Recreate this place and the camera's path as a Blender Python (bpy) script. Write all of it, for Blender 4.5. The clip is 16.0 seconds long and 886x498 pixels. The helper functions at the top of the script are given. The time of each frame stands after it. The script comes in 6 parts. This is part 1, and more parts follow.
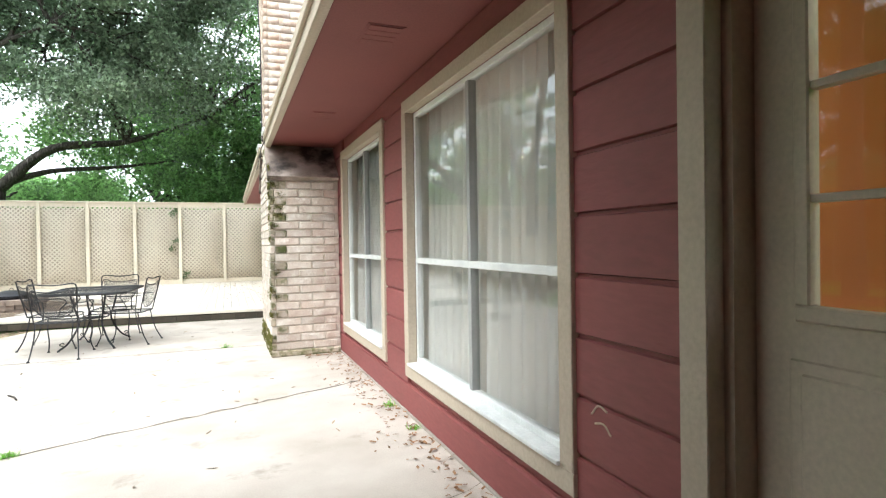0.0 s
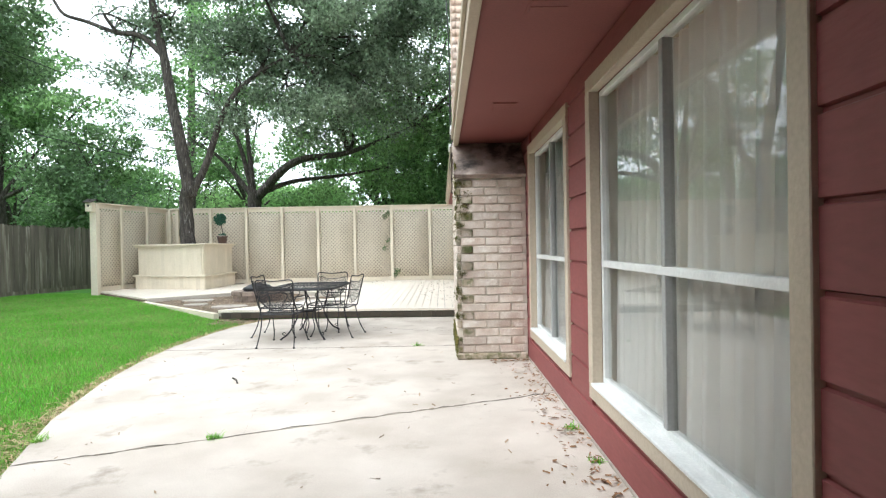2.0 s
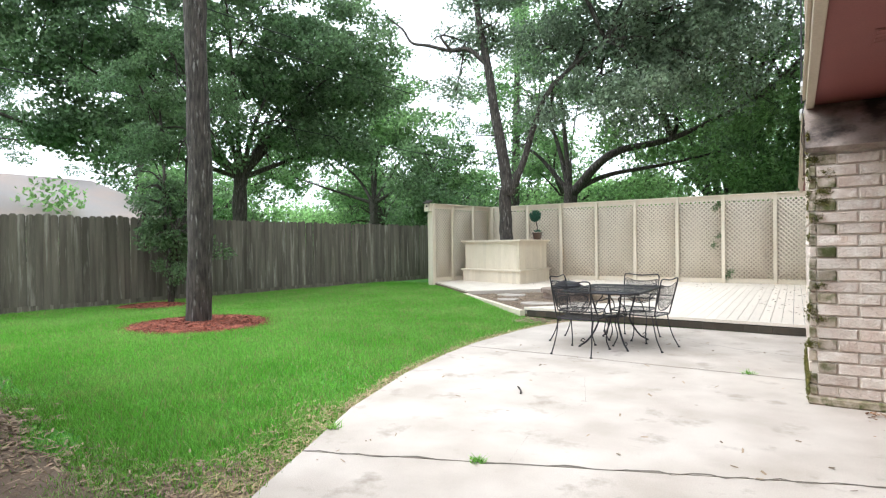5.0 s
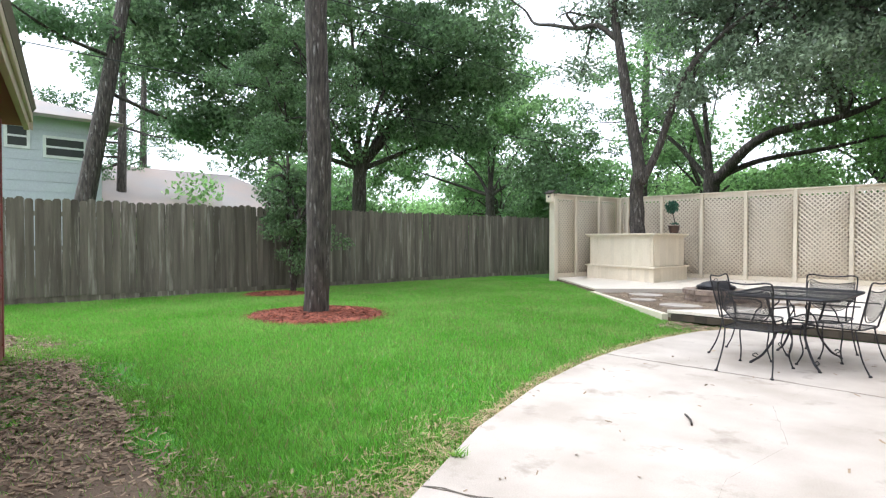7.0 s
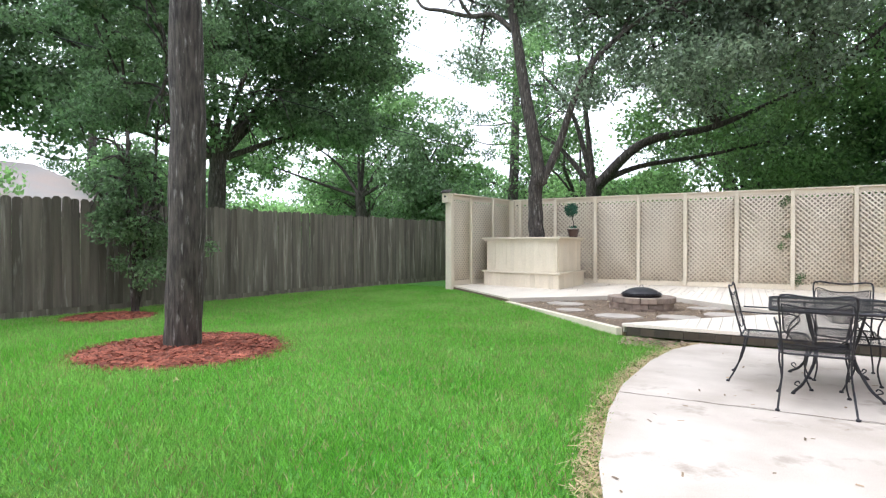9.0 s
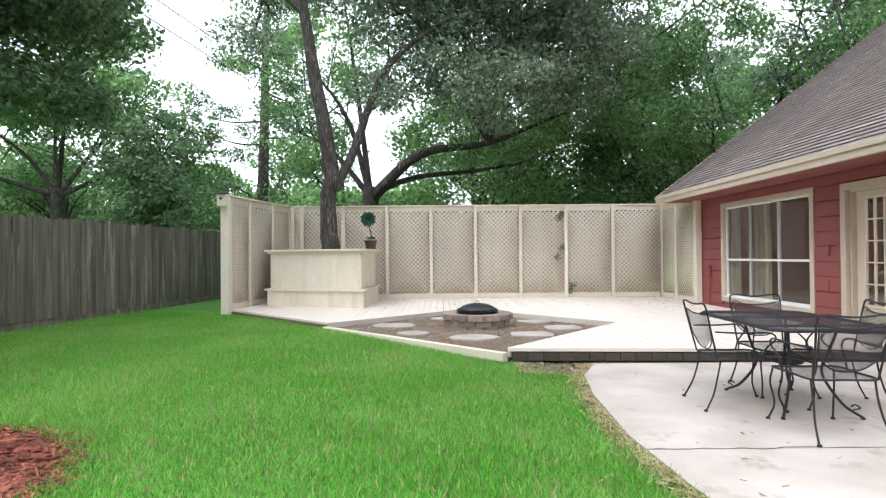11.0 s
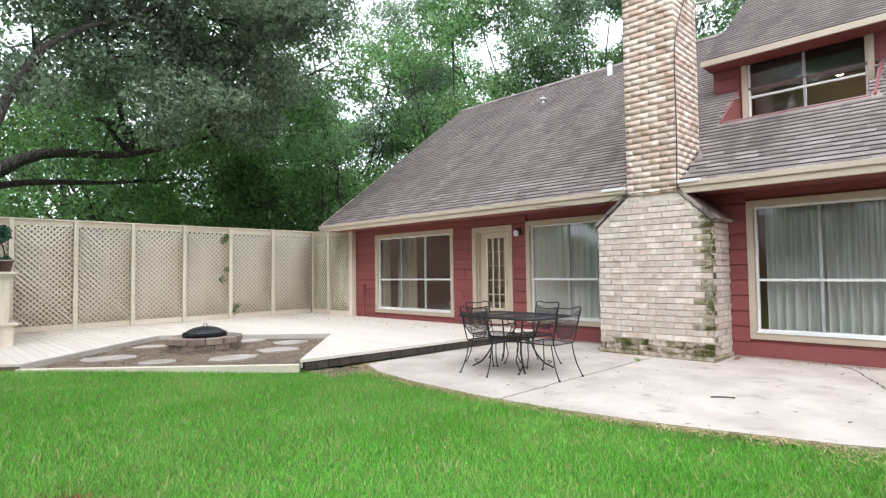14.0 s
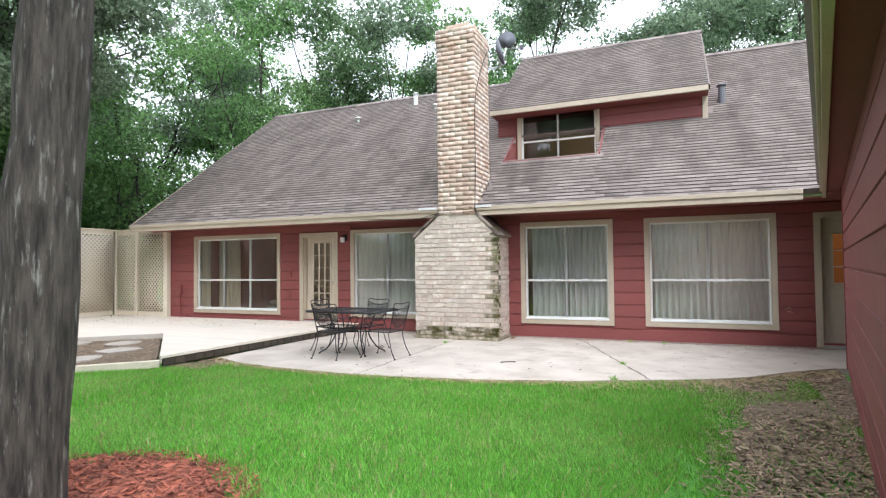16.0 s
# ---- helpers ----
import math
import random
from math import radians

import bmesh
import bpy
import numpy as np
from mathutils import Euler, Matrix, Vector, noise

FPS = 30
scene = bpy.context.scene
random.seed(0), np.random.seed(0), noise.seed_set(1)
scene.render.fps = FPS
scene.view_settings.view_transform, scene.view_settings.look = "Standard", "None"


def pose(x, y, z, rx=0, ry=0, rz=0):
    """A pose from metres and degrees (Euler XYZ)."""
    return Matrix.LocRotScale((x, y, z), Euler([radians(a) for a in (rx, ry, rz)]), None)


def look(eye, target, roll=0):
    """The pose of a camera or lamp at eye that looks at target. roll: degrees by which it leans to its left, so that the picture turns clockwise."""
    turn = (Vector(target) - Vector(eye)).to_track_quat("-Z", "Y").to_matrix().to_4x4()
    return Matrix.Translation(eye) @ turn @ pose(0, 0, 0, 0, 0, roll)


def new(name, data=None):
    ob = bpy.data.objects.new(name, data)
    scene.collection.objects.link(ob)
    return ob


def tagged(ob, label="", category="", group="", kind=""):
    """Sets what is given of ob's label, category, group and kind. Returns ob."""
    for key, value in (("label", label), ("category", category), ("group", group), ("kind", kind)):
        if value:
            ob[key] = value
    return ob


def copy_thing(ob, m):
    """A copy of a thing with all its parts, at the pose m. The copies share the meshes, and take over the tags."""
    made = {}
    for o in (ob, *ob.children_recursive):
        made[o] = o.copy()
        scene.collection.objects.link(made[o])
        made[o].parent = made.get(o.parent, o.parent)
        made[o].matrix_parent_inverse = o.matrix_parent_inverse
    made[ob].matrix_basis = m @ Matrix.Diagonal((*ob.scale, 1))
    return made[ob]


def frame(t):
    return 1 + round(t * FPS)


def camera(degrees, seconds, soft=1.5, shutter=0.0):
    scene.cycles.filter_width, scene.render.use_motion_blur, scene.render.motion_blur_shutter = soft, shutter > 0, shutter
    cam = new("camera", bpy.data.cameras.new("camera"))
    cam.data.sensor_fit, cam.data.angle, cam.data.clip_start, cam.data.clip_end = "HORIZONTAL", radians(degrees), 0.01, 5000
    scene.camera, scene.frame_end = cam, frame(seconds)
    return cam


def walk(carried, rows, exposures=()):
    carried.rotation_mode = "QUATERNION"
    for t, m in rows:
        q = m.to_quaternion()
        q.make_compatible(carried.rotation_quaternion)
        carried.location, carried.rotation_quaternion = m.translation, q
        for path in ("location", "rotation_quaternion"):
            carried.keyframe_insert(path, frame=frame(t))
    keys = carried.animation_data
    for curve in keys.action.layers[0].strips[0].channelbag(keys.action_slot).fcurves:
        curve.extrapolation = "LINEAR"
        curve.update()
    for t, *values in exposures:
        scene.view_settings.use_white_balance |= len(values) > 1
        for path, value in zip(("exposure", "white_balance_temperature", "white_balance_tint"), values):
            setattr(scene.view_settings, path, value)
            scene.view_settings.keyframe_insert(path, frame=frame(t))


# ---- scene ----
cam = camera(77.5, 16.0, soft=1.25)
PATH = [
    (0, (-0.054, -0.099, 1.31), (0.671, 1.765, 1.286), -0.9),
    (0.5, (0.001, 0.043, 1.312), (0.602, 1.951, 1.289), -1.0),
    (1, (0.078, 0.16, 1.302), (0.491, 2.117, 1.281), -1.1),
    (1.5, (0.162, 0.212, 1.297), (0.379, 2.2, 1.277), -0.9),
    (2, (0.232, 0.299, 1.316), (0.236, 2.299, 1.301), -1.0),
    (2.5, (0.253, 0.325, 1.327), (0.093, 2.319, 1.311), -1.0),
    (3, (0.25, 0.414, 1.325), (-0.073, 2.388, 1.31), -1.0),
    (3.5, (0.268, 0.629, 1.316), (-0.216, 2.569, 1.299), -0.8),
    (4, (0.259, 0.844, 1.323), (-0.424, 2.724, 1.307), -0.8),
    (4.5, (0.257, 1.007, 1.358), (-0.615, 2.807, 1.343), -1.2),
    (5, (0.308, 1.128, 1.355), (-0.769, 2.813, 1.339), -0.7),
    (7.5, (-0.704, 1.837, 1.292), (-2.108, 3.261, 1.258), -0.1),
    (8, (-1.165, 2.0, 1.273), (-2.567, 3.426, 1.244), -0.3),
    (8.5, (-1.783, 2.239, 1.258), (-3.033, 3.8, 1.229), -0.1),
    (9, (-2.439, 2.567, 1.275), (-3.4, 4.321, 1.26), -0.0),
    (9.5, (-3.042, 2.9, 1.305), (-3.677, 4.796, 1.295), -0.1),
    (10, (-3.59, 3.25, 1.338), (-3.968, 5.214, 1.337), -0.4),
    (12.5, (-6.535, 4.013, 1.294), (-5.88, 5.901, 1.376), -0.4),
    (13, (-7.01, 3.985, 1.311), (-6.075, 5.751, 1.396), -0.7),
    (13.5, (-7.472, 3.86, 1.343), (-6.33, 5.5, 1.424), -0.7),
    (14, (-8.041, 3.687, 1.37), (-6.627, 5.099, 1.452), -0.8),
    (14.5, (-8.561, 3.544, 1.402), (-6.889, 4.638, 1.479), -0.7),
    (15, (-9.027, 3.427, 1.432), (-7.283, 4.403, 1.506), -0.6),
    (15.5, (-9.531, 3.349, 1.449), (-7.728, 4.213, 1.521), -0.6),
    (16, (-10.046, 3.344, 1.479), (-8.205, 4.124, 1.543), -0.6),
]
EXPO = [(0.0, 1.85, 5850, 5), (1.0, 1.64, 5850, 6), (2.0, 1.48, 5800, 6), (3.5, 1.4, 5800, 7), (9.0, 1.39, 5740, 13), (12.5, 1.24, 5780, 13), (16.0, 1.22, 5780, 11)]
SKY, SUN = 0.136, 1.1
walk(cam, [(t, look(eye, target, roll)) for t, eye, target, roll in PATH], exposures=EXPO)

# ---- light ----
world = bpy.data.worlds.new("world")
scene.world = world
world.use_nodes = True
wn, wl = world.node_tree.nodes, world.node_tree.links
sky = wn.new("ShaderNodeTexSky")
sky.sky_type, sky.sun_disc = "NISHITA", False
sky.sun_elevation, sky.sun_rotation = radians(53), radians(237)
sky.air_density, sky.dust_density = 1.0, 6.0
veil = wn.new("ShaderNodeHueSaturation")
veil.inputs["Saturation"].default_value = 0.12
wl.new(sky.outputs[0], veil.inputs["Color"])
cloud = wn.new("ShaderNodeMix")          # an even overcast layer over the sky
cloud.data_type = "RGBA"
cloud.inputs["Factor"].default_value = 0.85
cloud.inputs["B"].default_value = (8.2, 8.3, 8.3, 1)
wl.new(veil.outputs[0], cloud.inputs["A"])
wl.new(cloud.outputs["Result"], wn["Background"].inputs["Color"])
wn["Background"].inputs["Strength"].default_value = SKY
sun = new("sun", bpy.data.lights.new("sun", "SUN"))
sun.data.energy, sun.data.angle, sun.data.color = SUN, radians(35), (1.0, 0.97, 0.92)
sun.matrix_world = look((0, 0, 30), (19, 12.3, 0))

# ---- materials ----
def mat(name, base, rough=0.7, second=None, scale=8.0, amount=0.5, fine=60.0, bump=0.15, metal=0.0, stain=None, stain_scale=1.2,
        stain_at=0.55, island=0.0, random_ob=0.0, stretch=(1, 1, 1), spec=0.5, translucent=0.0, relief=0.01):
    """A two-scale procedural surface: base to second by coarse noise, fine grain in the bump, optional stains."""
    m = bpy.data.materials.new(name)
    m.use_nodes = True
    nt = m.node_tree
    n, l = nt.nodes, nt.links
    b = n["Principled BSDF"]
    b.inputs["Roughness"].default_value, b.inputs["Metallic"].default_value = rough, metal
    b.inputs["Specular IOR Level"].default_value = spec
    co = n.new("ShaderNodeTexCoord")
    mp = n.new("ShaderNodeMapping")
    mp.inputs["Scale"].default_value = stretch
    l.new(co.outputs["Object"], mp.inputs["Vector"])
    if random_ob:  # each piece takes its own stretch of the pattern
        oi, sc = n.new("ShaderNodeObjectInfo"), n.new("ShaderNodeMath")
        sc.operation = "MULTIPLY"
        sc.inputs[1].default_value = 61.0
        l.new(oi.outputs["Random"], sc.inputs[0])
        l.new(sc.outputs[0], mp.inputs["Location"])
    no = n.new("ShaderNodeTexNoise")
    no.inputs["Scale"].default_value, no.inputs["Detail"].default_value = scale, 6
    l.new(mp.outputs[0], no.inputs["Vector"])
    mx = n.new("ShaderNodeMix")
    mx.data_type = "RGBA"
    mx.inputs["A"].default_value = (*base, 1)
    mx.inputs["B"].default_value = (*(second or [c * 0.75 for c in base]), 1)
    ra = n.new("ShaderNodeMapRange")
    ra.inputs["From Min"].default_value, ra.inputs["From Max"].default_value = 0.35, 0.68
    ra.inputs["To Max"].default_value = amount
    l.new(no.outputs["Fac"], ra.inputs["Value"])
    l.new(ra.outputs[0], mx.inputs["Factor"])
    out = mx.outputs["Result"]
    fi = n.new("ShaderNodeTexNoise")
    fi.inputs["Scale"].default_value, fi.inputs["Detail"].default_value = fine, 4
    l.new(mp.outputs[0], fi.inputs["Vector"])
    def mult(value, lo, hi, col):
        r = n.new("ShaderNodeMapRange")
        r.inputs["To Min"].default_value, r.inputs["To Max"].default_value = lo, hi
        l.new(value, r.inputs["Value"])
        h = n.new("ShaderNodeHueSaturation")
        l.new(r.outputs[0], h.inputs["Value"])
        l.new(col, h.inputs["Color"])
        return h.outputs[0]
    out = mult(fi.outputs["Fac"], 0.82, 1.18, out)
    if stain:
        st = n.new("ShaderNodeTexNoise")
        st.inputs["Scale"].default_value, st.inputs["Detail"].default_value = stain_scale, 8
        st.inputs["Roughness"].default_value = 0.65
        l.new(mp.outputs[0], st.inputs["Vector"])
        sr = n.new("ShaderNodeMapRange")
        sr.inputs["From Min"].default_value, sr.inputs["From Max"].default_value = stain_at, stain_at + 0.16
        l.new(st.outputs["Fac"], sr.inputs["Value"])
        sx = n.new("ShaderNodeMix")
        sx.data_type = "RGBA"
        sx.inputs["B"].default_value = (*stain, 1)
        l.new(sr.outputs[0], sx.inputs["Factor"])
        l.new(out, sx.inputs["A"])
        out = sx.outputs["Result"]
    if island:
        g = n.new("ShaderNodeNewGeometry")
        out = mult(g.outputs["Random Per Island"], 1 - island, 1 + island, out)
    if random_ob:
        g = n.new("ShaderNodeObjectInfo")
        out = mult(g.outputs["Random"], 1 - random_ob, 1 + random_ob, out)
    l.new(out, b.inputs["Base Color"])
    if bump:
        bu = n.new("ShaderNodeBump")
        bu.inputs["Strength"].default_value, bu.inputs["Distance"].default_value = bump, relief
        l.new(fi.outputs["Fac"], bu.inputs["Height"])
        l.new(bu.outputs[0], b.inputs["Normal"])
    if translucent:
        tr = n.new("ShaderNodeBsdfTranslucent")
        l.new(out, tr.inputs["Color"])
        ms = n.new("ShaderNodeMixShader")
        ms.inputs[0].default_value = translucent
        l.new(b.outputs[0], ms.inputs[1])
        l.new(tr.outputs[0], ms.inputs[2])
        l.new(ms.outputs[0], n["Material Output"].inputs["Surface"])
    return m


def glass_mat(name, tint=(0.93, 0.95, 0.94), rough=0.0):
    m = bpy.data.materials.new(name)
    m.use_nodes = True
    n, l = m.node_tree.nodes, m.node_tree.links
    fr = n.new("ShaderNodeFresnel")
    fr.inputs["IOR"].default_value = 1.9
    t, g, mx = n.new("ShaderNodeBsdfTransparent"), n.new("ShaderNodeBsdfGlossy"), n.new("ShaderNodeMixShader")
    t.inputs["Color"].default_value, g.inputs["Roughness"].default_value = (*tint, 1), rough
    l.new(fr.outputs[0], mx.inputs[0])
    l.new(t.outputs[0], mx.inputs[1])
    l.new(g.outputs[0], mx.inputs[2])
    l.new(mx.outputs[0], n["Material Output"].inputs["Surface"])
    return m


def clear_mat(name):
    m = bpy.data.materials.new(name)
    m.use_nodes = True
    t = m.node_tree.nodes.new("ShaderNodeBsdfTransparent")
    t.inputs["Color"].default_value = (0.98, 0.985, 0.98, 1)
    m.node_tree.links.new(t.outputs[0], m.node_tree.nodes["Material Output"].inputs["Surface"])
    return m


def glow_mat(name, color, strength):
    m = bpy.data.materials.new(name)
    m.use_nodes = True
    b = m.node_tree.nodes["Principled BSDF"]
    b.inputs["Base Color"].default_value = b.inputs["Emission Color"].default_value = (*color, 1)
    b.inputs["Emission Strength"].default_value = strength
    return m


M = {
    "red": mat("red_paint", (0.235, 0.062, 0.058), 0.62, (0.19, 0.05, 0.048), 2.5, 0.7, 45, 0.25, random_ob=0.07, stretch=(1, 0.25, 1)),
    "soffit": mat("red_soffit", (0.225, 0.065, 0.056), 0.7, (0.18, 0.052, 0.046), 1.5, 0.6, 70, 0.1),
    "tan": mat("tan_trim_paint", (0.49, 0.41, 0.31), 0.6, (0.42, 0.345, 0.26), 3, 0.6, 50, 0.2),
    "white_frame": mat("white_metal_frame", (0.76, 0.76, 0.73), 0.45, (0.52, 0.52, 0.5), 6, 0.5, 80, 0.08),
    "cream": mat("cream_paint", (0.70, 0.62, 0.49), 0.65, (0.62, 0.54, 0.41), 1.3, 0.7, 35, 0.2, random_ob=0.05, stain=(0.40, 0.35, 0.26), stain_scale=2.2, stain_at=0.66),
    "deck": mat("deck_paint", (0.74, 0.66, 0.56), 0.6, (0.66, 0.58, 0.49), 1.0, 0.6, 40, 0.2, random_ob=0.05, stain=(0.42, 0.36, 0.29), stain_scale=3.0, stain_at=0.70),
    "concrete": mat("patio_concrete", (0.55, 0.485, 0.420), 0.8, (0.42, 0.36, 0.30), 1.6, 1.0, 120, 0.3, stain=(0.30, 0.25, 0.20), stain_scale=2.4, stain_at=0.57, spec=0.3),
    "brick": mat("whitewashed_brick", (0.63, 0.555, 0.475), 0.88, (0.44, 0.325, 0.255), 6.0, 0.8, 55, 0.9, random_ob=0.14, stain=(0.73, 0.675, 0.60), stain_scale=9, stain_at=0.53),
    "brick_stack": mat("tan_brick", (0.60, 0.49, 0.395), 0.88, (0.43, 0.27, 0.185), 4.0, 0.8, 55, 0.7, island=0.2, stain=(0.75, 0.67, 0.58), stain_scale=6, stain_at=0.52),
    "brick_moss": mat("mossy_brick", (0.48, 0.40, 0.33), 0.95, (0.24, 0.20, 0.12), 9, 0.9, 60, 0.7, random_ob=0.25, stain=(0.075, 0.085, 0.02), stain_scale=8, stain_at=0.47),
    "chimney_mortar": mat("pale_mortar", (0.66, 0.59, 0.50), 0.95, (0.45, 0.39, 0.32), 7, 0.8, 80, 0.5, stain=(0.14, 0.14, 0.06), stain_scale=3.5, stain_at=0.62),
    "moss": mat("green_moss", (0.085, 0.095, 0.018), 0.95, (0.17, 0.14, 0.03), 12, 0.9, 50, 0.5, island=0.45),
    "soot": mat("soot_stained_mortar", (0.40, 0.33, 0.28), 0.95, (0.20, 0.15, 0.12), 3.0, 0.9, 60, 0.6, stain=(0.045, 0.035, 0.03), stain_scale=2.2, stain_at=0.44),
    "mullion": mat("grey_metal_mullion", (0.36, 0.36, 0.34), 0.45, (0.28, 0.28, 0.27), 6, 0.5, 80, 0.08),
    "mortar": mat("mortar", (0.40, 0.35, 0.30), 0.95, (0.26, 0.22, 0.185), 6, 0.8, 80, 0.4),
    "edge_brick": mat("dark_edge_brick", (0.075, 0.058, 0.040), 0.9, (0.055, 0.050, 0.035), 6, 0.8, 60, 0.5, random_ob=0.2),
    "shingle": mat("asphalt_shingle", (0.245, 0.205, 0.185), 0.95, (0.150, 0.122, 0.110), 1.3, 0.9, 140, 0.6, island=0.2, stain=(0.115, 0.095, 0.085), stain_scale=0.9, stain_at=0.56, stretch=(0.5, 1.6, 0.5)),
    "shingle_ob": mat("asphalt_shingle_tab", (0.245, 0.205, 0.185), 0.95, (0.150, 0.122, 0.110), 1.3, 0.9, 140, 0.6, random_ob=0.16),
    # dark colour for tab butts, painting the shadow line under each course
    "shingle_edge_shade": mat("shingle_butt_shade", (0.125, 0.104, 0.092), 0.95, (0.085, 0.07, 0.062), 6, 0.7, 60, 0.2),
    "far_shingle": mat("far_shingle", (0.27, 0.25, 0.235), 0.95, (0.33, 0.25, 0.21), 0.5, 0.7, 40, 0.3),
    "iron": mat("black_iron", (0.016, 0.016, 0.020), 0.5, (0.035, 0.030, 0.030), 12, 0.6, 90, 0.15, spec=0.4),
    "wood": mat("weathered_picket", (0.175, 0.150, 0.120), 0.9, (0.085, 0.072, 0.056), 2.2, 1.0, 40, 0.5, random_ob=0.2, stretch=(3.5, 3.5, 0.25), stain=(0.36, 0.33, 0.28), stain_scale=2.5, stain_at=0.55),
    "soil": mat("bare_soil", (0.20, 0.145, 0.10), 0.95, (0.12, 0.085, 0.055), 3, 0.9, 50, 0.8),
    "bark": mat("tree_bark", (0.092, 0.076, 0.064), 0.95, (0.022, 0.018, 0.015), 9, 1.0, 16, 1.0, stretch=(3.0, 3.0, 0.45), stain=(0.33, 0.315, 0.285), stain_scale=8, stain_at=0.57, relief=0.04),
    "mulch": mat("red_mulch", (0.29, 0.085, 0.048), 0.95, (0.12, 0.04, 0.025), 8, 0.8, 40, 0.6, island=0.6),
    "dry": mat("dry_leaf_litter", (0.36, 0.27, 0.18), 0.95, (0.18, 0.125, 0.08), 6, 0.8, 40, 0.4, island=0.5),
    "straw": mat("dry_grass", (0.42, 0.34, 0.18), 0.9, (0.30, 0.22, 0.10), 6, 0.8, 40, 0.2, island=0.3),
    "rust_leaf": mat("fallen_leaf", (0.30, 0.155, 0.07), 0.9, (0.15, 0.085, 0.045), 20, 0.8, 50, 0.3, island=0.4),
    "grass": mat("lawn_blade", (0.165, 0.430, 0.042), 0.6, (0.27, 0.51, 0.10), 0.8, 0.9, 20, 0, island=0.4, translucent=0.5, stain=(0.33, 0.45, 0.11), stain_scale=1.6, stain_at=0.57),
    "lawn": mat("lawn_ground", (0.07, 0.23, 0.02), 0.9, (0.10, 0.27, 0.035), 0.8, 0.9, 60, 0.8),
    "far_ground": mat("far_ground", (0.05, 0.10, 0.025), 0.95, (0.09, 0.08, 0.04), 0.2, 0.9, 8, 0.4),
    "leaf": mat("oak_leaf", (0.118, 0.196, 0.090), 0.5, (0.185, 0.275, 0.128), 0.35, 0.9, 6, 0, island=0.5, translucent=0.55),
    "leaf_light": mat("bright_leaf", (0.142, 0.262, 0.090), 0.5, (0.215, 0.345, 0.130), 0.35, 0.9, 6, 0, island=0.5, translucent=0.55),
    "leaf_grey": mat("grey_green_leaf", (0.175, 0.238, 0.150), 0.5, (0.245, 0.315, 0.20), 0.35, 0.9, 6, 0, island=0.5, translucent=0.55),
    # leaf colour raised to stand in for sunlight and haze on woods and underbrush
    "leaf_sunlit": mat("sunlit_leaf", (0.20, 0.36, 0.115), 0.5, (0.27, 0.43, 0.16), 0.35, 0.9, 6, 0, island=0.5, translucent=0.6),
    "needle": mat("pine_needle", (0.080, 0.15, 0.065), 0.6, (0.12, 0.20, 0.085), 0.35, 0.9, 6, 0, island=0.4, translucent=0.5),
    "block": mat("pit_block", (0.30, 0.23, 0.18), 0.95, (0.18, 0.135, 0.11), 7, 0.9, 40, 0.9, random_ob=0.18),
    "flag": mat("flagstone", (0.46, 0.41, 0.35), 0.9, (0.32, 0.27, 0.23), 3, 0.8, 40, 0.5),
    "pot": mat("dark_glazed_pot", (0.055, 0.030, 0.022), 0.35, (0.09, 0.045, 0.03), 6, 0.5, 30, 0.1),
    "topiary": mat("topiary_leaf", (0.028, 0.105, 0.062), 0.6, (0.05, 0.14, 0.08), 4, 0.8, 20, 0, island=0.4, translucent=0.2),
    "curtain": mat("sheer_curtain", (0.84, 0.83, 0.80), 0.9, (0.74, 0.72, 0.68), 1.5, 0.5, 120, 0.05, translucent=0.12),
    "drape": mat("beige_drape", (0.56, 0.49, 0.37), 0.9, (0.50, 0.43, 0.32), 1.5, 0.5, 120, 0.05, translucent=0.2),
    "plaster": mat("interior_plaster", (0.42, 0.36, 0.27), 0.9, (0.38, 0.32, 0.24), 1.0, 0.5, 60, 0.05),
    "attic": mat("dim_tan_plaster", (0.20, 0.155, 0.11), 0.9, (0.16, 0.125, 0.09), 1.0, 0.5, 60, 0.05),
    "orange_wall": mat("orange_plaster", (0.55, 0.19, 0.045), 0.85, (0.45, 0.15, 0.04), 1.2, 0.6, 60, 0.05),
    "carpet": mat("interior_floor", (0.28, 0.21, 0.14), 0.9, (0.22, 0.16, 0.11), 2.0, 0.5, 120, 0.2),
    "sofa": mat("patterned_sofa", (0.30, 0.25, 0.18), 0.95, (0.10, 0.085, 0.07), 14, 0.9, 60, 0.2),
    "metal": mat("galvanised_metal", (0.55, 0.55, 0.54), 0.45, (0.40, 0.40, 0.40), 6, 0.6, 40, 0.1, metal=0.6),
    "flashing": mat("white_flashing", (0.75, 0.75, 0.73), 0.5, (0.6, 0.6, 0.58), 6, 0.5, 40, 0.1),
    "dish": mat("grey_dish", (0.10, 0.105, 0.12), 0.5, (0.14, 0.14, 0.15), 6, 0.5, 40, 0.05),
    "grey_siding": mat("grey_siding", (0.54, 0.55, 0.60), 0.7, (0.49, 0.50, 0.55), 1.0, 0.6, 30, 0.1),
    "pane_dark": mat("dark_room", (0.05, 0.05, 0.05), 0.7, (0.03, 0.03, 0.03), 2, 0.5, 20, 0),
    "cable": mat("black_cable", (0.02, 0.02, 0.02), 0.6, (0.03, 0.03, 0.03), 6, 0.5, 20, 0),
    "crack": mat("dark_joint_and_gap_shade", (0.10, 0.085, 0.065), 0.95, (0.16, 0.13, 0.10), 6, 0.7, 60, 0.3),
    "pale_wood": mat("bare_chipped_wood", (0.60, 0.46, 0.34), 0.9),
    "glass": glass_mat("window_glass"),
    "clear": clear_mat("clear_glass"),
    "bulb": glow_mat("warm_bulb", (1.0, 0.72, 0.36), 14),
}

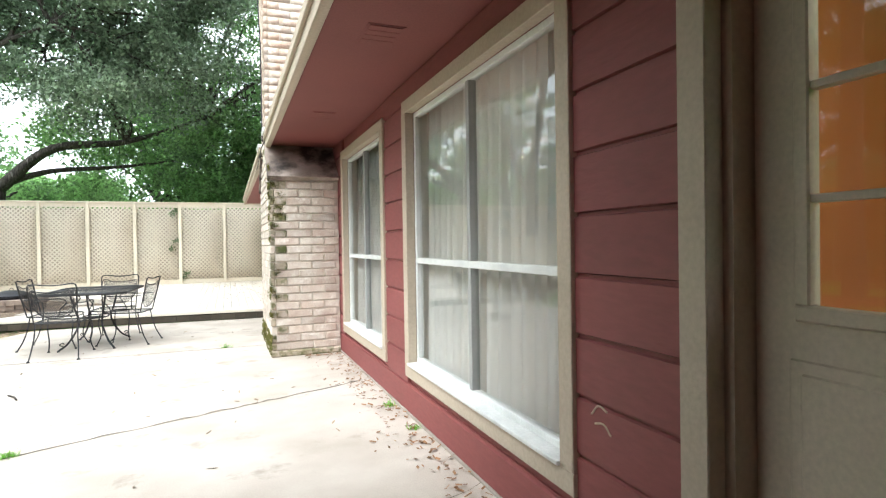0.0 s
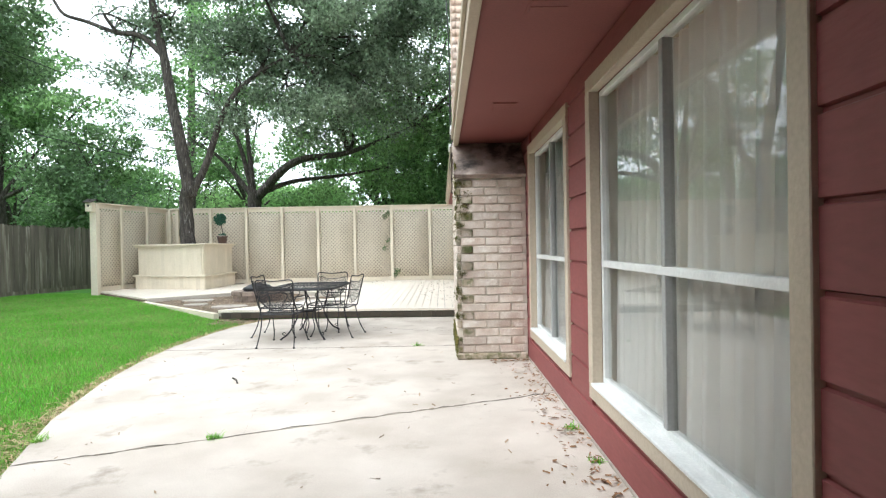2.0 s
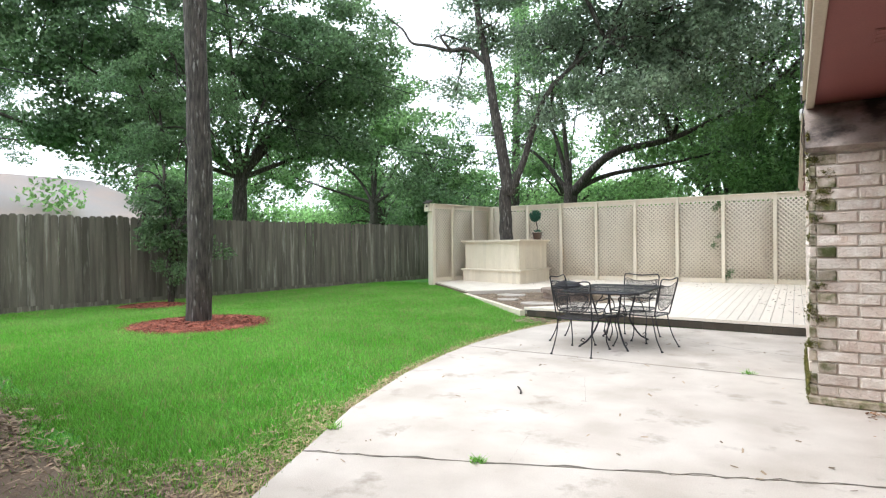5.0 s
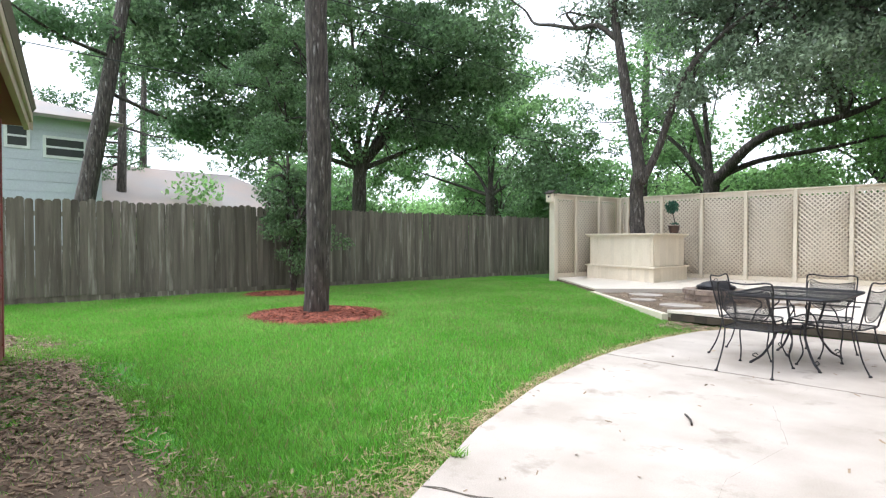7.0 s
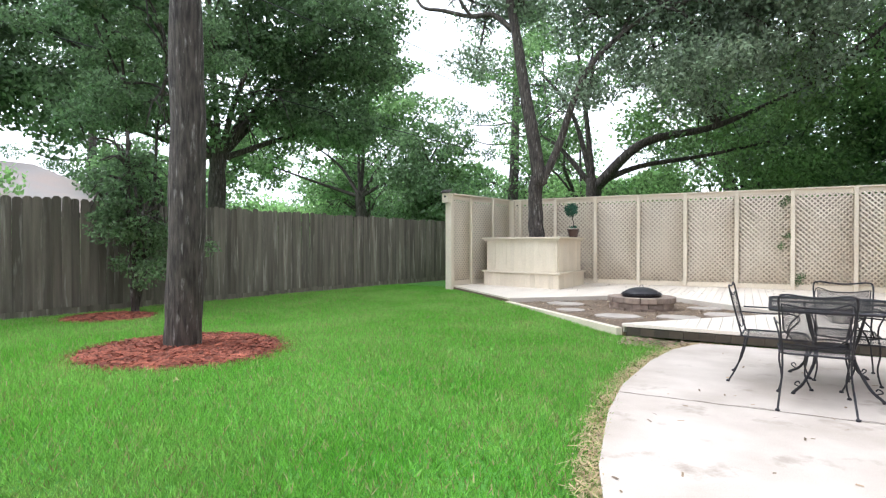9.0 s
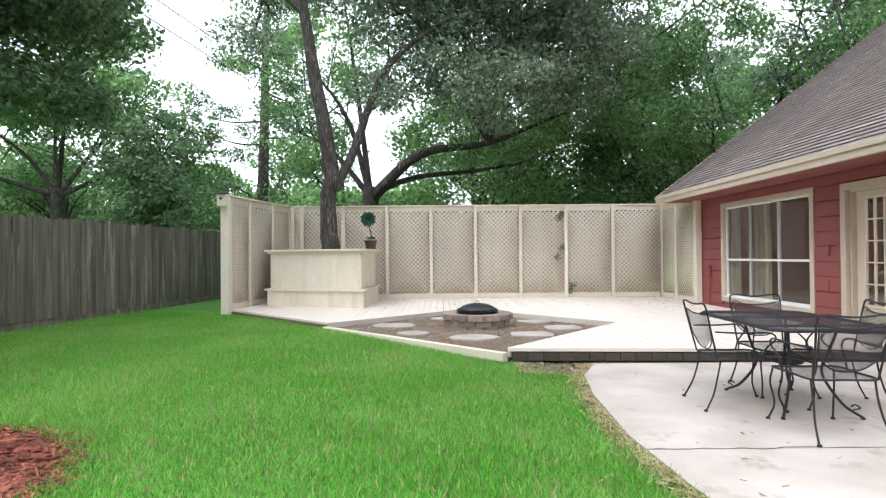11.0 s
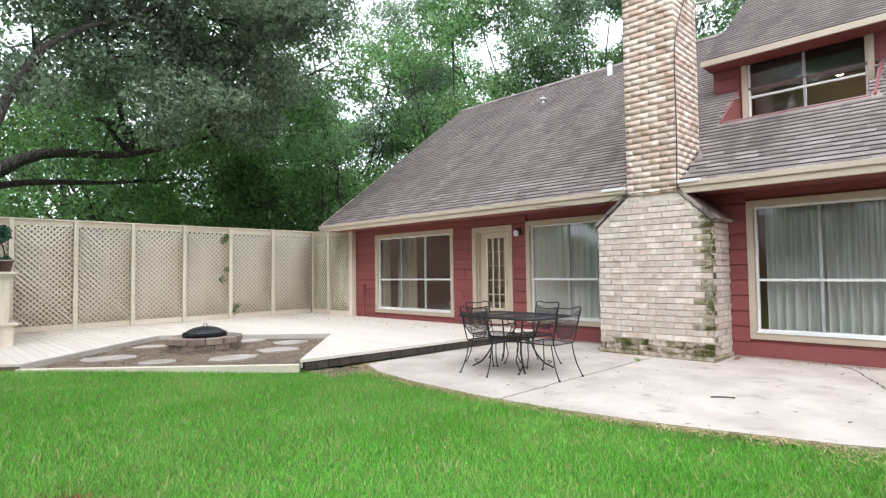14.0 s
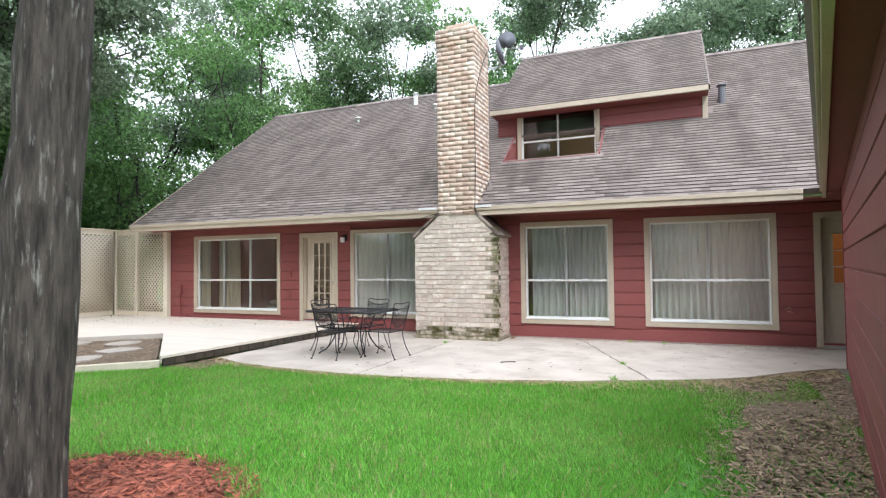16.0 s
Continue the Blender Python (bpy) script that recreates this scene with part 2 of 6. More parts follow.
# ---- building helpers ----
def thing(name, label="", category="", group="", kind="", at=(0, 0, 0)):
    ob = new(name)
    ob.empty_display_size = 0.1
    ob.matrix_basis = Matrix.Translation(at)
    return tagged(ob, label, category, group, kind)


def hang(ob, parent):
    if parent is not None:
        ob.parent = parent
        if parent.type == "EMPTY":
            ob.matrix_parent_inverse = parent.matrix_basis.inverted()
    return ob


def part(name, bm, material, parent=None, label="", smooth=False):
    me = bpy.data.meshes.new(name)
    bm.to_mesh(me)
    bm.free()
    me.materials.append(material)
    if smooth:
        me.shade_smooth()
    return tagged(hang(new(name, me), parent), label)


def soup(name, verts, faces, material, parent=None, label="", smooth=False):
    """One mesh out of arrays: verts (n, 3) and faces (m, k)."""
    verts, faces = np.asarray(verts, np.float32), np.asarray(faces, np.int32)
    me = bpy.data.meshes.new(name)
    m, k = faces.shape
    me.vertices.add(len(verts))
    me.vertices.foreach_set("co", verts.ravel())
    me.loops.add(m * k)
    me.loops.foreach_set("vertex_index", faces.ravel())
    me.polygons.add(m)
    me.polygons.foreach_set("loop_start", np.arange(m, dtype=np.int32) * k)
    me.update(calc_edges=True)
    me.materials.append(material)
    if smooth:
        me.shade_smooth()
    return tagged(hang(new(name, me), parent), label)


def box(bm, x0, y0, z0, x1, y1, z1, m=None, bevel=0.0):
    vs = [bm.verts.new((x, y, z)) for x in (x0, x1) for y in (y0, y1) for z in (z0, z1)]
    fs = [bm.faces.new([vs[i] for i in f]) for f in ((0, 1, 3, 2), (4, 6, 7, 5), (0, 4, 5, 1), (2, 3, 7, 6), (0, 2, 6, 4), (1, 5, 7, 3))]
    if bevel:
        es = {e for f in fs for e in f.edges}
        done = bmesh.ops.bevel(bm, geom=list(es), offset=bevel, segments=1, affect="EDGES")
        vs = list({v for f in done["faces"] for v in f.verts} | {v for v in vs if v.is_valid})
    if m is not None:
        bmesh.ops.transform(bm, matrix=m, verts=[v for v in vs if v.is_valid])
    return bm


def B(*a, **k):
    return box(bmesh.new(), *a, **k)


def pane(y0, z0, y1, z1, x, parent):
    """A window pane: the outer face reflects, the rest of the sheet is clear."""
    bm = B(x, y0, z0, x + 0.006, y1, z1)
    bm.normal_update()
    for f in bm.faces:
        f.material_index = 0 if f.calc_center_median().x < x + 0.001 else 1
    p = part("pane", bm, M["glass"], parent)
    p.data.materials.append(M["clear"])
    p.visible_shadow = False
    return p


def prism(bm, poly, z0, z1):
    """An upright block over a plan outline; z0 and z1 are heights or functions of x, y."""
    f0 = z0 if callable(z0) else (lambda x, y: z0)
    f1 = z1 if callable(z1) else (lambda x, y: z1)
    lo = [bm.verts.new((x, y, f0(x, y))) for x, y in poly]
    hi = [bm.verts.new((x, y, f1(x, y))) for x, y in poly]
    n = len(poly)
    bm.faces.new(hi)
    bm.faces.new(lo[::-1])
    for i in range(n):
        bm.faces.new((lo[i], lo[(i + 1) % n], hi[(i + 1) % n], hi[i]))
    bmesh.ops.recalc_face_normals(bm, faces=bm.faces[:])
    return bm


def slab(bm, pts, thick):
    """A sheet through the points (in order, in one plane), as thick as given along its normal."""
    pts = [Vector(p) for p in pts]
    nrm = (pts[1] - pts[0]).cross(pts[2] - pts[0]).normalized()
    a = [bm.verts.new(p) for p in pts]
    b = [bm.verts.new(p + nrm * thick) for p in pts]
    n = len(pts)
    bm.faces.new(a[::-1])
    bm.faces.new(b)
    for i in range(n):
        bm.faces.new((a[i], a[(i + 1) % n], b[(i + 1) % n], b[i]))
    bmesh.ops.recalc_face_normals(bm, faces=bm.faces[:])
    return bm


def curve_pts(pts, steps=6):
    """Catmull-Rom through the points."""
    p = [Vector(q) for q in pts]
    p = [2 * p[0] - p[1]] + p + [2 * p[-1] - p[-2]]
    out = []
    for i in range(1, len(p) - 2):
        for s in range(steps):
            t = s / steps
            a, b, c, d = p[i - 1], p[i], p[i + 1], p[i + 2]
            out.append(0.5 * (2 * b + (c - a) * t + (2 * a - 5 * b + 4 * c - d) * t * t + (3 * b - a - 3 * c + d) * t ** 3))
    return out + [p[-2]]


def tube(bm, pts, r, n=6, r1=None, closed=False):
    pts = [Vector(p) for p in pts]
    rings, k = [], len(pts)
    up = Vector((0.13, 0.21, 0.97))
    for i, p in enumerate(pts):
        d = (pts[(i + 1) % k] - pts[i - 1]) if closed else (pts[min(i + 1, k - 1)] - pts[max(i - 1, 0)])
        d.normalize()
        s = d.cross(up)
        if s.length < 0.05:
            s = d.cross(Vector((1, 0, 0)))
        s.normalize()
        u = s.cross(d)
        rr = (r if r1 is None else r + (r1 - r) * i / max(1, k - 1)) if not callable(r) else r(i / max(1, k - 1))
        rings.append([bm.verts.new(p + (s * math.cos(a) + u * math.sin(a)) * rr) for a in (2 * math.pi * j / n for j in range(n))])
    for i in range(k if closed else k - 1):
        a, b = rings[i], rings[(i + 1) % k]
        for j in range(n):
            bm.faces.new((a[j], a[(j + 1) % n], b[(j + 1) % n], b[j]))
    if not closed:
        bm.faces.new(rings[0][::-1])
        bm.faces.new(rings[-1])
    return bm


def T(*a, **k):
    return tube(bmesh.new(), *a, **k)


def lathe(bm, prof, at=(0, 0, 0), n=20):
    rings = [[bm.verts.new((at[0] + r * math.cos(2 * math.pi * j / n), at[1] + r * math.sin(2 * math.pi * j / n), at[2] + z)) for j in range(n)] for r, z in prof]
    for a, b in zip(rings, rings[1:]):
        for j in range(n):
            bm.faces.new((a[j], a[(j + 1) % n], b[(j + 1) % n], b[j]))
    bm.faces.new(rings[0][::-1])
    bm.faces.new(rings[-1])
    return bm


def inside(poly, x, y):
    """Whether the points lie in the outline (arrays)."""
    x, y = np.asarray(x), np.asarray(y)
    hit = np.zeros(x.shape, bool)
    for (ax, ay), (bx, by) in zip(poly, poly[1:] + poly[:1]):
        with np.errstate(divide="ignore", invalid="ignore"):
            hit ^= ((ay > y) != (by > y)) & (x < (bx - ax) * (y - ay) / (by - ay + 1e-12) + ax)
    return hit


def ground_z(x, y):
    """The lawn lies just under the patio and rises a little towards the back fence."""
    return -0.035 + 0.11 * np.clip((-np.asarray(x) - 3.4) / 3.2, 0, 1)

# ---- plan ----
WX = 1.23                      # face of the house wall
DECK = 0.17
PATIO = [(1.23, -1.5), (1.23, 10.4), (-2.6, 10.45), (-2.95, 10.42), (-3.22, 9.8), (-3.35, 9.0), (-3.42, 7.8), (-3.36, 6.9), (-3.18, 5.8), (-2.84, 4.6),
         (-2.52, 3.85), (-2.2, 3.1), (-1.85, 2.55), (-1.2, 1.9), (-0.75, 1.35), (-0.75, -1.5)]
PIT = [(-6.75, 13.3), (-4.2, 15.65), (-1.8, 13.1), (-3.96, 10.62)]
LAT0, LAT1, BACKY = (-9.4, 15.75), (-8.85, 18.62), 18.62
MULCH1, MULCH2 = (-8.1, 6.7, 1.1), (-11.6, 7.9, 0.7)
SOIL = [(-0.75, 1.3), (-1.2, 1.95), (-1.85, 2.6), (-2.2, 3.12), (-2.42, 3.6), (-2.8, 3.4), (-3.1, 2.95), (-3.6, 2.8), (-4.2, 2.75), (-4.8, 2.95), (-5.3, 3.0), (-5.9, 2.88), (-6.5, 3.05),
        (-7.2, 2.98), (-8.0, 3.2), (-8.6, 3.1), (-9.3, 2.8), (-9.5, 2.5), (-8.9, 2.3), (-4.0, 1.6)]


def front_y(x):
    """The deck's front edge above the patio."""
    return 10.62 + (x + 3.96) * (10.32 - 10.62) / (1.23 + 3.96)


# ground: one sheet to the horizon, finer near the house
bm = bmesh.new()
gx = [-3000, -400, -90, -40, -25, -18, -14, -12, -10.5] + [-9.5 + 0.5 * i for i in range(20)] + [2, 6, 15, 40, 400, 3000]
gy = [-3000, -400, -60, -20, -6, -2] + [0.5 * i for i in range(40)] + [22, 30, 45, 90, 400, 3000]
vs = [[bm.verts.new((x, y, float(ground_z(x, y)) - 0.01 - (0.10 if inside(PATIO, x, y) or x > -0.6 else 0))) for y in gy] for x in gx]
for i in range(len(gx) - 1):
    for j in range(len(gy) - 1):
        bm.faces.new((vs[i][j], vs[i + 1][j], vs[i + 1][j + 1], vs[i][j + 1]))
tagged(part("ground", bm, M["lawn"]), "green lawn ground running out to the neighbours' yards", "ground", kind="structure")

# patio: four slabs with open joints
patio = thing("patio", "worn pale concrete patio slab with cracks beside the house", "patio", kind="structure", at=(-1, 5, 0))
def clip(poly, a, b, c):
    """The part of an outline where a*x + b*y >= c."""
    out = []
    for p, q in zip(poly, poly[1:] + poly[:1]):
        dp, dq = a * p[0] + b * p[1] - c, a * q[0] + b * q[1] - c
        if dp >= 0:
            out.append(p)
        if dp * dq < 0:
            t = dp / (dp - dq)
            out.append((p[0] + t * (q[0] - p[0]), p[1] + t * (q[1] - p[1])))
    return out
JB, JA = 4.67, 0.40                    # the first joint: y = JB + JA x
for k in range(3):
    poly = clip(PATIO, JA, -1, -(JB - 0.006)) if k == 0 else clip(clip(PATIO, -JA, 1, JB + 0.006), 0, -1, -7.49) if k == 1 else clip(PATIO, 0, 1, 7.505)
    part("slab", prism(bmesh.new(), poly, -0.12, 0.0), M["concrete"], patio)
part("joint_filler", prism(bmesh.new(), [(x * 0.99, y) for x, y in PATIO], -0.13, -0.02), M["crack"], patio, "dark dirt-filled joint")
def crack(pts, w, name="crack"):
    random.seed(len(pts) * 7 + int(pts[0][0] * 10))
    line = []
    for (ax, ay), (bx, by) in zip(pts, pts[1:]):
        n = max(3, int(math.hypot(bx - ax, by - ay) / 0.09))
        line += [(ax + (bx - ax) * i / n, ay + (by - ay) * i / n) for i in range(n)]
    line.append(pts[-1])
    v, f = [], []
    for i, (x, y) in enumerate(line):
        o = 0.025 * random.uniform(-1, 1)
        ww = w * random.uniform(0.3, 1.3)
        v += [(x, y + o - ww, 0.002), (x, y + o + ww, 0.002)]
        if i:
            f.append((2 * i - 2, 2 * i - 1, 2 * i + 1, 2 * i))
    soup(name, v, f, M["crack"], patio, "thin dirt-filled crack")
crack([(-2.45, 3.69), (-1.4, 4.11), (-0.3, 4.55), (0.4, 4.83), (1.1, 5.11)], 0.010)
crack([(-3.4, 7.5), (-1.8, 7.5), (0.38, 7.5)], 0.006)
crack([(-1.2, 4.2), (-1.32, 4.9), (-1.2, 5.7), (-1.5, 6.6), (-1.4, 7.5)], 0.003)
crack([(-0.9, 9.2), (-0.2, 8.9), (0.35, 8.75)], 0.005)
crack([(0.2, 2.6), (0.7, 2.4), (1.2, 2.6)], 0.003)

# ---- house: wall, siding boards, openings ----
OPEN = {"w1": (12.58, 15.50, 0.31, 2.37), "d1": (10.86, 11.98, DECK, 2.34), "w2": (8.55, 10.50, 0.31, 2.38), "w3": (4.49, 6.35, 0.29, 2.38),
        "w4": (1.72, 3.92, 0.30, 2.37), "d2": (-0.03, 1.17, 0.05, 2.35)}
YS, YN = -1.6, 16.42
wall = bmesh.new()
ys = sorted([YS, YN] + [v for o in OPEN.values() for v in (o[0] + 0.05, o[1] - 0.05)])
for a, b in zip(ys, ys[1:]):
    mid = (a + b) / 2
    hole = [o for o in OPEN.values() if o[0] < mid < o[1]]
    if hole:
        box(wall, WX, a, -0.1, WX + 0.14, b, max(hole[0][2] + 0.05, -0.05))
        box(wall, WX, a, hole[0][3] - 0.05, WX + 0.14, b, 2.6)
    else:
        box(wall, WX, a, -0.1, WX + 0.14, b, 2.6)
wall_front = tagged(part("wall_front", wall, M["red"]), "house wall clad in dark red painted lap boards", "wall", kind="structure")


def board(name, y0, y1, z0, z1, parent, m=None, depth=0.026):
    prof = [(0, z0), (-depth, z0 + 0.006), (-depth, z1 - 0.018), (-depth * 0.45, z1 - 0.012), (-depth * 0.45, z1), (0, z1)]
    bm = bmesh.new()
    a = [bm.verts.new((x, y0, z)) for x, z in prof]
    b = [bm.verts.new((x, y1, z)) for x, z in prof]
    for i in range(6):
        bm.faces.new((a[i], a[(i + 1) % 6], b[(i + 1) % 6], b[i]))
    bm.faces.new(a[::-1])
    bm.faces.new(b)
    bmesh.ops.transform(bm, matrix=m if m is not None else Matrix.Translation((WX, 0, 0)), verts=bm.verts[:])
    return part(name, bm, M["red"], parent)


rows_z = [(0.02, 0.24)] + [(0.24 + 0.235 * i, 0.24 + 0.235 * (i + 1)) for i in range(9)] + [(2.355, 2.53)]
for z0, z1 in rows_z:
    cuts = [(YS, YS)] + sorted((o[0], o[1]) for o in OPEN.values() if o[2] < z1 - 0.02 and o[3] > z0 + 0.02) + [(YN, YN)]
    for (_, a), (b, _) in zip(cuts, cuts[1:]):
        if b - a > 0.05 and not (6.62 < (a + b) / 2 < 8.4 and b - a < 1.8):
            board("board", a, b, z0, z1, wall_front)
# corner boards and foundation strip
part("corner_board", B(WX - 0.034, YN - 0.02, 0.0, WX + 0.10, YN + 0.07, 2.56), M["red"], wall_front)
tagged(part("foundation", B(WX - 0.03, YS, -0.12, WX + 0.16, 10.3, 0.02, bevel=0.005), M["mortar"]), "thin concrete footing strip under the red wall", "foundation", kind="structure")


def window(name, y0, y1, z0, z1, cols, label, x=WX, tm="tan", low=0.41):
    w = thing(name, label, "window", kind="structure", at=(x, (y0 + y1) / 2, z0))
    t = 0.095
    fr = x - 0.045
    part("casing", B(fr, y0, z1 - t, x + 0.02, y1, z1, bevel=0.004), M[tm], w)
    part("casing", B(fr, y0, z0, x + 0.02, y1, z0 + t, bevel=0.004), M[tm], w)
    part("casing", B(fr - 0.002, y0, z0 + t, x + 0.02, y0 + t, z1 - t, bevel=0.004), M[tm], w)
    part("casing", B(fr - 0.002, y1 - t, z0 + t, x + 0.02, y1, z1 - t, bevel=0.004), M[tm], w)
    a, b, c, d = y0 + t, y1 - t, z0 + t, z1 - t
    s, g = 0.035, x + 0.045
    part("sill", B(x - 0.06, a, c, x + 0.09, b, c + 0.022, bevel=0.004), M["white_frame"], w)
    c += 0.022
    for nm, q in (("frame_rail", (a, c, b, c + s)), ("frame_rail", (a, d - s, b, d)), ("frame_stile", (a, c + s, a + s, d - s)), ("frame_stile", (b - s, c + s, b, d - s))):
        part(nm, B(g - 0.025, q[0], q[1], g + 0.025, q[2], q[3], bevel=0.003), M["white_frame"], w)
    for q0, q1 in ((y0 + 0.051, a + 0.004), (b - 0.004, y1 - 0.051)):
        part("jamb_liner", B(g + 0.026, q0, c, x + 0.141, q1, d), M["white_frame"], w)
    zm = c + (d - c) * low
    part("meeting_rail", B(g - 0.03, a + s, zm - 0.02, g + 0.02, b - s, zm + 0.02, bevel=0.003), M["white_frame"], w)
    edges = [a + s + (b - a - 2 * s) * i / cols for i in range(cols + 1)]
    for e in edges[1:-1]:
        for q0, q1 in ((c + s, zm - 0.02), (zm + 0.02, d - s)):
            part("mullion", B(g - 0.034, e - 0.021, q0, g + 0.018, e + 0.021, q1, bevel=0.003), M["mullion"], w, "grey metal mullion")
    for e0, e1 in zip(edges, edges[1:]):
        for q0, q1 in ((c + s, zm - 0.02), (zm + 0.02, d - s)):
            pane(e0 + 0.016, q0, e1 - 0.016, q1, g - 0.003, w)
    return w


window("window_1", *OPEN["w1"], 3, "wide tan-trimmed window with six panes and open curtains")
window("window_2", *OPEN["w2"], 2, "tan-trimmed picture window with closed white curtains beside the chimney")
window("window_3", *OPEN["w3"], 2, "tan-trimmed picture window with sheer white curtains drawn")
window("window_4", *OPEN["w4"], 2, "tan-trimmed picture window with sheer curtains near the back door")


def door(name, y0, y1, z0, z1, label, cols, rws, zglass, lite_w):
    d = thing(name, label, "door", kind="structure", at=(WX, (y0 + y1) / 2, z0))
    t = 0.105
    part("casing", B(WX - 0.045, y0, z1 - t, WX + 0.02, y1, z1, bevel=0.004), M["tan"], d)
    for a, b in ((y0, y0 + t), (y1 - t, y1)):
        part("casing", B(WX - 0.047, a, z0 - 0.02, WX + 0.02, b, z1 - t, bevel=0.004), M["tan"], d)
    for a, b in ((y0 + t - 0.02, y0 + t + 0.03), (y1 - t - 0.03, y1 - t + 0.02)):
        part("jamb", B(WX + 0.021, a, z0, WX + 0.17, b, z1 - t), M["tan"], d)
    part("jamb", B(WX + 0.021, y0 + t, z1 - t - 0.03, WX + 0.17, y1 - t, z1 - t + 0.02), M["tan"], d)
    part("threshold", B(WX - 0.04, y0 + t, z0 - 0.03, WX + 0.16, y1 - t, z0 + 0.02, bevel=0.004), M["metal"], d, "worn metal threshold")
    a, b, c, e, g = y0 + t + 0.035, y1 - t - 0.035, z0 + 0.025, z1 - t - 0.035, WX + 0.10
    ga, gb = (a + b) / 2 - lite_w / 2, (a + b) / 2 + lite_w / 2
    gc, ge = zglass
    leaf = bmesh.new()
    box(leaf, g, a, c, g + 0.045, b, gc)
    box(leaf, g, a, ge, g + 0.045, b, e)
    box(leaf, g, a, gc, g + 0.045, ga, ge)
    box(leaf, g, gb, gc, g + 0.045, b, ge)
    leaf = part("leaf", leaf, M["cream_door"], d)
    for nm, q in (("bead", (ga - 0.03, gc - 0.03, gb + 0.03, gc + 0.012)), ("bead", (ga - 0.03, ge - 0.012, gb + 0.03, ge + 0.03)),
                  ("bead", (ga - 0.03, gc + 0.012, ga + 0.012, ge - 0.012)), ("bead", (gb - 0.012, gc + 0.012, gb + 0.03, ge - 0.012))):
        part(nm, B(g - 0.014, q[0], q[1], g + 0.03, q[2], q[3], bevel=0.005), M["cream_door"], leaf)
    for i in range(1, cols):
        y = ga + (gb - ga) * i / cols
        part("muntin", B(g - 0.008, y - 0.011, gc, g + 0.03, y + 0.011, ge, bevel=0.003), M["cream_door"], leaf)
    for i in range(1, rws):
        z = gc + (ge - gc) * i / rws
        part("muntin", B(g - 0.006, ga, z - 0.011, g + 0.028, gb, z + 0.011, bevel=0.003), M["cream_door"], leaf)
    for i in range(cols):
        for j in range(rws):
            pane(ga + (gb - ga) * i / cols + 0.005, gc + (ge - gc) * j / rws + 0.005, ga + (gb - ga) * (i + 1) / cols - 0.005, gc + (ge - gc) * (j + 1) / rws - 0.005, g + 0.012, leaf)
    if gc - c > 0.5:  # raised panels under the glass
        for pa, pb in ((ga - 0.02, (a + b) / 2 - 0.05), ((a + b) / 2 + 0.05, gb + 0.02)):
            part("panel", B(g - 0.012, pa, c + 0.16, g + 0.01, pb, gc - 0.16, bevel=0.010), M["cream_door"], leaf)
            part("panel_bead", B(g - 0.006, pa - 0.03, c + 0.13, g + 0.008, pb + 0.03, gc - 0.13, bevel=0.005), M["cream_door"], leaf)
    k = bmesh.new()
    tube(k, [(g - 0.05, a + 0.065, c + 0.93), (g, a + 0.065, c + 0.93)], 0.011, 8)
    bmesh.ops.create_uvsphere(k, u_segments=10, v_segments=6, radius=0.027, matrix=Matrix.Translation((g - 0.06, a + 0.065, c + 0.93)))
    part("door_knob", k, M["metal"], leaf, "round brushed metal knob", True)
    return d


M["cream_door"] = mat("door_paint", (0.56, 0.48, 0.37), 0.5, (0.51, 0.43, 0.33), 2, 0.5, 60, 0.08)
door("door_1", *OPEN["d1"], "cream french door with fifteen small panes on the deck", 3, 5, (0.55, 2.10), 0.52)
door("door_2", *OPEN["d2"], "cream back door with nine panes above raised panels", 3, 3, (1.12, 1.98), 0.62)

# ---- house: soffit, eave, roof ----
EX, EZ, SL = 0.42, 2.69, 0.752      # eave edge, height of the roof there, slope
RX, RZ = 6.3, 2.69 + (6.3 - 0.42) * 0.752
VY0, VY1 = -1.6, 16.98
def rz(x):
    return EZ + (x - EX) * SL
soffit = thing("soffit", "dark red painted soffit boards under the eave", "soffit", kind="structure", at=(0.8, 8, 2.53))
part("panel", B(EX + 0.03, 1.2, 2.53, WX + 0.02, 6.95, 2.548), M["soffit"], soffit)
part("panel", B(EX + 0.03, 7.98, 2.53, WX + 0.02, 12.4, 2.548), M["soffit"], soffit)
part("panel", B(EX + 0.03, 12.41, 2.53, WX + 0.02, VY1 - 0.02, 2.548), M["soffit"], soffit)
part("panel", B(EX - 1.2, -1.6, 2.535, WX + 0.02, 1.19, 2.55), M["soffit"], soffit)
fas = bmesh.new()
for a, b in ((1.45, 7.03), (7.90, VY1)):
    box(fas, EX - 0.03, a, 2.50, EX + 0.03, b, 2.66, bevel=0.004)
    box(fas, EX - 0.055, a, 2.60, EX - 0.0305, b, 2.675, bevel=0.004)
tagged(part("fascia", fas, M["tan"]), "tan painted fascia board along the eave", "trim", kind="structure")
for y in (3.05, 5.2, 13.4, 15.0):
    v = thing("soffit_vent", "small square vent painted red in the soffit", "vent", "soffit vents", at=(0.8, y, 2.53))
    part("vent_frame", B(0.69, y - 0.16, 2.5255, 0.91, y + 0.16, 2.529, bevel=0.001), M["soffit"], v)
    for i in range(4):
        part("slat", B(0.705, y - 0.145 + 0.073 * i, 2.521, 0.895, y - 0.078 + 0.073 * i, 2.525), M["soffit"], v)

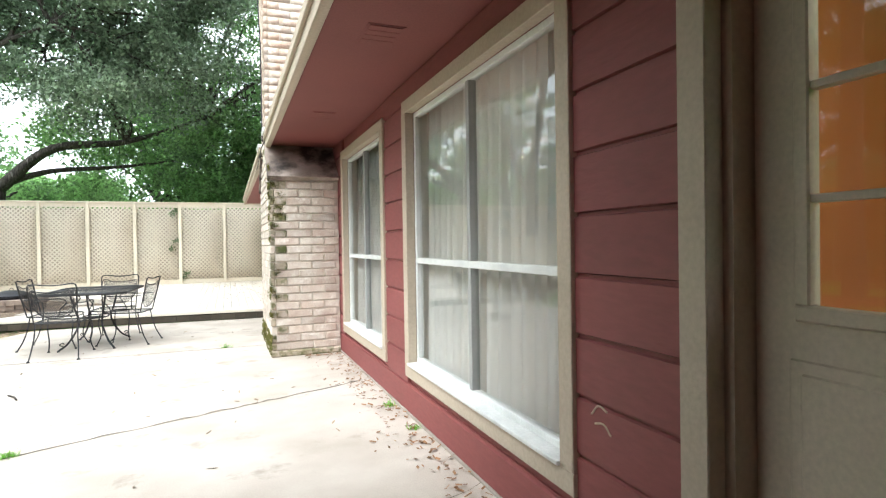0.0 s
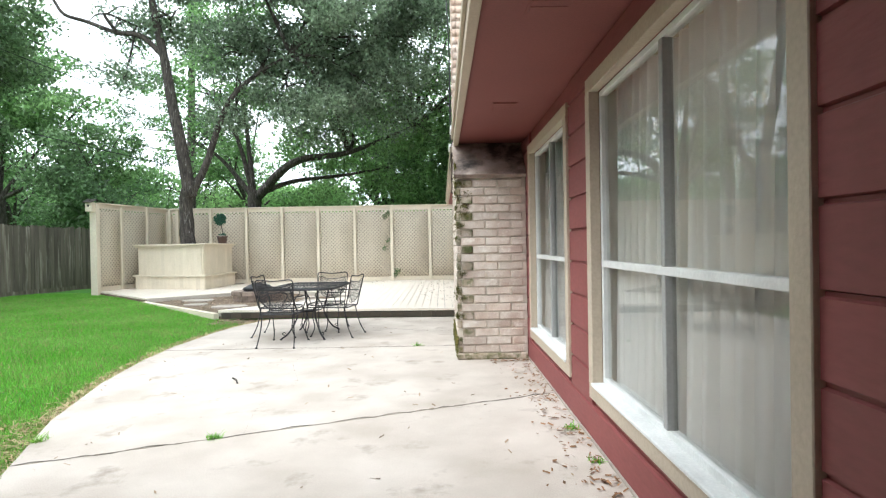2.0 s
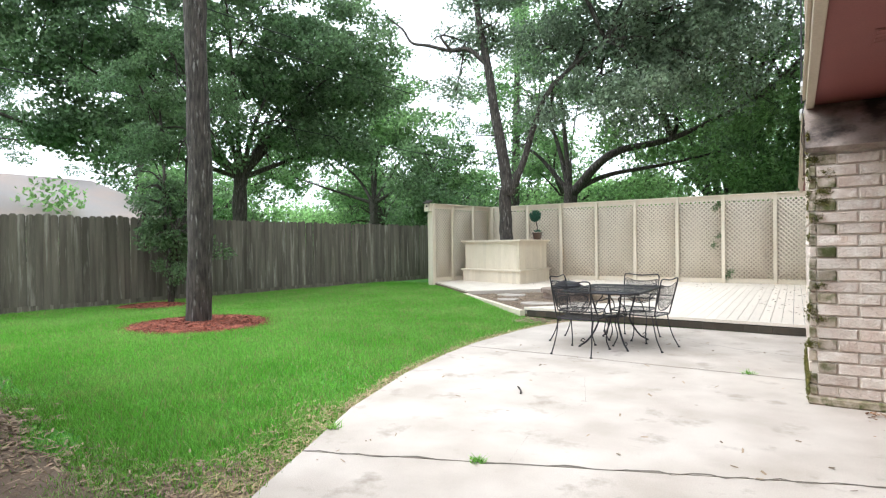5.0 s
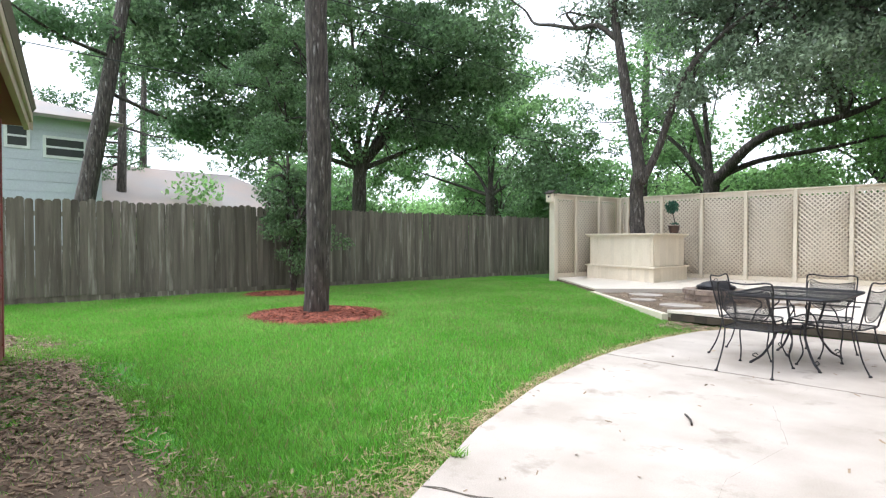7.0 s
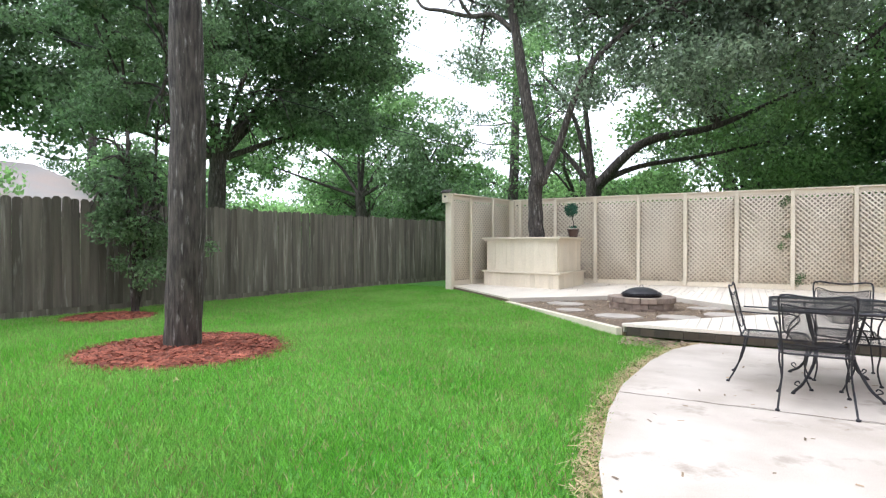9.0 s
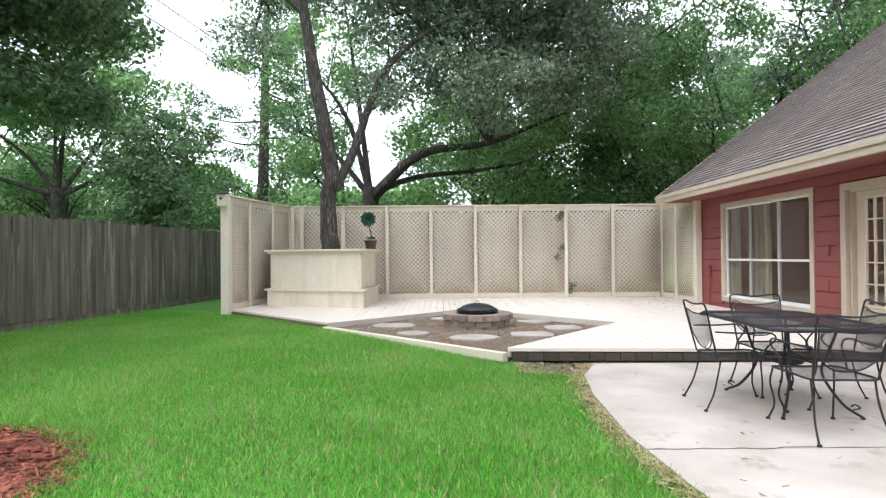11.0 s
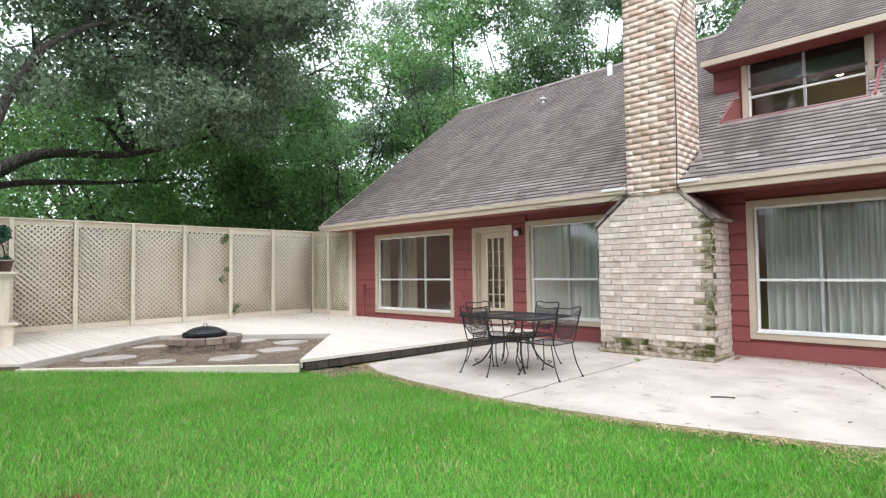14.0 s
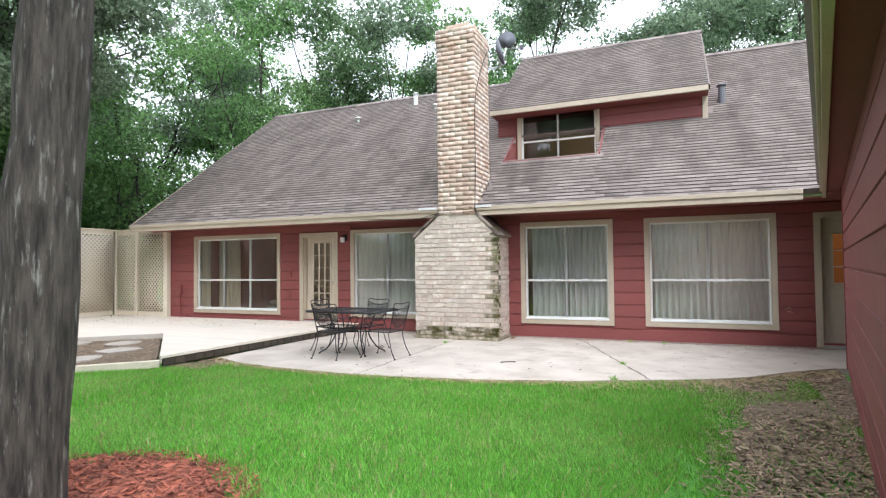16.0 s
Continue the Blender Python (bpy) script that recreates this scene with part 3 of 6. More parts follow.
PKY0, PKY1, PKX0, PKX1 = 4.86, 6.93, 2.02, 3.05     # pocket in front of the dormer window
roof = thing("roof", "brown-grey asphalt shingle roof with a long slope", "roof", kind="structure", at=(3, 8, 5))
def deckpiece(bm, x0, x1, y0, y1):
    slab(bm, [(x0, y0, rz(x0) - 0.02), (x1, y0, rz(x1) - 0.02), (x1, y1, rz(x1) - 0.02), (x0, y1, rz(x0) - 0.02)], -0.10)
rd = bmesh.new()
deckpiece(rd, EX, RX, 7.92, VY1)
deckpiece(rd, 1.2, RX, 7.02, 7.91)
deckpiece(rd, EX, RX, VY0, PKY0)
deckpiece(rd, EX, PKX0, PKY0 + 0.001, PKY1)
deckpiece(rd, PKX1, RX, PKY0 + 0.001, PKY1)
deckpiece(rd, EX, RX, PKY1 + 0.001, 7.01)
slab(rd, [(RX, VY0, RZ - 0.02), (RX + 5.5, VY0, RZ - 4.2), (RX + 5.5, VY1, RZ - 4.2), (RX, VY1, RZ - 0.02)], -0.10)
part("roof_deck", rd, M["shingle"], roof)
# left gable below the roof
gb = bmesh.new()
slab(gb, [(WX, YN, 0), (WX + 9.5, YN, 0), (WX + 9.5, YN, 3.3), (RX, YN, RZ - 0.2), (WX, YN, rz(WX) - 0.2)], 0.14)
tagged(part("wall_gable", gb, M["red"]), "red gable wall at the house's end", "wall", kind="structure")
part("rake_board", slab(bmesh.new(), [(EX - 0.03, VY1, 2.50), (RX, VY1, RZ - 0.19), (RX, VY1, RZ - 0.02), (EX - 0.03, VY1, 2.68)], 0.03), M["tan"], roof)

# shingle courses: overlapping tabs
random.seed(11)
SC, ct, st = 0.126, 1 / math.hypot(1, SL), SL / math.hypot(1, SL)
def tab_mesh(length, drop):
    """One tab, lying along y, its lower edge at the origin, running up the slope."""
    v = [(0, 0, 0.0), (0, length, 0.0), (0, 0, 0.020), (0, length, 0.020), (SC * 1.05, 0, 0.002), (SC * 1.05, length, 0.002)]
    return [(x * ct - z * st - drop * ct, y, x * st + z * ct - drop * st) for x, y, z in v]
near_tabs, sv, sf = [], [], []
def tabs(x_of, z_of, count, y0, y1, skip=None, keep_near=0):
    for i in range(count):
        y = y0 - random.uniform(0, 0.25)
        while y < y1:
            ln = random.choice((0.14, 0.22, 0.3, 0.3))
            a, b = max(y, y0), min(y + ln, y1)
            y += ln + 0.004
            x, z = x_of(i), z_of(i)
            if b - a < 0.03 or (skip and skip(x, (a + b) / 2)):
                continue
            drop = random.choice((0, 0, 0.006))
            if i < keep_near and b - a > 0.28 and len(near_tabs) < 290:
                near_tabs.append((x, a, z))
                continue
            v = tab_mesh(b - a, drop)
            k = len(sv)
            sv.extend((x + p, a + q, z + r) for p, q, r in v)
            sf.extend([(k, k + 2, k + 3, k + 1), (k + 2, k + 4, k + 5, k + 3)])
N1 = int((RX - EX) / (SC * ct))
cut = lambda x, y: (7.0 < y < 7.93 and x < 1.25) or (PKY0 - 0.02 < y < PKY1 + 0.02 and PKX0 - 0.12 < x < PKX1) or (2.65 < y < 7.4 and x > 3.05)
tabs(lambda i: EX - 0.02 + i * SC * ct, lambda i: rz(EX - 0.02 + i * SC * ct) - 0.018, N1, VY0, VY1, cut, 7)
# dormer roof
DX, DZ, DRX = 2.62, 5.22, 5.72
DS = 0.752
ND = int((DRX - DX) / (SC * ct))
tabs(lambda i: DX - 0.02 + i * SC * ct, lambda i: DZ + (i * SC * ct) * DS, ND, 2.66, 7.40)
tab_ob = tagged(soup("shingle_tabs", sv, sf, M["shingle"], roof), kind="stuff")
# butt faces take the darker colour as painted course shadow
tab_ob.data.materials.append(M["shingle_edge_shade"])
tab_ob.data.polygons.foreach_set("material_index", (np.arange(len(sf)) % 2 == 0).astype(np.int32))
tv = tab_mesh(0.30, 0.0)
tab_me = bpy.data.meshes.new("shingle")
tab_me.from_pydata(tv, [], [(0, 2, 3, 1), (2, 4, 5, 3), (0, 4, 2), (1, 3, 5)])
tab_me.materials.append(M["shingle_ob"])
tab_me.materials.append(M["shingle_edge_shade"])
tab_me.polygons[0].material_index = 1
for x, y, z in near_tabs:
    ob = hang(new("shingle", tab_me), roof)
    ob.matrix_basis = Matrix.Translation((x, y, z))
for a, b, x, z in ((VY0, 2.66, RX, RZ), (7.40, VY1, RX, RZ), (2.62, 7.44, DRX, DZ + (DRX - DX) * DS + 0.02)):
    bm = bmesh.new()
    y = a
    while y < b - 0.02:
        e = min(y + 0.3, b)
        slab(bm, [(x - 0.13, y, z - 0.085), (x, y, z + 0.02), (x, e - 0.006, z + 0.02), (x - 0.13, e - 0.006, z - 0.085)], 0.014)
        slab(bm, [(x, y, z + 0.02), (x + 0.13, y, z - 0.085), (x + 0.13, e - 0.006, z - 0.085), (x, e - 0.006, z + 0.02)], 0.014)
        y = e
    part("ridge_cap", bm, M["shingle"], roof)

# dormer
dormer = thing("dormer", "red boarded dormer with tan trim and a shingled roof", "dormer", kind="structure", at=(3.05, 5, 4.5))
dw = bmesh.new()
box(dw, 3.05, 2.72, 3.7, 3.15, 4.92, 5.42)
box(dw, 3.05, 6.85, 3.7, 3.15, 7.36, 5.42)
box(dw, 3.05, 4.92, 5.2, 3.15, 6.85, 5.42)
box(dw, 3.05, 4.92, 3.6, 3.15, 6.85, 3.86)
part("wall", dw, M["red"], dormer)
for a, b in ((2.72, 4.86), (6.93, 7.36)):
    for k in range(7):
        board("board", a, b, 3.75 + 0.233 * k, 3.75 + 0.233 * (k + 1), dormer, Matrix.Translation((3.05, 0, 0)))
part("corner_trim", B(3.00, 2.66, 4.4, 3.049, 2.77, 5.40, bevel=0.004), M["tan"], dormer)
part("side_wall", B(3.15, 2.72, 4.4, 5.7, 2.80, 5.4), M["red"], dormer)
part("side_wall", B(3.15, 7.28, 4.4, 5.7, 7.36, 5.4), M["red"], dormer)
bm = slab(bmesh.new(), [(DX, 2.66, DZ - 0.02), (DRX, 2.66, DZ + (DRX - DX) * DS - 0.02), (DRX, 7.40, DZ + (DRX - DX) * DS - 0.02), (DX, 7.40, DZ - 0.02)], -0.08)
part("roof_deck", bm, M["shingle"], dormer)
bm = slab(bmesh.new(), [(DRX, 2.66, 7.53), (DRX + 3, 2.66, 5.4), (DRX + 3, 7.4, 5.4), (DRX, 7.4, 7.53)], -0.08)
part("roof_deck", bm, M["shingle"], dormer)
for ya, yb in ((2.72, 2.80), (7.28, 7.36)):
    part("gable", slab(bmesh.new(), [(3.1, ya, 5.3), (8.2, ya, 5.3), (DRX, ya, 7.38)], 0.06), M["red"], dormer)
part("fascia", B(DX - 0.03, 2.62, DZ - 0.115, DX + 0.02, 7.44, DZ - 0.005, bevel=0.004), M["tan"], dormer)
part("soffit", B(DX + 0.021, 2.66, DZ - 0.13, 3.049, 7.40, DZ - 0.11), M["soffit"], dormer)
part("rake_board", slab(bmesh.new(), [(DX - 0.03, 2.66, DZ - 0.15), (DRX, 2.66, 7.36), (DRX, 2.66, 7.53), (DX - 0.03, 2.66, DZ)], 0.035), M["shingle"], dormer)
part("sill_board", B(PKX0 - 0.06, PKY0, 3.80, PKX1 - 0.001, PKY1, 3.845), M["red"], dormer)
for ya, yb in ((PKY0 - 0.03, PKY0 + 0.0), (PKY1, PKY1 + 0.03)):
    bm = bmesh.new()
    slab(bm, [(PKX0 - 0.05, ya, 3.80), (PKX1, ya, 3.80), (PKX1, ya, rz(PKX1) + 0.02), (PKX0 - 0.05, ya, rz(PKX0 - 0.05) + 0.02)], 0.03)
    part("cheek", bm, M["red"], dormer)
window("window_5", 4.92, 6.87, 3.85, 5.24, 2, "upstairs dormer window with two sashes and tan trim", x=3.05, low=0.44)
tagged(part("attic_room", box(B(5.2, 2.85, 3.7, 5.3, 7.25, 5.4), 3.2, 2.85, 5.1, 5.2, 7.25, 5.15), M["attic"]), "dim plain room walls behind the dormer window", "room wall", kind="structure")
tagged(part("attic_floor", B(3.2, 2.85, 3.55, 5.2, 7.25, 3.6), M["carpet"]), "dim floor behind the dormer window", "floor", kind="structure")

# ---- chimney ----
chimney = thing("chimney", "whitewashed brick chimney with sloped shoulders and mossy edges", "chimney", at=(0.8, 7.5, 0))
CY0, CY1, CX0, CX1, SY0, SY1, SH0, SH1, CT = 6.60, 8.42, 0.40, 1.20, 7.05, 7.88, 2.10, 2.53, 6.42
core = bmesh.new()
def sect(bm, x0, x1, inset):
    pts = [(CY0 + inset, 0.06), (CY1 - inset, 0.06), (CY1 - inset, SH0 - inset), (SY1 - inset, SH1), (SY0 + inset, SH1), (CY0 + inset, SH0 - inset)]
    a = [bm.verts.new((x0, y, z)) for y, z in pts]
    b = [bm.verts.new((x1, y, z)) for y, z in pts]
    bm.faces.new(a[::-1]); bm.faces.new(b)
    for i in range(6):
        bm.faces.new((a[i], a[(i + 1) % 6], b[(i + 1) % 6], b[i]))
    bmesh.ops.recalc_face_normals(bm, faces=bm.faces[:])
sect(core, CX0 + 0.014, CX1, 0.014)
box(core, CX0 + 0.006, SY0 + 0.006, SH1, 1.329, SY1 - 0.018, CT - 0.02)
part("mortar_core", core, M["chimney_mortar"], chimney, "pale recessed mortar")
part("base_course", B(CX0 - 0.015, CY0 - 0.015, 0.0, CX1, CY1 + 0.015, 0.072, bevel=0.014), M["brick_moss"], chimney, "mossy footing course")
CH, BL = 0.0945, 0.285
def brick_mesh(l, h, d, seed):
    random.seed(seed)
    bm = B(0, 0, 0, d, l, h, bevel=0.007)
    for v in bm.verts:
        v.co += Vector((random.uniform(-1, 1) * 0.004, random.uniform(-1, 1) * 0.003, random.uniform(-1, 1) * 0.003))
    me = bpy.data.meshes.new("brick")
    bm.to_mesh(me)
    bm.free()
    return me
brick_cache = {}
def brick(y_or_x, l, z, face, material, h=CH - 0.012):
    key = (round(l, 2), round(h, 3), material, random.randrange(3))
    if key not in brick_cache:
        brick_cache[key] = brick_mesh(l, h, 0.05, len(brick_cache))
        brick_cache[key].materials.append(M[material])
    ob = hang(new("brick", brick_cache[key]), chimney)
    j = random.uniform(-0.003, 0.004)
    if face == "front":
        ob.matrix_basis = Matrix.Translation((CX0 + j, y_or_x, z))
    elif face == "south":
        ob.matrix_basis = Matrix.Translation((y_or_x + l, CY0 + j, z)) @ pose(0, 0, 0, 0, 0, 90)
    else:
        ob.matrix_basis = Matrix.Translation((y_or_x, CY1 - j, z)) @ pose(0, 0, 0, 0, 0, -90)
random.seed(5)
for i in range(25):
    z = 0.078 + i * CH
    zt = z + CH
    cutin = max(0.0, (zt - SH0) / (SH1 - SH0))
    a0, a1 = CY0 + cutin * (SY0 - CY0), CY1 - cutin * (CY1 - SY1)
    if zt > SH1 + 0.01:
        break
    y = a0 - (BL * 0.5 if i % 2 else 0) + (random.uniform(-0.04, 0.04) if i else 0)
    while y < a1 - 0.02:
        b0, b1 = max(y, a0), min(y + BL, a1)
        y += BL
        if a1 - b1 < 0.05:
            b1 = a1
            y = a1
        if b1 - b0 < 0.04:
            continue
        mossy = (b0 < CY0 + 0.06 and random.random() < 0.85) or (i < 2 and random.random() < 0.5)
        brick(b0, round(b1 - b0 - 0.010, 2), z, "front", "brick_moss" if mossy else "brick")
    if zt <= SH0 + 0.02:
        for face in ("south", "north"):
            x = CX0 + 0.055 - (BL * 0.5 if i % 2 == 0 else 0)
            while x < CX1 - 0.03:
                b0, b1 = max(x, CX0 + 0.055), min(x + BL, CX1)
                x += BL
                if b1 - b0 < 0.05:
                    continue
                mossy = b0 < CX0 + 0.06 and random.random() < 0.55 and face == "south" and b1 - b0 < 0.2
                brick(b0, round(b1 - b0 - 0.010, 2), z, face, "brick_moss" if mossy else "brick")
# shoulders: sloped mortar caps
for ya, za, yb, zb in ((CY0 - 0.03, SH0 - 0.03, SY0 + 0.01, SH1 + 0.02), (CY1 + 0.03, SH0 - 0.03, SY1 - 0.01, SH1 + 0.02)):
    bm = slab(bmesh.new(), [(CX0 - 0.02, ya, za), (CX1, ya, za), (CX1, yb, zb), (CX0 - 0.02, yb, zb)], 0.05 if ya < yb else -0.05)
    part("shoulder_cap", bm, M["soot"], chimney, "weathered sloped shoulder with dark soot stains")
# moss growing in the joints and on the corner that faces the yard
mrg = np.random.RandomState(41)
mc, mr, mn = [], [], []
for i in range(23):
    if mrg.uniform() < 0.72:
        z = 0.10 + i * CH
        for _ in range(mrg.randint(1, 5)):
            o = mrg.uniform(0, 0.13)
            on_front = mrg.uniform() < 0.5
            mc.append((CX0 - 0.002, CY0 + o, z + mrg.uniform(0, 0.06)) if on_front else (CX0 + o, CY0 - 0.002, z + mrg.uniform(0, 0.06)))
            mr.append((0.008, 0.045, 0.026) if on_front else (0.045, 0.008, 0.026))
            mn.append(130)
for _ in range(70):
    y = CY0 + (CY1 - CY0) * mrg.uniform()
    mc.append((CX0 - 0.008, y, 0.04 + 0.22 * mrg.uniform() ** 2))
    mr.append((0.009, 0.09, 0.02))
    mn.append(90)
mossv = []
for c, r, k in zip(mc, mr, mn):
    d = mrg.normal(size=(k, 3)) * np.array(r) * 0.6 + np.array(c)
    a = mrg.normal(size=(k, 3, 3)) * 0.006
    mossv.append((d[:, None, :] + a).reshape(-1, 3))
mossv = np.concatenate(mossv)
tagged(soup("moss", mossv, np.arange(len(mossv)).reshape(-1, 3), M["moss"], chimney, "dark green moss tufts along the corner"), kind="stuff")
# stack: joined bricks
random.seed(8)
sv2, sf2 = [], []
def stack_brick(x0, y0, z0, x1, y1, z1):
    k = len(sv2)
    j = random.uniform(-0.003, 0.005)
    for x in (x0 - j, x1):
        for y in (y0, y1):
            for z in (z0, z1):
                sv2.append((x, y, z))
    sf2.extend(tuple(k + q for q in f) for f in ((0, 1, 3, 2), (4, 6, 7, 5), (0, 4, 5, 1), (2, 3, 7, 6), (0, 2, 6, 4), (1, 5, 7, 3)))
i = 0
while SH1 + i * CH + CH < CT + 0.01:
    z0 = SH1 + 0.003 + i * CH
    z1 = z0 + CH - 0.010
    o = 0.0 if z1 < CT - 0.36 else (0.012 if z1 < CT - 0.26 else 0.022 if z1 < CT - 0.10 else 0.01)
    y = SY0 - (0.14 if i % 2 else 0)
    while y < SY1 - 0.02:
        a, b = max(y, SY0 - o), min(y + BL, SY1 + o)
        y += BL
        if b - a > 0.04:
            stack_brick(CX0 - o, a, z0, CX0 + 0.05, b - 0.01, z1)
            stack_brick(1.27, a, z0, 1.335 + o, b - 0.01, z1)
    x = CX0 + 0.05 - (0.14 if i % 2 == 0 else 0)
    while x < 1.27:
        a, b = max(x, CX0 + 0.052), min(x + BL, 1.268)
        x += BL
        if b - a > 0.04:
            stack_brick(a, SY0 - o, z0, b - 0.01, SY0 + 0.05, z1)
            stack_brick(a, SY1 - 0.05, z0, b - 0.01, SY1 + o, z1)
    i += 1
tagged(soup("stack_bricks", sv2, sf2, M["brick_stack"], chimney, "tan brick stack with corbelled top"), kind="stuff")
part("flue", B(0.55, 7.2, CT - 0.03, 1.2, 7.72, CT + 0.12, bevel=0.01), M["brick_stack"], chimney, "clay flue")
for a, b in ((6.72, 7.04), (7.89, 8.30)):
    part("flashing", B(EX - 0.07, a, 2.655, EX + 0.05, b, 2.70, bevel=0.003), M["flashing"], chimney, "white metal flashing")
bm = T(curve_pts([(0.39, 7.0, 2.60), (0.37, 7.4, 2.57), (0.38, 7.88, 2.58), (0.37, 8.4, 2.47), (0.39, 9.3, 2.52), (0.40, 10.3, 2.55)]), 0.006, 5)
tagged(part("cable", bm, M["cable"]), "thin black cable sagging along the eave", "cable")
bm = T(curve_pts([(0.36, 7.05, 2.58), (0.36, 7.03, 3.6), (0.37, 7.02, 4.8), (0.8, 7.03, 5.6), (1.2, 7.03, 6.1)]), 0.008, 5)
tagged(part("cable", bm, M["cable"]), "black antenna cable running down the chimney", "cable")

# ---- wing of the house with its own eave ----
wu = Vector((-0.9797, 0.2003, 0)).normalized()
wn2 = Vector((0.2003, 0.9797, 0)).normalized()
WO = Vector((-0.80, 1.18, 0))
WL = 6.84
WM = Matrix(((-wn2.x, -wu.x, 0, WO.x), (-wn2.y, -wu.y, 0, WO.y), (0, 0, 1, 0), (0, 0, 0, 1)))
def wing_box(u0, u1, n0, n1, z0, z1, **k):
    """A box in the wing's own axes: along the wall, out from it, up."""
    return B(-n1, -u1, z0, -n0, -u0, z1, m=WM, **k)
wall_wing = tagged(part("wall_wing", wing_box(0, WL, -0.16, 0, -0.1, 2.62), M["red"]), "wing wall clad in dark red painted boards", "wall", kind="structure")
for z0, z1 in rows_z:
    for a, b in ((-WL, -3.2), (-3.198, 0)) if int(z0 * 10) % 2 else ((-WL, -1.7), (-1.698, 0)):
        board("board", a, b, z0, z1, wall_wing, WM)
part("corner_board", wing_box(-0.05, 0.03, -0.10, 0.036, 0, 2.55, bevel=0.003), M["red"], wall_wing)
part("corner_board", wing_box(WL - 0.03, WL + 0.04, -0.10, 0.036, 0, 2.55, bevel=0.003), M["red"], wall_wing)
tagged(part("wall_wing_end", wing_box(WL - 0.14, WL, -5.5, -0.16, -0.1, 3.6), M["red"]), "red end wall of the wing", "wall", kind="structure")
tagged(part("wall_alcove_side", B(-0.93, -1.6, -0.1, -0.79, 1.08, 2.6), M["red"]), "red side wall of the entry alcove", "wall", kind="structure")
tagged(part("wall_alcove_back", B(-0.9, -1.74, -0.1, 1.3, -1.6, 2.6), M["red"]), "red back wall of the entry alcove", "wall", kind="structure")
wing_roof = thing("wing_roof", "brown shingle roof of the wing with a tan fascia", "roof", kind="structure", at=(-3, 0, 3))
part("fascia", wing_box(-1.05, WL + 0.36, 0.20, 0.25, 2.50, 2.66, bevel=0.004), M["tan"], wing_roof)
part("gutter_board", wing_box(-1.0, WL + 0.36, 0.2505, 0.28, 2.59, 2.68, bevel=0.006), M["tan"], wing_roof)
part("soffit", wing_box(-0.6, WL + 0.34, 0.0, 0.199, 2.535, 2.552), M["soffit"], wing_roof)
def wp(u, n, z):
    p = WO + wu * u + wn2 * n
    return (p.x, p.y, z)
part("roof_deck", slab(bmesh.new(), [wp(-1.05, 0.28, 2.70), wp(WL + 0.38, 0.28, 2.70), wp(WL + 0.38, -3.5, 5.2), wp(-1.05, -3.5, 5.2)], 0.06), M["shingle"], wing_roof)
part("roof_deck", slab(bmesh.new(), [wp(-1.05, -3.5, 5.2), wp(WL + 0.38, -3.5, 5.2), wp(WL + 0.38, -7.5, 2.7), wp(-1.05, -7.5, 2.7)], 0.06), M["shingle"], wing_roof)
part("rake_board", slab(bmesh.new(), [wp(WL + 0.38, 0.28, 2.50), wp(WL + 0.38, 0.28, 2.69), wp(WL + 0.38, -3.5, 5.19), wp(WL + 0.38, -3.5, 5.0)], 0.03), M["tan"], wing_roof)

# ---- interior behind the windows ----
for nm, a, lab in (("floor_inside", (1.40, YS, -0.02, 5.6, YN - 0.1, 0.04), "plain brown floor inside the house"),):
    tagged(part(nm, B(*a), M["carpet"]), lab, "floor", kind="structure")
tagged(part("ceiling", B(1.40, YS, 2.50, 5.6, YN - 0.1, 2.56), M["plaster"]), "plain ceiling inside the house", "ceiling", kind="structure")
tagged(part("wall_inside", B(5.5, 1.7, 0.04, 5.6, YN - 0.1, 2.5), M["plaster"]), "plain beige wall inside the house", "wall", kind="structure")
tagged(part("wall_entry", box(B(3.0, YS, 0.04, 3.1, 1.65, 2.5), 1.40, 1.65, 0.04, 5.6, 1.75, 2.5), M["orange_wall"]), "orange painted wall inside the back door", "wall", kind="structure")
tagged(part("wall_partition", box(B(1.40, 7.9, 0.04, 5.5, 8.0, 2.5), 1.4, YN - 0.12, 0.04, 5.6, YN - 0.1, 2.5), M["plaster"]), "plain dividing wall inside the house", "wall", kind="structure")


def curtain(y0, y1, z0, z1, x, material, label, amp=0.06, wave=0.2, seed=1, tie=0.0):
    random.seed(seed)
    n = int((y1 - y0) / 0.012)
    ph = np.cumsum(np.random.RandomState(seed).uniform(0.6, 1.4, n)) * 0.012 / wave * 2 * math.pi
    v, f = [], []
    zs = np.linspace(z1, z0, 9)
    for k, z in enumerate(zs):
        h = k / 8
        pull = tie * math.sin(min(1, h / 0.62) * math.pi / 2)
        for i in range(n):
            y = y0 + (y1 - y0) * i / (n - 1)
            y = y + (y0 - y) * pull
            v.append((x + amp * math.sin(ph[i] + 0.4 * math.sin(3 * h + i * 0.05)) * (0.6 + 0.4 * h) + 0.01 * math.sin(5 * ph[i]), y, z))
            if k and i:
                f.append(((k - 1) * n + i - 1, (k - 1) * n + i, k * n + i, k * n + i - 1))
    ob = soup("curtain", v, f, M[material], None, label, True)
    return tagged(ob, label, "curtain", "window curtains")


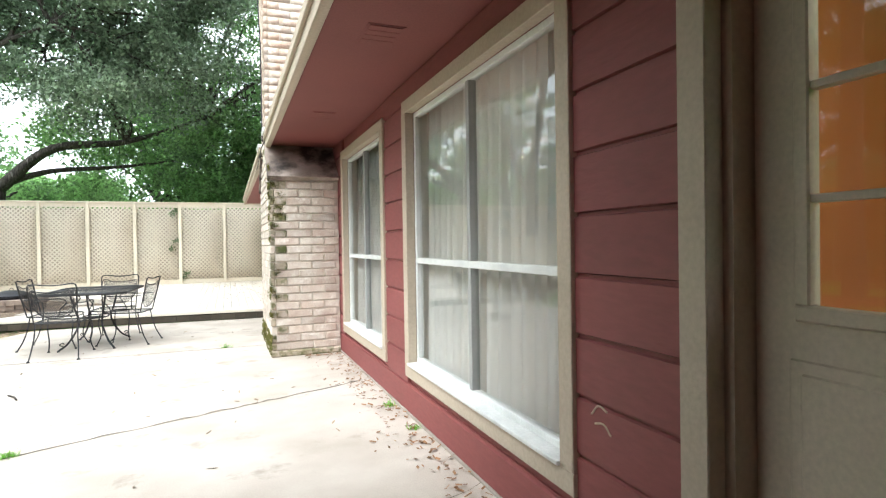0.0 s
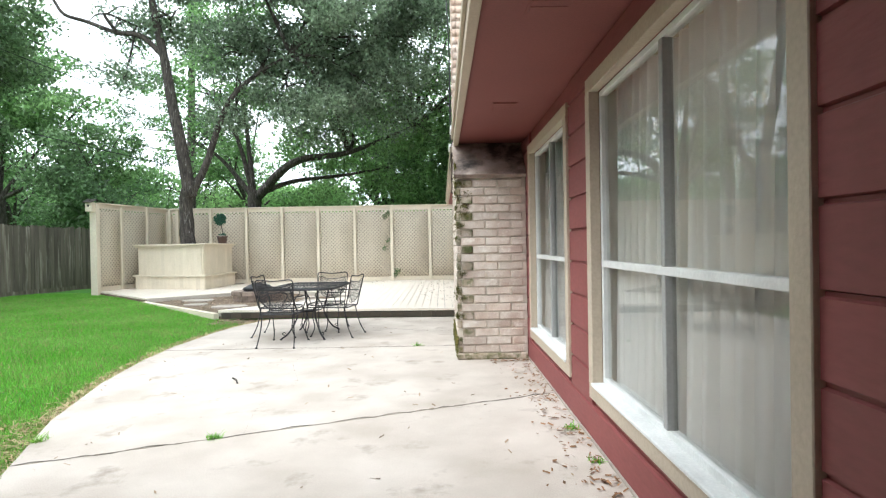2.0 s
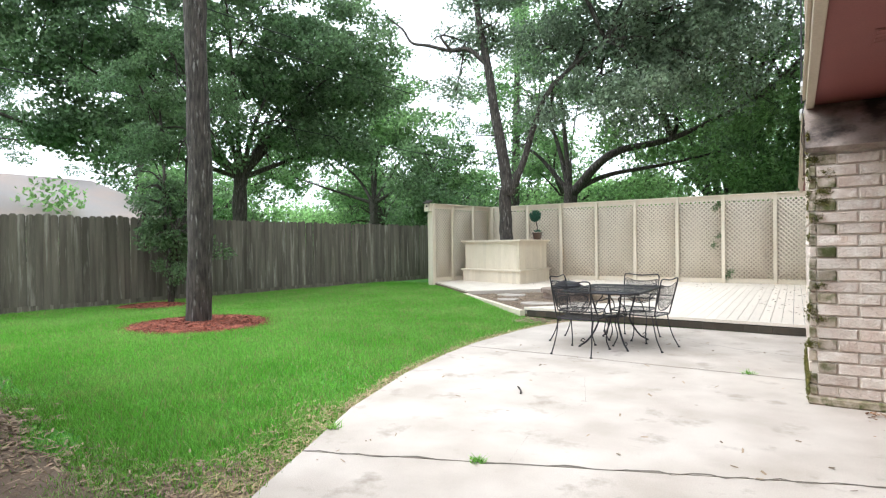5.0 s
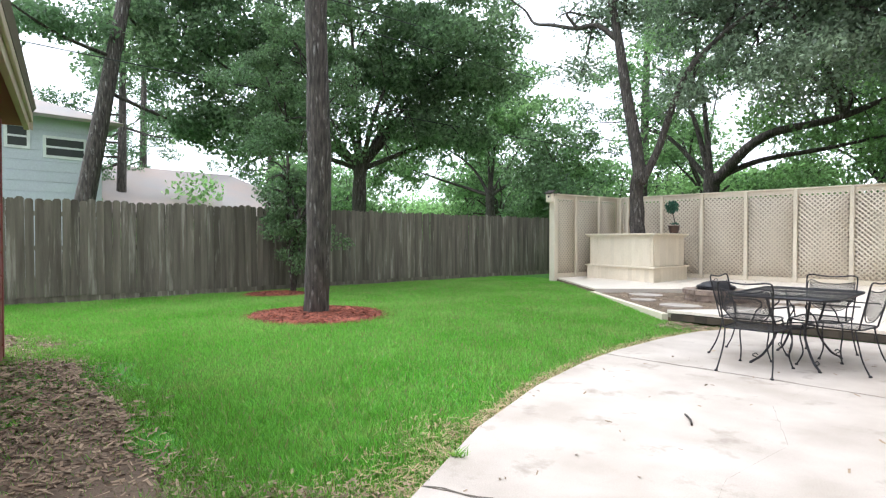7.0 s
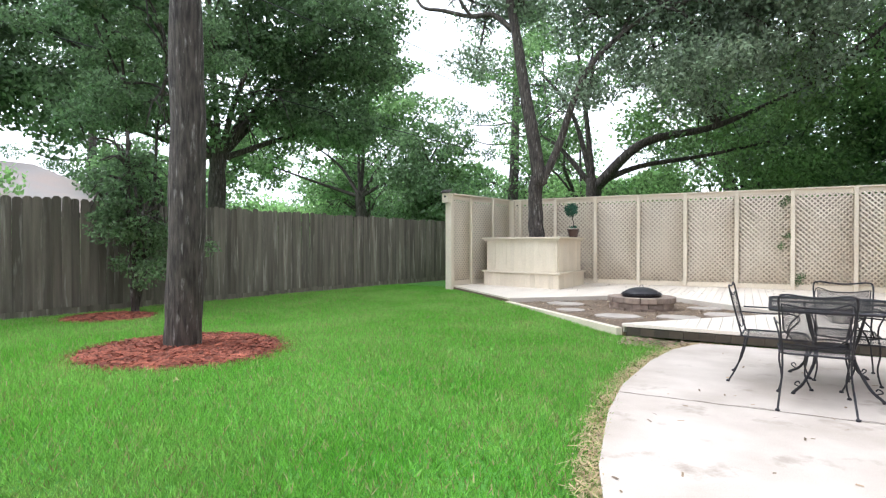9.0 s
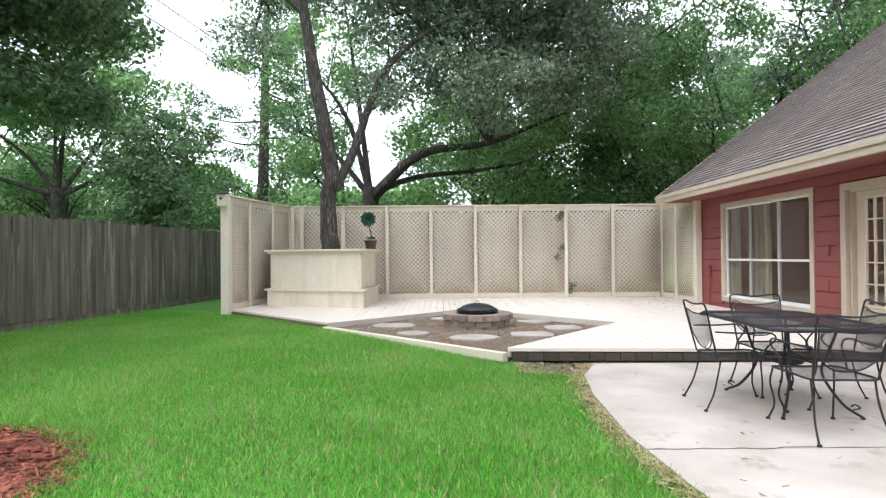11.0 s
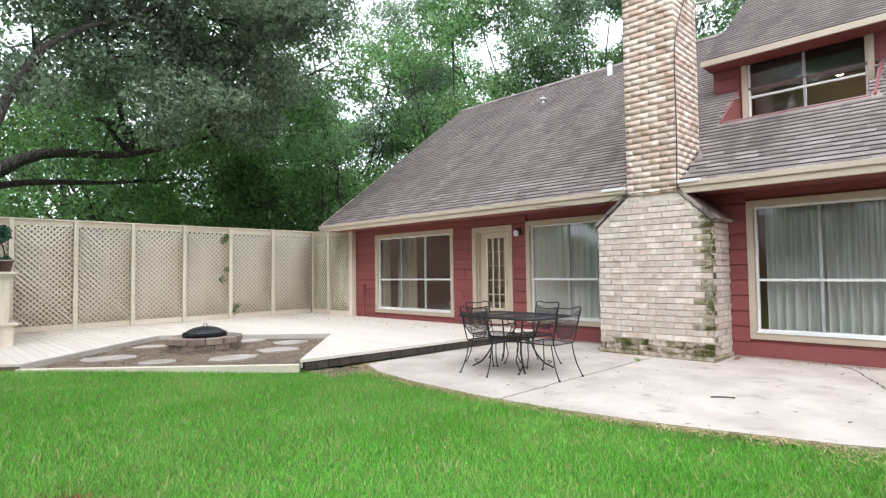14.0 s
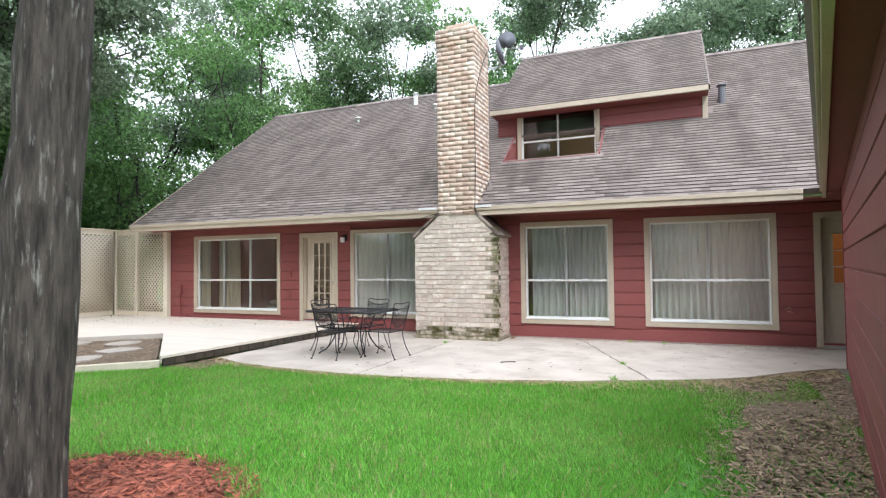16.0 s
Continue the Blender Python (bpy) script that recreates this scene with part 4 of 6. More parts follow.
curtain(4.52, 5.42, 0.045, 2.30, 1.40, "curtain", "sheer white curtain drawn across the window", seed=1, wave=0.12, amp=0.10)
curtain(5.40, 6.16, 0.045, 2.30, 1.41, "curtain", "sheer white curtain drawn across the window", seed=2, wave=0.12, amp=0.10)
curtain(1.75, 2.80, 0.045, 2.30, 1.40, "curtain", "sheer white curtain drawn across the window", seed=3, wave=0.12, amp=0.10)
curtain(2.82, 3.78, 0.045, 2.30, 1.41, "curtain", "sheer white curtain drawn across the window", seed=4, wave=0.12, amp=0.10)
curtain(8.58, 9.52, 0.045, 2.28, 1.355, "curtain", "pale curtain hanging in deep folds", seed=5, wave=0.13, amp=0.05)
curtain(9.50, 10.48, 0.045, 2.28, 1.365, "curtain", "pale curtain hanging in deep folds", seed=6, wave=0.13, amp=0.05)
curtain(14.05, 14.75, 0.045, 2.28, 1.365, "drape", "beige drape gathered beside the window's middle", seed=7, wave=0.15, amp=0.05)
curtain(15.1, 15.5, 0.045, 2.28, 1.365, "drape", "beige drape gathered at the window's end", seed=8, wave=0.15, amp=0.05)
sofa = thing("sofa", "patterned upholstered sofa seen inside the window", "sofa", at=(3.0, 13.2, 0.04))
part("base", B(2.5, 12.2, 0.04, 3.4, 14.2, 0.42, bevel=0.04), M["sofa"], sofa)
part("backrest", B(3.2, 12.2, 0.42, 3.45, 14.2, 0.92, bevel=0.06), M["sofa"], sofa)
for y in (12.25, 13.2):
    part("cushion", B(2.55, y, 0.42, 3.2, y + 0.92, 0.58, bevel=0.05), M["sofa"], sofa)
    part("back_cushion", B(3.0, y + 0.05, 0.58, 3.2, y + 0.87, 1.0, bevel=0.07), M["sofa"], sofa)
chand = thing("chandelier", "small chandelier with three lit bulbs", "ceiling lamp", at=(2.9, 2.95, 2.5))
part("stem", T([(2.9, 2.95, 2.5), (2.9, 2.95, 2.28)], 0.01), M["iron"], chand)
for a in range(3):
    x, y = 2.9 + 0.16 * math.cos(a * 2.1 + 0.5), 2.95 + 0.16 * math.sin(a * 2.1 + 0.5)
    part("arm", T([(2.9, 2.95, 2.28), (x, y, 2.24)], 0.008), M["iron"], chand)
    bm = bmesh.new()
    bmesh.ops.create_uvsphere(bm, u_segments=10, v_segments=8, radius=0.045, matrix=Matrix.Translation((x, y, 2.19)))
    part("bulb", bm, M["bulb"], chand, "lit warm bulb", True)
sconce = thing("wall_lamp", "lit warm lamp on the wall inside the french door", "wall lamp", at=(3.0, 11.0, 1.75))
part("bracket", T([(3.0, 10.62, 1.70), (3.0, 10.72, 1.72)], 0.012), M["iron"], sconce)
part("shade", lathe(bmesh.new(), [(0.05, -0.06), (0.075, -0.05), (0.06, 0.07), (0.05, 0.08)], (3.0, 10.78, 1.74), 12), M["bulb"], sconce, "glowing glass shade")
tagged(part("wall_hall", B(2.9, 10.5, 0.04, 4.0, 10.61, 2.5), M["plaster"]), "short beige wall inside the french door", "wall", kind="structure")
fan = thing("ceiling_fan", "ceiling fan with a lit globe in the upstairs room", "ceiling fan", at=(4.1, 5.55, 5.1))
part("rod", T([(4.1, 5.55, 5.1), (4.1, 5.55, 4.98)], 0.02), M["iron"], fan)
for a in range(5):
    m = Matrix.Translation((4.1, 5.55, 5.02)) @ pose(0, 0, 0, 8, 0, 72 * a + 10)
    part("blade", B(0.1, -0.06, -0.004, 0.55, 0.06, 0.004, m=m), M["wood"], fan)
bm = bmesh.new()
bmesh.ops.create_uvsphere(bm, u_segments=12, v_segments=8, radius=0.09, matrix=Matrix.Translation((4.1, 5.55, 4.92)))
part("globe", bm, M["bulb"], fan, "lit globe", True)
for nm, p, w in (("chandelier_light", (2.9, 2.95, 2.05), 20), ("wall_lamp_light", (2.85, 11.0, 1.74), 26), ("fan_light", (4.1, 5.55, 4.68), 3.0), ("entry_light", (2.2, 0.6, 2.3), 2.5)):
    la = new(nm, bpy.data.lights.new(nm, "POINT"))
    la.data.energy, la.data.color, la.data.shadow_soft_size = w, (1.0, 0.90, 0.76), 0.08
    la.location = p
plamp = thing("porch_lamp", "small dark porch lamp with a frosted jar beside the door", "wall lamp", at=(1.2, 10.66, 2.15))
part("plate", B(1.17, 10.60, 2.12, 1.205, 10.72, 2.26, bevel=0.006), M["iron"], plamp)
part("arm", T(curve_pts([(1.17, 10.66, 2.22), (1.12, 10.66, 2.24), (1.09, 10.66, 2.2)]), 0.012), M["iron"], plamp)
part("jar", lathe(bmesh.new(), [(0.03, 0.0), (0.055, 0.01), (0.055, 0.10), (0.04, 0.12)], (1.09, 10.66, 2.08), 14), M["flashing"], plamp, "frosted jar")
meter = thing("outlet_box", "red painted electrical box with a pipe on the wall", "electrical box", at=(1.18, 16.0, 0.9))
part("cover", B(1.13, 15.93, 0.78, 1.203, 16.07, 1.05, bevel=0.01), M["red"], meter)
part("pipe", T([(1.17, 16.0, 0.18), (1.17, 16.0, 0.78)], 0.015, 8), M["red"], meter)
for y, z in ((12.25, 1.35), (12.28, 0.82)):
    tagged(part("hose_bib_plate", B(1.17, y - 0.04, z - 0.08, 1.203, y + 0.04, z + 0.08, bevel=0.012), M["red"]), "small red painted plate on the siding", "wall plate", "wall plates")

# roof fittings
dish = thing("satellite_dish", "two grey satellite dishes on a bent mast fixed to the chimney", "satellite dish", at=(1.32, 7.1, 5.75))
for (cx, cy, cz, r, az) in ((2.65, 7.0, 6.86, 0.22, -70), (1.85, 7.0, 6.3, 0.30, 5)):
    bm = bmesh.new()
    m = Matrix.Translation((cx, cy, cz)) @ pose(0, 0, 0, 78, 0, az)
    lathe(bm, [(r, 0.10), (r * 0.8, 0.055), (r * 0.5, 0.02), (0.02, 0.0), (0.02, -0.012), (r * 0.5, 0.008), (r * 0.8, 0.043), (r, 0.088)][::-1], n=24)
    bmesh.ops.transform(bm, matrix=m, verts=bm.verts[:])
    part("reflector", bm, M["dish"], dish, "", True)
part("mast", T([(1.30, 7.12, 5.75), (2.1, 6.98, 6.1), (2.62, 6.98, 6.8)], 0.022, 8), M["metal"], dish, "metal mast")
part("arm", T([(1.88, 6.98, 6.25), (2.1, 6.98, 6.1)], 0.02, 6), M["metal"], dish, "metal arm")
part("feed_arm", T([(2.64, 6.97, 6.7), (2.5, 6.62, 6.6)], 0.012, 6), M["metal"], dish, "metal arm")
part("feed_horn", B(2.45, 6.55, 6.56, 2.54, 6.64, 6.66, bevel=0.01), M["dish"], dish, "grey feed horn")
for x, y, lab, h in ((5.7, 10.9, "white roof vent pipe with a cap", 0.31), (3.6, 2.35, "dark metal roof vent with a cap", 0.35), (5.2, 10.0, "small white vent pipe on the roof", 0.08), (5.0, 12.6, "small white vent pipe on the roof", 0.08)):
    v = thing("roof_vent", lab, "roof vent", "roof vents", at=(x, y, rz(x)))
    part("pipe", T([(x, y, rz(x) - 0.06), (x, y, rz(x) + h)], 0.07 if h > 0.3 else 0.04, 10), M["flashing"] if "white" in lab else M["dish"], v)
    part("cap", lathe(bmesh.new(), [(0.10, 0), (0.11, 0.02), (0.03, 0.07)], (x, y, rz(x) + h + 0.002), 12), M["flashing"] if "white" in lab else M["dish"], v)

# ---- deck ----
deck = thing("deck", "low deck of cream painted boards with a diamond cut-out", "deck", kind="structure", at=(-3, 15, 0))
def west_y(x):   # the slanting edge towards the lawn
    return 15.9 + (x + 9.45) * (13.3 - 15.9) / (-6.75 + 9.45)
def seg(p, q, x):
    return p[1] + (x - p[0]) * (q[1] - p[1]) / (q[0] - p[0])
def left_y(x):
    return BACKY if x > LAT1[0] else seg(LAT0, LAT1, x)
spans = []
for x0 in np.arange(-9.45, 1.22, 0.143):
    x1 = min(x0 + 0.136, 1.225)
    cuts = [x0] + [p for p in (-8.75, -6.75, -4.2, -3.96, -1.8) if x0 < p < x1] + [x1]
    for a, b in zip(cuts, cuts[1:]):
        m = (a + b) / 2
        if m < -6.75:
            spans.append((a, b, west_y, left_y))
        else:
            up = (lambda x: seg(PIT[0], PIT[1], x)) if m < -4.2 else (lambda x: seg(PIT[1], PIT[2], x)) if m < -1.8 else front_y
            spans.append((a, b, up, left_y))
            if -3.96 < m < -1.8:
                spans.append((a, b, front_y, lambda x: seg(PIT[3], PIT[2], x)))
for a, b, lo, hi in spans:
    q = [(a, lo(a)), (b, lo(b)), (b, hi(b)), (a, hi(a))]
    if min(hi(a) - lo(a), hi(b) - lo(b)) < 0.02:
        if max(hi(a) - lo(a), hi(b) - lo(b)) < 0.05:
            continue
        q = [(a, lo(a)), (b, lo(b)), (b, max(hi(b), lo(b) + 0.005)), (a, max(hi(a), lo(a) + 0.005))]
    part("deck_board", prism(bmesh.new(), q, DECK - 0.035, DECK), M["deck"], deck)
# solid dark block: its colour gives the shade in the gaps between boards
part("substructure", prism(bmesh.new(), [(1.2, 10.45), (1.2, 18.5), (-8.7, 18.5), (-9.3, 15.95), (-6.75, 13.5), (-4.2, 15.8), (-1.7, 13.1), (-3.8, 10.78)], 0.0, DECK - 0.045), M["crack"], deck, "dark block standing in for the shade under the boards")


def rail(name, p, q, w, z0, z1, mname, parent, label="", side=0.0, bevel=0.004):
    """An upright board along a line in plan; side moves it to the left of the line."""
    p, q = Vector((*p, 0)), Vector((*q, 0))
    d = (q - p).normalized()
    n = Vector((-d.y, d.x, 0))
    m = Matrix(((d.x, n.x, 0, p.x), (d.y, n.y, 0, p.y), (0, 0, 1, 0), (0, 0, 0, 1)))
    return part(name, B(0, side - w / 2, z0, (q - p).length, side + w / 2, z1, m=m, bevel=bevel), M[mname], parent, label)


rail("edge_board", (-9.45, 15.9), PIT[0], 0.04, DECK - 0.10, DECK - 0.037, "soil", deck, "dark weathered edge", side=-0.02)
rail("kerb_board", PIT[0], PIT[3], 0.10, 0.0, DECK - 0.06, "cream", deck, "cream painted kerb", side=-0.05)
M["riser"] = mat("grey_riser", (0.52, 0.47, 0.40), 0.7, (0.42, 0.37, 0.31), 2, 0.6, 40, 0.2)
rail("riser", PIT[0], PIT[1], 0.03, 0.05, DECK - 0.003, "riser", deck, side=-0.017)
rail("riser", PIT[1], PIT[2], 0.03, 0.05, DECK - 0.003, "riser", deck, side=-0.017)
rail("riser", PIT[2], PIT[3], 0.03, 0.05, DECK - 0.037, "riser", deck, side=0.017)
rail("edge_board", PIT[3], (1.22, 10.32), 0.03, DECK - 0.045, DECK + 0.003, "deck", deck, side=-0.017)
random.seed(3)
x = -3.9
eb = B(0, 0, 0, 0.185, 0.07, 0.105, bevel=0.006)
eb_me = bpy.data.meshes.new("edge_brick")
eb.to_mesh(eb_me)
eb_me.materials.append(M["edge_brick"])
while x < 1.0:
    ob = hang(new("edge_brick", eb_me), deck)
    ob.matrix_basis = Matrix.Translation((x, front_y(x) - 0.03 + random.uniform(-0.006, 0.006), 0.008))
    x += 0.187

# fire pit
tagged(part("pit_floor", prism(bmesh.new(), [(-6.7, 13.3), (-4.2, 15.6), (-1.85, 13.1), (-3.96, 10.7)], -0.1, 0.078), M["soil"]), "bare brown soil floor of the fire pit area", "ground", kind="structure")
pit = thing("fire_pit", "round fire pit of stacked brown concrete blocks with a black screen", "fire pit", at=(-4.15, 13.45, 0.03))
random.seed(4)
for ring in range(3):
    r0, r1, n = (0.36, 0.57, 13) if ring < 2 else (0.37, 0.60, 13)
    for k in range(n):
        a0, a1 = 2 * math.pi * (k + 0.5 * (ring % 2)) / n + 0.012, 2 * math.pi * (k + 1 + 0.5 * (ring % 2)) / n - 0.012
        j = random.uniform(-0.012, 0.012)
        c = [(-4.15 + r * math.cos(a), 13.45 + r * math.sin(a)) for r, a in ((r0, a0), (r1 + j, a0), (r1 + j + 0.01, (a0 + a1) / 2), (r1 + j, a1), (r0, a1))]
        part("block", prism(bmesh.new(), c, 0.03 + ring * 0.095, 0.12 + ring * 0.095), M["block"], pit)
part("bowl", lathe(bmesh.new(), [(0.05, 0.20), (0.30, 0.24), (0.355, 0.36), (0.37, 0.36), (0.37, 0.345), (0.35, 0.34)], (-4.15, 13.45, 0), 28), M["iron"], pit, "black steel bowl")
dome = bmesh.new()
lathe(dome, [(0.32 * math.cos(a), 0.355 + 0.125 * math.sin(a)) for a in np.linspace(0, 1.5, 8)], (-4.15, 13.45, 0), 28)
part("screen", dome, M["iron"], pit, "black domed mesh screen", True)
tube(k := bmesh.new(), [(-4.15 + 0.34 * math.cos(a), 13.45 + 0.34 * math.sin(a), 0.375) for a in np.linspace(0, 2 * math.pi, 25)[:-1]], 0.012, 6, closed=True)
part("rim", k, M["iron"], pit)
part("lid_handle", T(curve_pts([(-4.19, 13.45, 0.475), (-4.17, 13.45, 0.515), (-4.13, 13.45, 0.515), (-4.11, 13.45, 0.475)]), 0.006), M["iron"], pit)
random.seed(9)
for x, y, r in ((-3.1, 13.9, 0.34), (-2.75, 13.0, 0.4), (-3.4, 12.3, 0.42), (-5.6, 13.5, 0.45), (-4.7, 14.5, 0.3), (-4.3, 12.0, 0.4), (-5.2, 12.5, 0.3)):
    c = [(x + r * random.uniform(0.75, 1.1) * math.cos(a), y + 0.8 * r * random.uniform(0.75, 1.1) * math.sin(a)) for a in np.linspace(0, 2 * math.pi, 9)[:-1]]
    tagged(part("flagstone", prism(bmesh.new(), c, 0.06, 0.10), M["flag"]), "flat pale flagstone lying in bare soil", "flagstone", "flagstones round the fire pit")

# ---- lattice fence ----
lattice = thing("lattice_fence", "tall cream painted lattice privacy fence on the deck", "fence", at=(-4, 18.6, DECK))
LT = 2.63
def lattice_panel(p, q, z0, z1, parent, n_off=0.0):
    p, q = Vector((*p, 0)), Vector((*q, 0))
    d = (q - p).normalized()
    n = Vector((-d.y, d.x, 0))
    w, h, s, sw = (q - p).length, z1 - z0, 0.118, 0.030
    v, f = [], []
    for sgn, off in ((1, 0.004), (-1, 0.012)):
        for i in range(int((w + h) / s) + 1):
            c = i * s + 0.03
            if sgn > 0:
                a0, a1 = max(0, c - h), min(w, c)
                ends = [(a0, c - a0), (a1, c - a1)]
            else:
                a0, a1 = max(0, c - h), min(w, c)
                ends = [(w - a0, c - a0), (w - a1, c - a1)]
            if a1 - a0 < 0.03:
                continue
            (ua, za), (ub, zb) = ends
            dx, dz = ub - ua, zb - za
            ln = math.hypot(dx, dz)
            ox, oz = -dz / ln * sw * 0.75, dx / ln * sw * 0.75
            k = len(v)
            for t in (off - 0.004, off + 0.004):
                for uu, zz in ((ua + ox, za + oz), (ua - ox, za - oz), (ub - ox, zb - oz), (ub + ox, zb + oz)):
                    uu, zz = min(max(uu, 0), w), min(max(zz, 0), h)
                    pt = p + d * uu + n * (t + n_off)
                    v.append((pt.x, pt.y, z0 + zz))
            f += [(k, k + 1, k + 2, k + 3), (k + 7, k + 6, k + 5, k + 4), (k, k + 4, k + 5, k + 1), (k + 2, k + 6, k + 7, k + 3)]
    soup("lattice_panel", v, f, M["cream"], parent)
def lattice_run(pts, top, parent, backing=True):
    for p, q in zip(pts, pts[1:]):
        lattice_panel(p, q, DECK + 0.12, top - 0.10, parent, 0.0)
        rail("bottom_rail", p, q, 0.05, DECK + 0.002, DECK + 0.13, "cream", parent, side=-0.022)
        rail("top_rail", p, q, 0.05, top - 0.13, top - 0.002, "cream", parent, side=-0.022)
    rail("cap", pts[0], pts[-1], 0.14, top, top + 0.035, "cream", parent)
    for p in pts:
        rail("post", (p[0] - 0.045, p[1]), (p[0] + 0.045, p[1]), 0.09, DECK - 0.1, top - 0.003, "cream", parent, side=-0.03)
back_pts = [(x, BACKY) for x in (-8.75, -8.5, -7.4, -6.22, -5.04, -3.85, -2.64, -1.42, -0.16, 1.16)]
lattice_run([(x, y) for x, y in back_pts[::-1]], LT, lattice)
lattice_run([LAT1, (-9.0, 17.66), (-9.25, 16.7), LAT0], LT, lattice)
lattice_run([(1.16, 16.52), (1.17, 17.7), (1.16, 18.58)], LT - 0.02, lattice)
part("end_post", B(LAT0[0] - 0.10, LAT0[1] - 0.16, -0.05, LAT0[0] + 0.08, LAT0[1] + 0.02, 2.58, bevel=0.006), M["cream"], lattice)
part("end_post", B(1.05, 16.36, 0, 1.19, 16.50, LT - 0.03, bevel=0.006), M["cream"], lattice)
bx = thing("birdhouse", "small cream birdhouse with a round hole on the fence post", "birdhouse", at=(-9.4, 15.6, 2.6))
part("body", B(-9.52, 15.44, 2.40, -9.34, 15.588, 2.66, bevel=0.004), M["cream"], bx)
part("roof", slab(bmesh.new(), [(-9.56, 15.40, 2.64), (-9.30, 15.40, 2.64), (-9.30, 15.62, 2.74), (-9.56, 15.62, 2.74)], 0.02), M["bark"], bx, "brown bark roof")
part("hole", T([(-9.43, 15.432, 2.56), (-9.43, 15.4395, 2.56)], 0.028, 12), M["iron"], bx, "dark round entrance hole")
# plank fence behind the lattice
behind = thing("plank_fence", "plain pale board fence standing behind the lattice", "fence", at=(-4, 18.9, 0))
random.seed(6)
pk = B(0, 0, 0, 0.139, 0.02, 2.45)
pk_me = bpy.data.meshes.new("plank")
pk.to_mesh(pk_me)
pk_me.materials.append(mat("pale_plank", (0.52, 0.455, 0.36), 0.85, (0.42, 0.36, 0.28), 2, 0.7, 40, 0.3, random_ob=0.12, stretch=(1, 1, 0.3)))
for i in range(72):
    ob = hang(new("plank", pk_me), behind)
    ob.matrix_basis = Matrix.Translation((-9.0 + 0.142 * i, 18.69 + random.uniform(0, 0.008), 0))

dl = (Vector((*LAT1, 0)) - Vector((*LAT0, 0))).normalized()
for i in range(20):
    p = Vector((*LAT0, 0)) + dl * (0.03 + 0.143 * i)
    ob = hang(new("plank", pk_me), behind)
    ob.matrix_basis = Matrix.Translation((p.x - 0.11, p.y, 0)) @ pose(0, 0, 0, 0, 0, math.degrees(math.atan2(dl.y, dl.x)))

# vine on the lattice
def leaf_cloud(rng, centres, radii, counts, size, flat=0.0):
    """Many small diamond leaves round the centres: verts and faces."""
    c = np.repeat(np.asarray(centres, float), counts, axis=0)
    r = np.repeat(np.asarray(radii, float), counts, axis=0)
    n = len(c)
    d = rng.normal(size=(n, 3))
    d /= np.linalg.norm(d, axis=1, keepdims=True)
    p = c + d * r * rng.uniform(0.15, 1.0, (n, 1)) ** 0.6
    a = rng.normal(size=(n, 3)) + np.array([0, 0, -0.25])
    a /= np.linalg.norm(a, axis=1, keepdims=True)
    b = np.cross(a, rng.normal(size=(n, 3)) + np.array([0, 0, flat]))
    b /= np.linalg.norm(b, axis=1, keepdims=True) + 1e-9
    s = size * rng.uniform(0.6, 1.3, (n, 1))
    v = np.stack([p - a * s * 0.5, p + b * s * 0.28 - a * s * 0.05, p + a * s * 0.5, p - b * s * 0.28 - a * s * 0.05], 1).reshape(-1, 3)
    return v, np.arange(4 * n).reshape(-1, 4)
rng = np.random.RandomState(2)
v, f = leaf_cloud(rng, [(-1.5, 18.57, 2.4), (-1.62, 18.57, 2.3), (-1.52, 18.57, 1.5), (-1.65, 18.57, 1.25), (-1.3, 18.56, 0.35), (-1.25, 18.56, 0.5)], [(0.12, 0.03, 0.10)] * 6, [60] * 6, 0.05)
tagged(soup("vine", v, f, M["leaf"]), "sparse green vine growing through the lattice", "vine", kind="stuff")

# ---- planter with tree and topiary ----
PA, PC = -16.5, Vector((-8.82, 16.62, 0))
PMx = Matrix(((math.cos(radians(PA)), 0.04, 0, PC.x), (math.sin(radians(PA)), 1, 0, PC.y), (0, 0, 1, 0), (0, 0, 0, 1)))
PW, PD = 2.42, 2.05
planter = thing("planter_box", "large cream boarded planter box with a ledge round a tree", "planter", at=(-7.4, 17.1, DECK))
core = box(box(box(B(0.06, 0.06, DECK, PW - 0.06, 0.12, 1.38), 0.06, PD - 0.12, DECK, PW - 0.06, PD - 0.06, 1.38), 0.06, 0.12, DECK, 0.12, PD - 0.12, 1.38), PW - 0.12, 0.12, DECK, PW - 0.06, PD - 0.12, 1.38)
bmesh.ops.transform(core, matrix=PMx, verts=core.verts[:])
part("inner_wall", core, M["cream"], planter)
for z0, z1, o in ((DECK, 0.53, 0.0), (0.58, 1.38, 0.12)):
    n = 17
    x0, x1 = o, PW - o
    for i in range(n):
        a, b = x0 + (x1 - x0) * i / n, x0 + (x1 - x0) * (i + 1) / n - 0.0025
        part("board", B(a, o - 0.02 if o == 0 else 0.04, z0, b, o + 0.001 if o == 0 else 0.059, z1, m=PMx), M["cream"], planter)
    for i in range(11):
        a, b = o + (PD - 2 * o) * i / 11, o + (PD - 2 * o) * (i + 1) / 11 - 0.004
        part("board", B(PW - (0.0 if o == 0 else 0.059), a, z0, PW + (0.02 if o == 0 else -0.04), b, z1, m=PMx), M["cream"], planter)
part("base_core", B(0, 0.002, DECK, PW - 0.002, PD, 0.52, m=PMx), M["cream"], planter)
part("ledge", B(-0.07, -0.07, 0.53, PW + 0.07, PD + 0.05, 0.578, m=PMx, bevel=0.005), M["cream"], planter)
